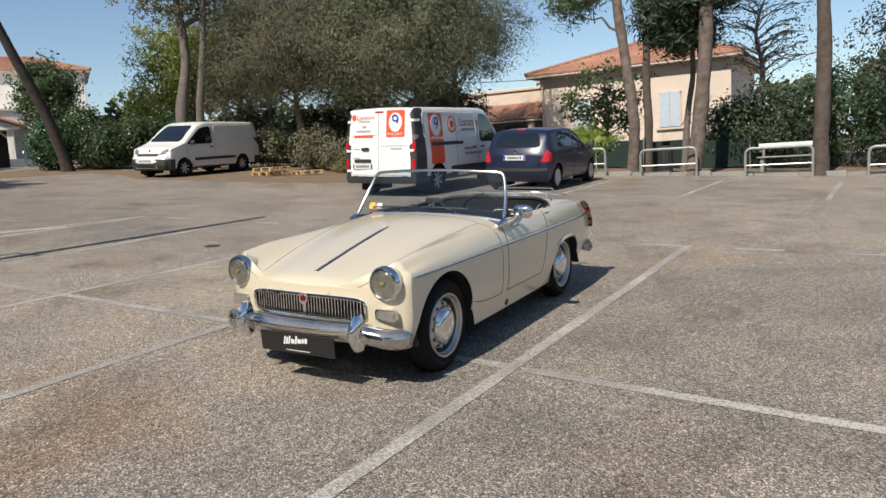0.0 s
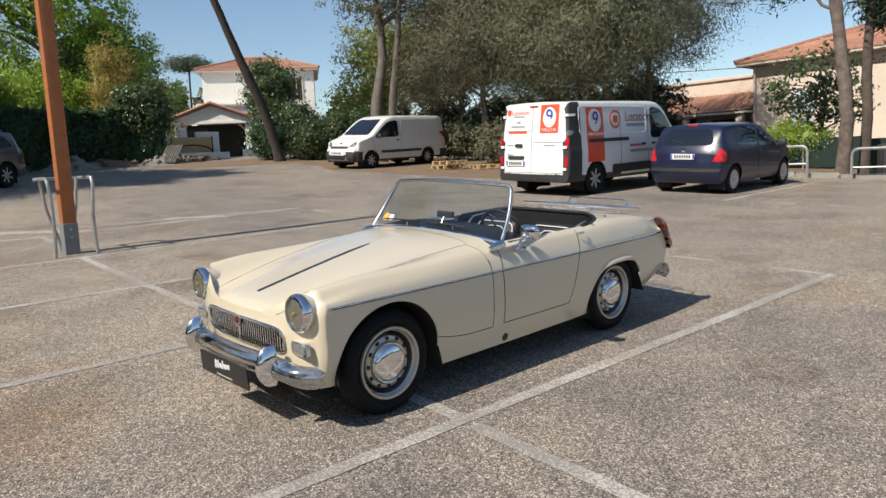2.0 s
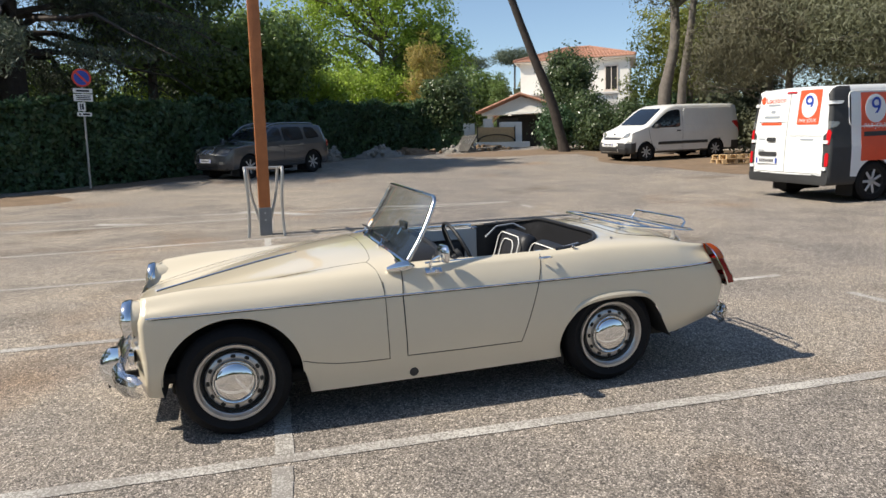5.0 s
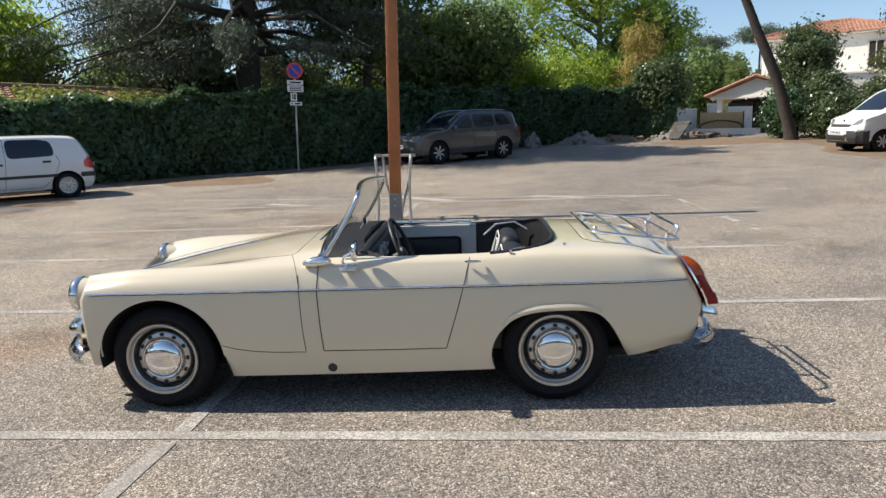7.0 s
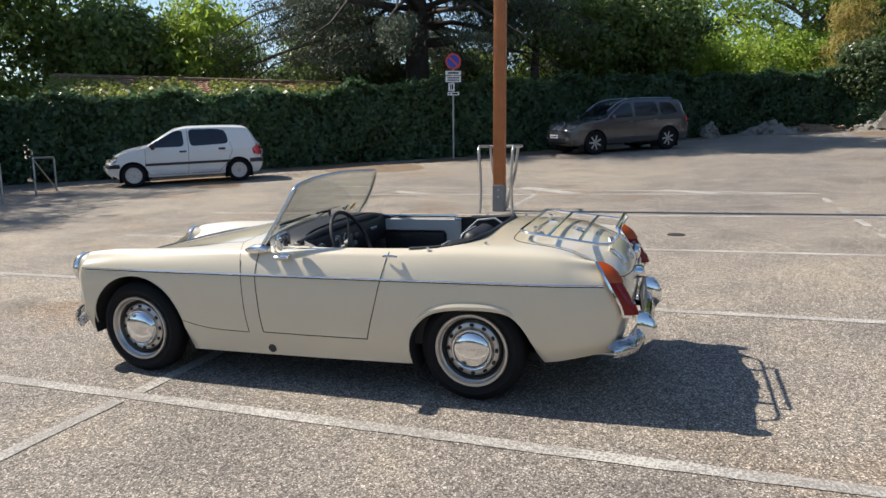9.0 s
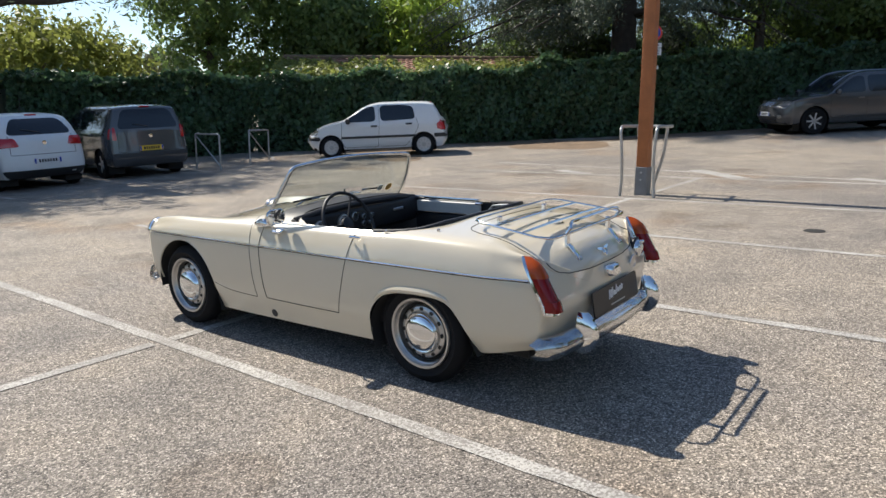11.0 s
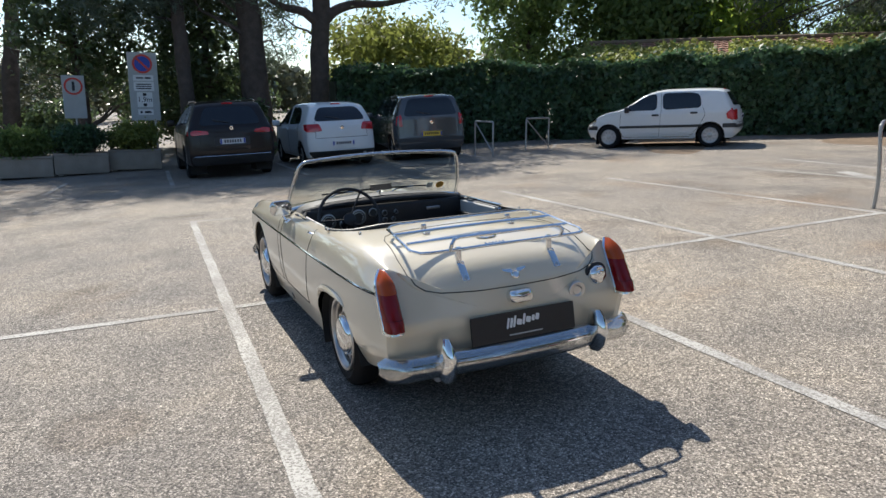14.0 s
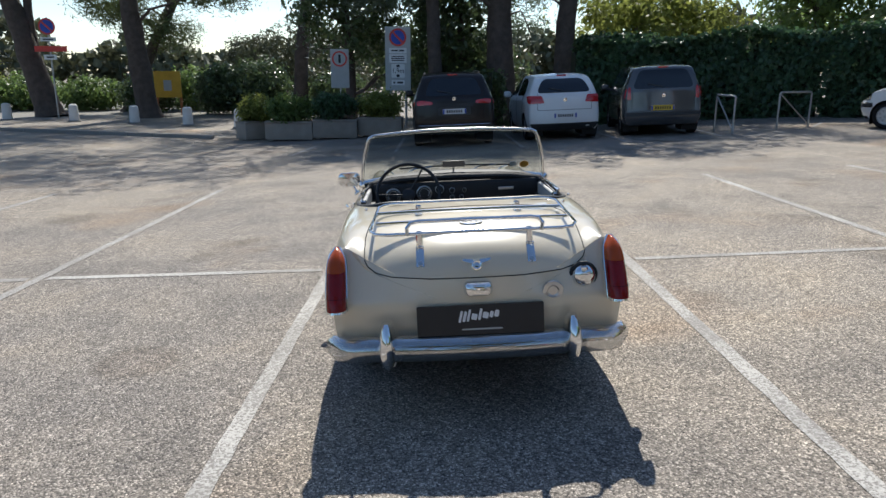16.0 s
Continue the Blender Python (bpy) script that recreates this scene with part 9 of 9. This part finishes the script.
def bench():
    root = thing("bench", upright(-15.75, 1.42, 0), "weathered white slatted bench on concrete legs", "bench")
    for k in range(3):
        part("seat_slat", nbox((-0.05 + 0.15 * k, 0, 0.43), (0.12, 1.55, 0.035), 0.008), "weathered", root)
    part("back_slat", nbox((-0.24, 0, 0.74), (0.04, 1.55, 0.12), 0.008), "sign_face", root)
    for y in (-0.65, 0.65):
        part("leg", nbox((0.02, y, 0.2), (0.46, 0.10, 0.46), 0.02), "concrete", root)
        part("back_post", nbox((-0.28, y, 0.42), (0.06, 0.06, 0.72), 0.01), "concrete", root)


def bin_():
    root = thing("litter_bin", upright(-15.2, -1.72), "dark slatted litter bin with a domed lid", "bin")
    part("liner", lathe([(0.0, 0.02), (0.17, 0.02), (0.18, 0.68), (0.16, 0.70)], None, 24), "under", root)
    for k in range(16):
        a = 2 * math.pi * k / 16
        part("slat", nbox((0.20 * math.cos(a), 0.20 * math.sin(a), 0.36), (0.016, 0.06, 0.66), 0.003, 1, Matrix.Rotation(a, 4, "Z")), "plastic", root)
    part("lid", lathe([(0.23, 0.70), (0.24, 0.73), (0.20, 0.77), (0, 0.79)], None, 24), "plastic", root)


def screen_fence():
    root = thing("screen_fence", upright(-17.2, 0), "green screen cloth on a low garden fence", "fence")
    for k in range(7):
        a, b = -9.0 + 1.55 * k, -9.0 + 1.55 * (k + 1)
        part("cloth", nbox((0, (a + b) / 2, 0.45 - 0.052 * (a + b) / 2), (0.02, b - a - 0.02, 0.82), 0.004), "green_mesh", root)
        part("fence_post", ntube([(0.03, a, -0.1 - 0.052 * a), (0.03, a, 0.95 - 0.052 * a)], 0.025, 8), "galv", root)


bench(), bin_(), screen_fence()


def pallet(x, y, yaw, z, label, tilt=0.0, wood="timber"):
    root = thing("pallet", upright(x, y, yaw, z) @ Matrix.Rotation(radians(tilt), 4, "Y"), label, "pallet", "pallets")
    for k in range(7):
        part("deck_board", nbox((0, -0.36 + 0.12 * k, 0.135), (1.2, 0.078, 0.022), 0.003), wood, root)
    for px in (-0.55, 0, 0.55):
        for py in (-0.34, 0, 0.34):
            part("block", nbox((px, py, 0.07), (0.10, 0.12, 0.10), 0.004), wood, root)
        part("runner", nbox((px, 0, 0.012), (0.10, 0.80, 0.022), 0.003), wood, root)


pallet(-13.0, -14.75, 70, 0.0, "pale wooden pallet lying by the undergrowth")
pallet(-13.75, -13.7, 58, 0.0, "wooden pallet partly covered by loose boards")
pallet(-13.05, -14.7, 74, 0.15, "pale wooden pallet stacked on another")
pallet(-9.1, -29.3, 40, 0.34, "grey pallet leaning on a heap of rubble", 42, "old_wood")
pallet(-10.5, -29.9, 52, 0.06, "grey pallet lying in the rubble", 8, "old_wood")


def heap(x, y, rx, ry, h, seed, label, mt="rubble"):
    """A heap of rubble: a rough mound with loose stones on it."""
    rnd = random.Random(seed)
    root = thing("rubble_heap", upright(x, y), label, "rubble")
    bm = bmesh.new()
    rings = []
    for j in range(9):
        s = j / 8
        ring = []
        for k in range(28):
            a = 2 * math.pi * k / 28
            f = 1 + 0.18 * math.sin(3 * a + seed) + rnd.uniform(-0.08, 0.08)
            ring.append(bm.verts.new((rx * (1 - s) * f * math.cos(a), ry * (1 - s) * f * math.sin(a), h * (1 - (1 - s) ** 1.6) + rnd.uniform(-0.04, 0.04) * (1 if 0 < j else 0) - (0.05 if j == 0 else 0))))
        rings.append(ring)
    for a, b in zip(rings, rings[1:]):
        for k in range(28):
            bm.faces.new((a[k], a[(k + 1) % 28], b[(k + 1) % 28], b[k]))
    part("mound", bm, mt, root)
    for k in range(26):
        a, r = rnd.uniform(0, 6.28), math.sqrt(rnd.random())
        s = rnd.uniform(0.05, 0.16)
        b2 = bmesh.new()
        bmesh.ops.create_icosphere(b2, subdivisions=1, radius=s)
        for v in b2.verts:
            v.co *= rnd.uniform(0.7, 1.2)
        b2.transform(Matrix.Translation((rx * r * math.cos(a), ry * r * math.sin(a), h * (1 - r**1.6) + s * 0.2)))
        part("stone", b2, mt, root, "", False)


heap(-4.6, -28.6, 1.1, 0.7, 0.45, 1, "heap of pale sandy rubble by the hedge")
heap(-6.4, -29.5, 1.5, 0.5, 0.28, 2, "low heap of earth and stones", "dirt")
heap(-8.9, -29.5, 1.0, 0.45, 0.34, 3, "heap of broken boards and rubble")
heap(-10.5, -30.1, 1.2, 0.5, 0.22, 5, "low heap of dark broken boards and earth", "dirt")
heap(-2.2, -26.9, 0.35, 0.3, 0.55, 4, "upright block of pale stone")
for k, (x, y) in enumerate(((-14.9, -9.6), (-14.4, -11.0), (-15.0, -12.6))):
    rng = np.random.default_rng(70 + k)
    pts, _, _, _ = crown_points([(0, 0, 0.35, 0.9, 1.0, 0.32)], 120, 30, 0.2, rng, 0.2)
    ob = thing("grass_tuft", upright(x, y), "tuft of dry yellowish grass", "grass", kind="stuff")
    link_mesh("blades", leaf_mesh("blades", pts[pts[:, 2] > 0.01], 0.30, 14, rng), "grass", ob, "", False)


# ---- buildings ----
def hip_roof(root, x0, x1, y0, y1, z, rise, over=0.45, mt="tile"):
    """A hipped tile roof: each course of tiles a stepped band, with round ridge tiles."""
    x0, x1, y0, y1 = x0 - over, x1 + over, y0 - over, y1 + over
    run = min(x1 - x0, y1 - y0) / 2
    n = 12
    part("roof_soffit", nbox(((x0 + x1) / 2, (y0 + y1) / 2, z - 0.06), (x1 - x0 - 0.06, y1 - y0 - 0.06, 0.10), 0.01), "eave", root)
    for k in range(n):
        a, b = run * k / n, run * (k + 1) / n
        bm = bmesh.new()
        za, zb = z + rise * k / n, z + rise * (k + 1) / n
        lo = [(x0 + a, y0 + a), (x1 - a, y0 + a), (x1 - a, y1 - a), (x0 + a, y1 - a)]
        hi = [(x0 + b, y0 + b), (x1 - b, y0 + b), (x1 - b, y1 - b), (x0 + b, y1 - b)]
        for e in range(4):
            p, q, r, s = lo[e], lo[(e + 1) % 4], hi[(e + 1) % 4], hi[e]
            L = math.hypot(q[0] - p[0], q[1] - p[1])
            m = max(4, int(L / 0.22) * 2)
            rows = []
            for (u0, u1, zz, lift) in ((p, q, za, 0.055), (s, r, zb, 0.012)):
                rows.append([bm.verts.new((u0[0] + (u1[0] - u0[0]) * t / m, u0[1] + (u1[1] - u0[1]) * t / m, zz + lift + 0.035 * (t % 2))) for t in range(m + 1)])
            base = [bm.verts.new((v.co.x, v.co.y, za - 0.01)) for v in rows[0]]
            for t in range(m):
                bm.faces.new((rows[0][t], rows[0][t + 1], rows[1][t + 1], rows[1][t]))
                bm.faces.new((base[t], base[t + 1], rows[0][t + 1], rows[0][t]))
        part("tile_course", bm, mt, root, "", False)
    cx = [(x0 + run, (y0 + y1) / 2), (x1 - run, (y0 + y1) / 2)] if x1 - x0 >= y1 - y0 else [((x0 + x1) / 2, y0 + run), ((x0 + x1) / 2, y1 - run)]
    top = [Vector((c[0], c[1], z + rise + 0.05)) for c in cx]
    part("ridge", ntube(top, 0.10, 8), mt, root)
    corners = [(x0, y0), (x1, y0), (x1, y1), (x0, y1)]
    for c in corners:
        t = min(top, key=lambda v: (v.x - c[0]) ** 2 + (v.y - c[1]) ** 2)
        part("ridge", ntube([(c[0], c[1], z + 0.08), t], 0.09, 8), mt, root)


def window_unit(root, x, y, z, w, h, nx, ny, shutters=True, glass_mt="dark_glass"):
    """A recessed window with its frame, sill and shutters, facing (nx, ny)."""
    m = facing((x, y, z), (-ny, nx, 0), (0, 0, 1))
    pane = part("window", plate(rounded(w, h, 0.01), 0.02, m), glass_mt, root)
    for a, b, c, d in ((0, h / 2, w + 0.12, 0.07), (0, -h / 2, w + 0.12, 0.07), (w / 2, 0, 0.07, h), (-w / 2, 0, 0.07, h), (0, 0, 0.05, h)):
        part("window_frame", plate([(a - c / 2, b - d / 2), (a + c / 2, b - d / 2), (a + c / 2, b + d / 2), (a - c / 2, b + d / 2)], 0.05, m), "eave", pane)
    part("window_sill", plate([(-w / 2 - 0.15, -h / 2 - 0.12), (w / 2 + 0.15, -h / 2 - 0.12), (w / 2 + 0.15, -h / 2 - 0.04), (-w / 2 - 0.15, -h / 2 - 0.04)], 0.10, m), "eave", pane)
    if shutters:
        for s in (-1, 1):
            sh = part("shutter", plate([(s * (w / 4) - w / 4 + 0.01, -h / 2), (s * (w / 4) + w / 4 - 0.01, -h / 2), (s * (w / 4) + w / 4 - 0.01, h / 2), (s * (w / 4) - w / 4 + 0.01, h / 2)], 0.085, m), "shutter", pane)


def peach_house():
    root = thing("house", upright(0, 0, 0, -ground_z(0, 0)), "peach-rendered villa with a hipped terracotta roof", "house")
    x0, x1, y0, y1, zt = -35.0, -26.0, -9.6, -1.3, 4.75
    part("wall", nbox(((x0 + x1) / 2, (y0 + y1) / 2, zt / 2 + 0.2), (x1 - x0, y1 - y0, zt - 0.4), 0.02), "peach_wall", root)
    part("string_course", nbox(((x0 + x1) / 2, (y0 + y1) / 2, 4.25), (x1 - x0 + 0.08, y1 - y0 + 0.08, 0.10), 0.02), "eave", root)
    hip_roof(root, x0, x1, y0, y1, zt + 0.02, 1.55, 0.55)
    window_unit(root, -25.98, -3.75, 2.75, 0.85, 1.45, 1, 0)
    window_unit(root, -25.98, -7.6, 2.75, 0.85, 1.45, 1, 0)
    part("basement_vent", nbox((-25.98, -3.3, 0.75), (0.06, 0.7, 0.4), 0.01), "dark_void", root)
    part("gutter_pipe", ntube([(-25.9, -9.5, 4.7), (-25.9, -9.5, 0.4)], 0.05, 8), "eave", root)
    # lower wing with its tiled porch
    part("wing_wall", nbox((-31.0, -12.2, 2.3), (7.0, 5.2, 4.2), 0.02), "peach_wall", root)
    part("wing_cornice", nbox((-31.0, -12.2, 4.42), (7.2, 5.4, 0.16), 0.03), "eave", root)
    bm = bmesh.new()
    for k in range(7):
        rows = []
        for xx, zz in ((-27.6 + 0.28 * k, 3.75 - 0.13 * k), (-27.3 + 0.28 * k, 3.62 - 0.13 * k)):
            rows.append([bm.verts.new((xx, -14.9 + 0.11 * t, zz + 0.04 * (t % 2) + 0.03)) for t in range(49)])
        for t in range(48):
            bm.faces.new((rows[0][t], rows[0][t + 1], rows[1][t + 1], rows[1][t]))
    part("porch_tiles", bm, "tile", root, "", False)
    part("porch_board", nbox((-26.6, -12.25, 2.80), (2.0, 5.3, 0.08), 0.01), "eave", root)
    for y in (-14.7, -12.6, -10.1):
        part("porch_pillar", nbox((-25.9, y, 1.6), (0.28, 0.28, 2.4), 0.02), "peach_wall", root)
    part("porch_window", nbox((-27.46, -11.4, 2.1), (0.06, 1.5, 1.0), 0.01), "dark_void", root)
    part("porch_window", nbox((-27.46, -13.6, 2.0), (0.06, 1.4, 1.6), 0.01), "dark_void", root)


def turned(obs, px, py, deg, dx=0.0, dy=0.0):
    """Parts of a building swung round a point of the plan."""
    for ob in obs:
        ob.matrix_local = Matrix.Translation((px + dx, py + dy, 0)) @ Matrix.Rotation(radians(deg), 4, "Z") @ Matrix.Translation((-px, -py, 0))


def white_house():
    root = thing("house", Matrix.Translation((2.0, 4.0, 1.27)) @ Matrix.Scale(1.335, 4) @ Matrix.Translation((-2.0, -4.0, -1.27)), "white rendered villa with terracotta roof and gabled carport", "house")
    g = 2.0
    part("lower_wall", nbox((-18.2, -40.2, g + 1.5), (6.4, 7.6, 3.4), 0.02), "white_wall", root)
    part("parapet", nbox((-18.2, -40.2, g + 3.26), (6.6, 7.8, 0.14), 0.02), "white_wall", root)
    part("upper_wall", nbox((-21.1, -42.6, g + 3.0), (7.4, 5.6, 6.2), 0.02), "white_wall", root)
    hip_roof(root, -24.8, -17.4, -45.4, -39.8, g + 6.12, 1.15, 0.4)
    window_unit(root, -23.6, -39.78, g + 4.75, 0.8, 1.6, 0, 1, False, "dark_void")
    window_unit(root, -24.82, -42.2, g + 4.75, 0.8, 1.6, -1, 0, False, "dark_void")
    upper = [c for c in root.children if c.name.split(".")[0] not in ("lower_wall", "parapet")]
    turned(upper, -22.3, -42.6, -32, -0.9, 0.3)
    turned([c for c in root.children if c not in upper], -15.2, -38.0, -20)
    done = set(root.children)
    # carport
    zx, yf = g + 2.15, -34.0
    for x in (-12.5, -16.3):
        part("carport_pillar", nbox((x, yf - 0.2, g + 1.0), (0.30, 0.30, 2.2), 0.02), "white_wall", root)
        s = 1 if x > -14 else -1
        part("timber_brace", ntube([(x - 0.15 * s, yf - 0.1, g + 1.65), (x - 0.65 * s, yf - 0.1, g + 2.1)], 0.06, 6), "timber", root)
    part("gable_wall", plate([(-16.7, zx), (-12.1, zx), (-14.4, zx + 0.85)], 0.18, Matrix.Translation((0, yf + 0.09, 0)) @ Matrix.Rotation(radians(90), 4, "X")), "white_wall", root)
    part("lintel", nbox((-14.4, yf, zx - 0.07), (4.7, 0.26, 0.16), 0.01), "white_wall", root)
    for s in (1, -1):
        bm = bmesh.new()
        for k in range(8):
            rows = []
            for f in (k / 8, (k + 1) / 8 + 0.02):
                rows.append([bm.verts.new((-14.4 + s * 2.6 * f, yf + 0.35 - 0.11 * t, zx + 0.96 - 0.96 * f + 0.035 * (t % 2) + 0.03 * (1 - (f * 8 - k)))) for t in range(45)])
            for t in range(44):
                bm.faces.new((rows[0][t], rows[0][t + 1], rows[1][t + 1], rows[1][t]))
        part("carport_tiles", bm, "tile", root, "", False)
        part("barge_tiles", ntube([(-14.4, yf + 0.36, zx + 1.0), (-14.4 + s * 2.6, yf + 0.36, zx + 0.03)], 0.07, 8), "tile", root)
    # near-black sheet added as the shade deep inside the carport
    part("carport_dark", nbox((-14.4, -35.66, g + 1.0), (3.4, 0.08, 2.1), 0.01), "dark_void", root)
    part("garage_door", nbox((-13.2, -35.60, g + 0.95), (1.3, 0.06, 1.9), 0.01), "plastic", root)
    turned([c for c in root.children if c not in done], -14.4, -34.6, -34)


def garden_wall():
    root = tagged(new("garden_wall"), "low white rendered garden wall with a gate gap", "wall", kind="structure")
    for x0, x1, y, h in ((-12.6, -16.4, -38.4, 0.50), (-17.2, -19.2, -38.0, 0.55)):
        x = (x0 + x1) / 2
        part("wall_panel", nbox((x, y, ground_z(x, y) + h / 2 - 0.15), (abs(x1 - x0), 0.24, h + 0.2), 0.02), "white_wall", root)
    for x, w, h in ((-12.2, 1.7, 1.75), (-14.0, 0.55, 2.0), (-15.6, 1.5, 1.75)):
        part("gate_pier", nbox((x, -39.6, ground_z(x, -39.6) + h / 2 - 0.1), (w, 0.28, h + 0.2), 0.03), "white_wall", root)
    g = ground_z(-14.4, -39.0)
    part("gate_sheet", nbox((-14.4, -39.16, g + 0.75), (2.6, 0.03, 1.35), 0.005), "timber", root, "weathered brown sheet filling the gate")
    part("gate_rail", ntube([(-14.4 + 1.3 * c, -39.10, g + 0.50 + 0.45 * math.sqrt(1 - c * c)) for c in [-1 + k / 8 for k in range(17)]], 0.035, 6), "under", root, "arched dark iron rail")
    for x in (-13.1, -15.7):
        part("gate_stile", ntube([(x, -39.1, g - 0.1), (x, -39.1, g + 1.5)], 0.03, 6), "under", root)


def far_house():
    root = thing("house", Matrix.Translation((2.0, 4.0, 1.27)) @ Matrix.Scale(1.45, 4) @ Matrix.Translation((-2.0, -4.0, -1.27)), "distant low villa with a terracotta roof", "house")
    part("wall", nbox((-20.5, -60.0, 4.2), (7.0, 6.0, 4.2), 0.02), "white_wall", root)
    hip_roof(root, -24.0, -17.0, -63.0, -57.0, 6.2, 1.2, 0.4)


def outbuilding():
    root = thing("outbuilding", upright(0, 0, 0, -ground_z(0, 0)), "low outbuilding with an ivy-covered tile roof", "shed")
    a, b = Vector((16.6, -12.2, 0)), Vector((9.4, -18.4, 0))
    d = (b - a).normalized()
    n = Vector((-d.y, d.x, 0))
    L = (b - a).length
    m = Matrix(((d.x, n.x, 0, a.x), (d.y, n.y, 0, a.y), (0, 0, 1, 0), (0, 0, 0, 1)))
    part("wall", nbox((L / 2, 2.2, 1.6), (L, 3.8, 2.6), 0.02, 1, None), "white_wall", root).matrix_local = m
    bm = bmesh.new()
    for k in range(10):
        rows = []
        for f in (k / 10, (k + 1) / 10 + 0.02):
            rows.append([bm.verts.new((0.11 * t, 0.1 + 2.3 * f, 2.70 + 0.85 * f + 0.035 * (t % 2) + 0.03 * (1 - (f * 10 - k)))) for t in range(int(L / 0.11))])
        for t in range(len(rows[0]) - 1):
            bm.faces.new((rows[0][t], rows[0][t + 1], rows[1][t + 1], rows[1][t]))
    part("roof_tiles", bm, "tile", root, "", False).matrix_local = m
    part("ridge", ntube([(0, 2.42, 3.60), (L, 2.42, 3.60)], 0.09, 8), "dirt", root).matrix_local = m
    part("back_slope", nbox((L / 2, 3.4, 3.1), (L, 2.2, 0.10), 0.01, 1, Matrix.Rotation(radians(-20), 4, "X")), "tile", root).matrix_local = m
    rng = np.random.default_rng(77)
    k = 15000
    u, v = rng.uniform(0, 1, k), rng.uniform(0, 0.86, k) ** 1.3
    keep = (np.sin(u * 23) + np.sin(u * 57 + v * 5) * 0.6 + 1.75 - v * 1.5) > 0
    q = np.stack([u * L, -0.5 + 2.9 * v, 2.62 + 0.85 * v + 0.10 + rng.exponential(0.045, k)], 1)[keep]
    link_mesh("ivy", leaf_mesh("ivy", q, 0.13, 1.3, rng, 0.3, 0.0, np.tile(np.array([0.0, -0.3, 1.0]), (len(q), 1))), "leaf_ivy", root, "sunlit yellow-green ivy on the roof", False).matrix_local = m


def overhead_cable():
    root = tagged(new("overhead_cable"), "thin dark overhead cable slung to the villa", "cable")
    part("cable", ntube([(-25.9 + 0.4 * k, -9.0 - 2.0 * k, 4.6 + 0.06 * k + 0.012 * k * k) for k in range(12)], 0.014, 5), "under", root)


def far_hill():
    """Distant hills behind the woods, their blue haze put into the surface colour."""
    bm = bmesh.new()
    rows = []
    for k in range(61):
        a = radians(140 + 100 * k / 60)
        h = 26 + 10 * math.sin(k * 0.21) + 5 * math.sin(k * 0.6 + 1)
        rows.append([bm.verts.new((r * math.cos(a), r * math.sin(a), z)) for r, z in ((640, 0), (700, h * 0.7), (760, h))])
    for a, b in zip(rows, rows[1:]):
        for i in range(2):
            bm.faces.new((a[i], a[i + 1], b[i + 1], b[i]))
    tagged(link_mesh("distant_hills", bm, "shutter"), "hazy blue distant hills", "hills", kind="structure")


peach_house(), white_house(), garden_wall(), far_house(), outbuilding(), overhead_cable(), far_hill()
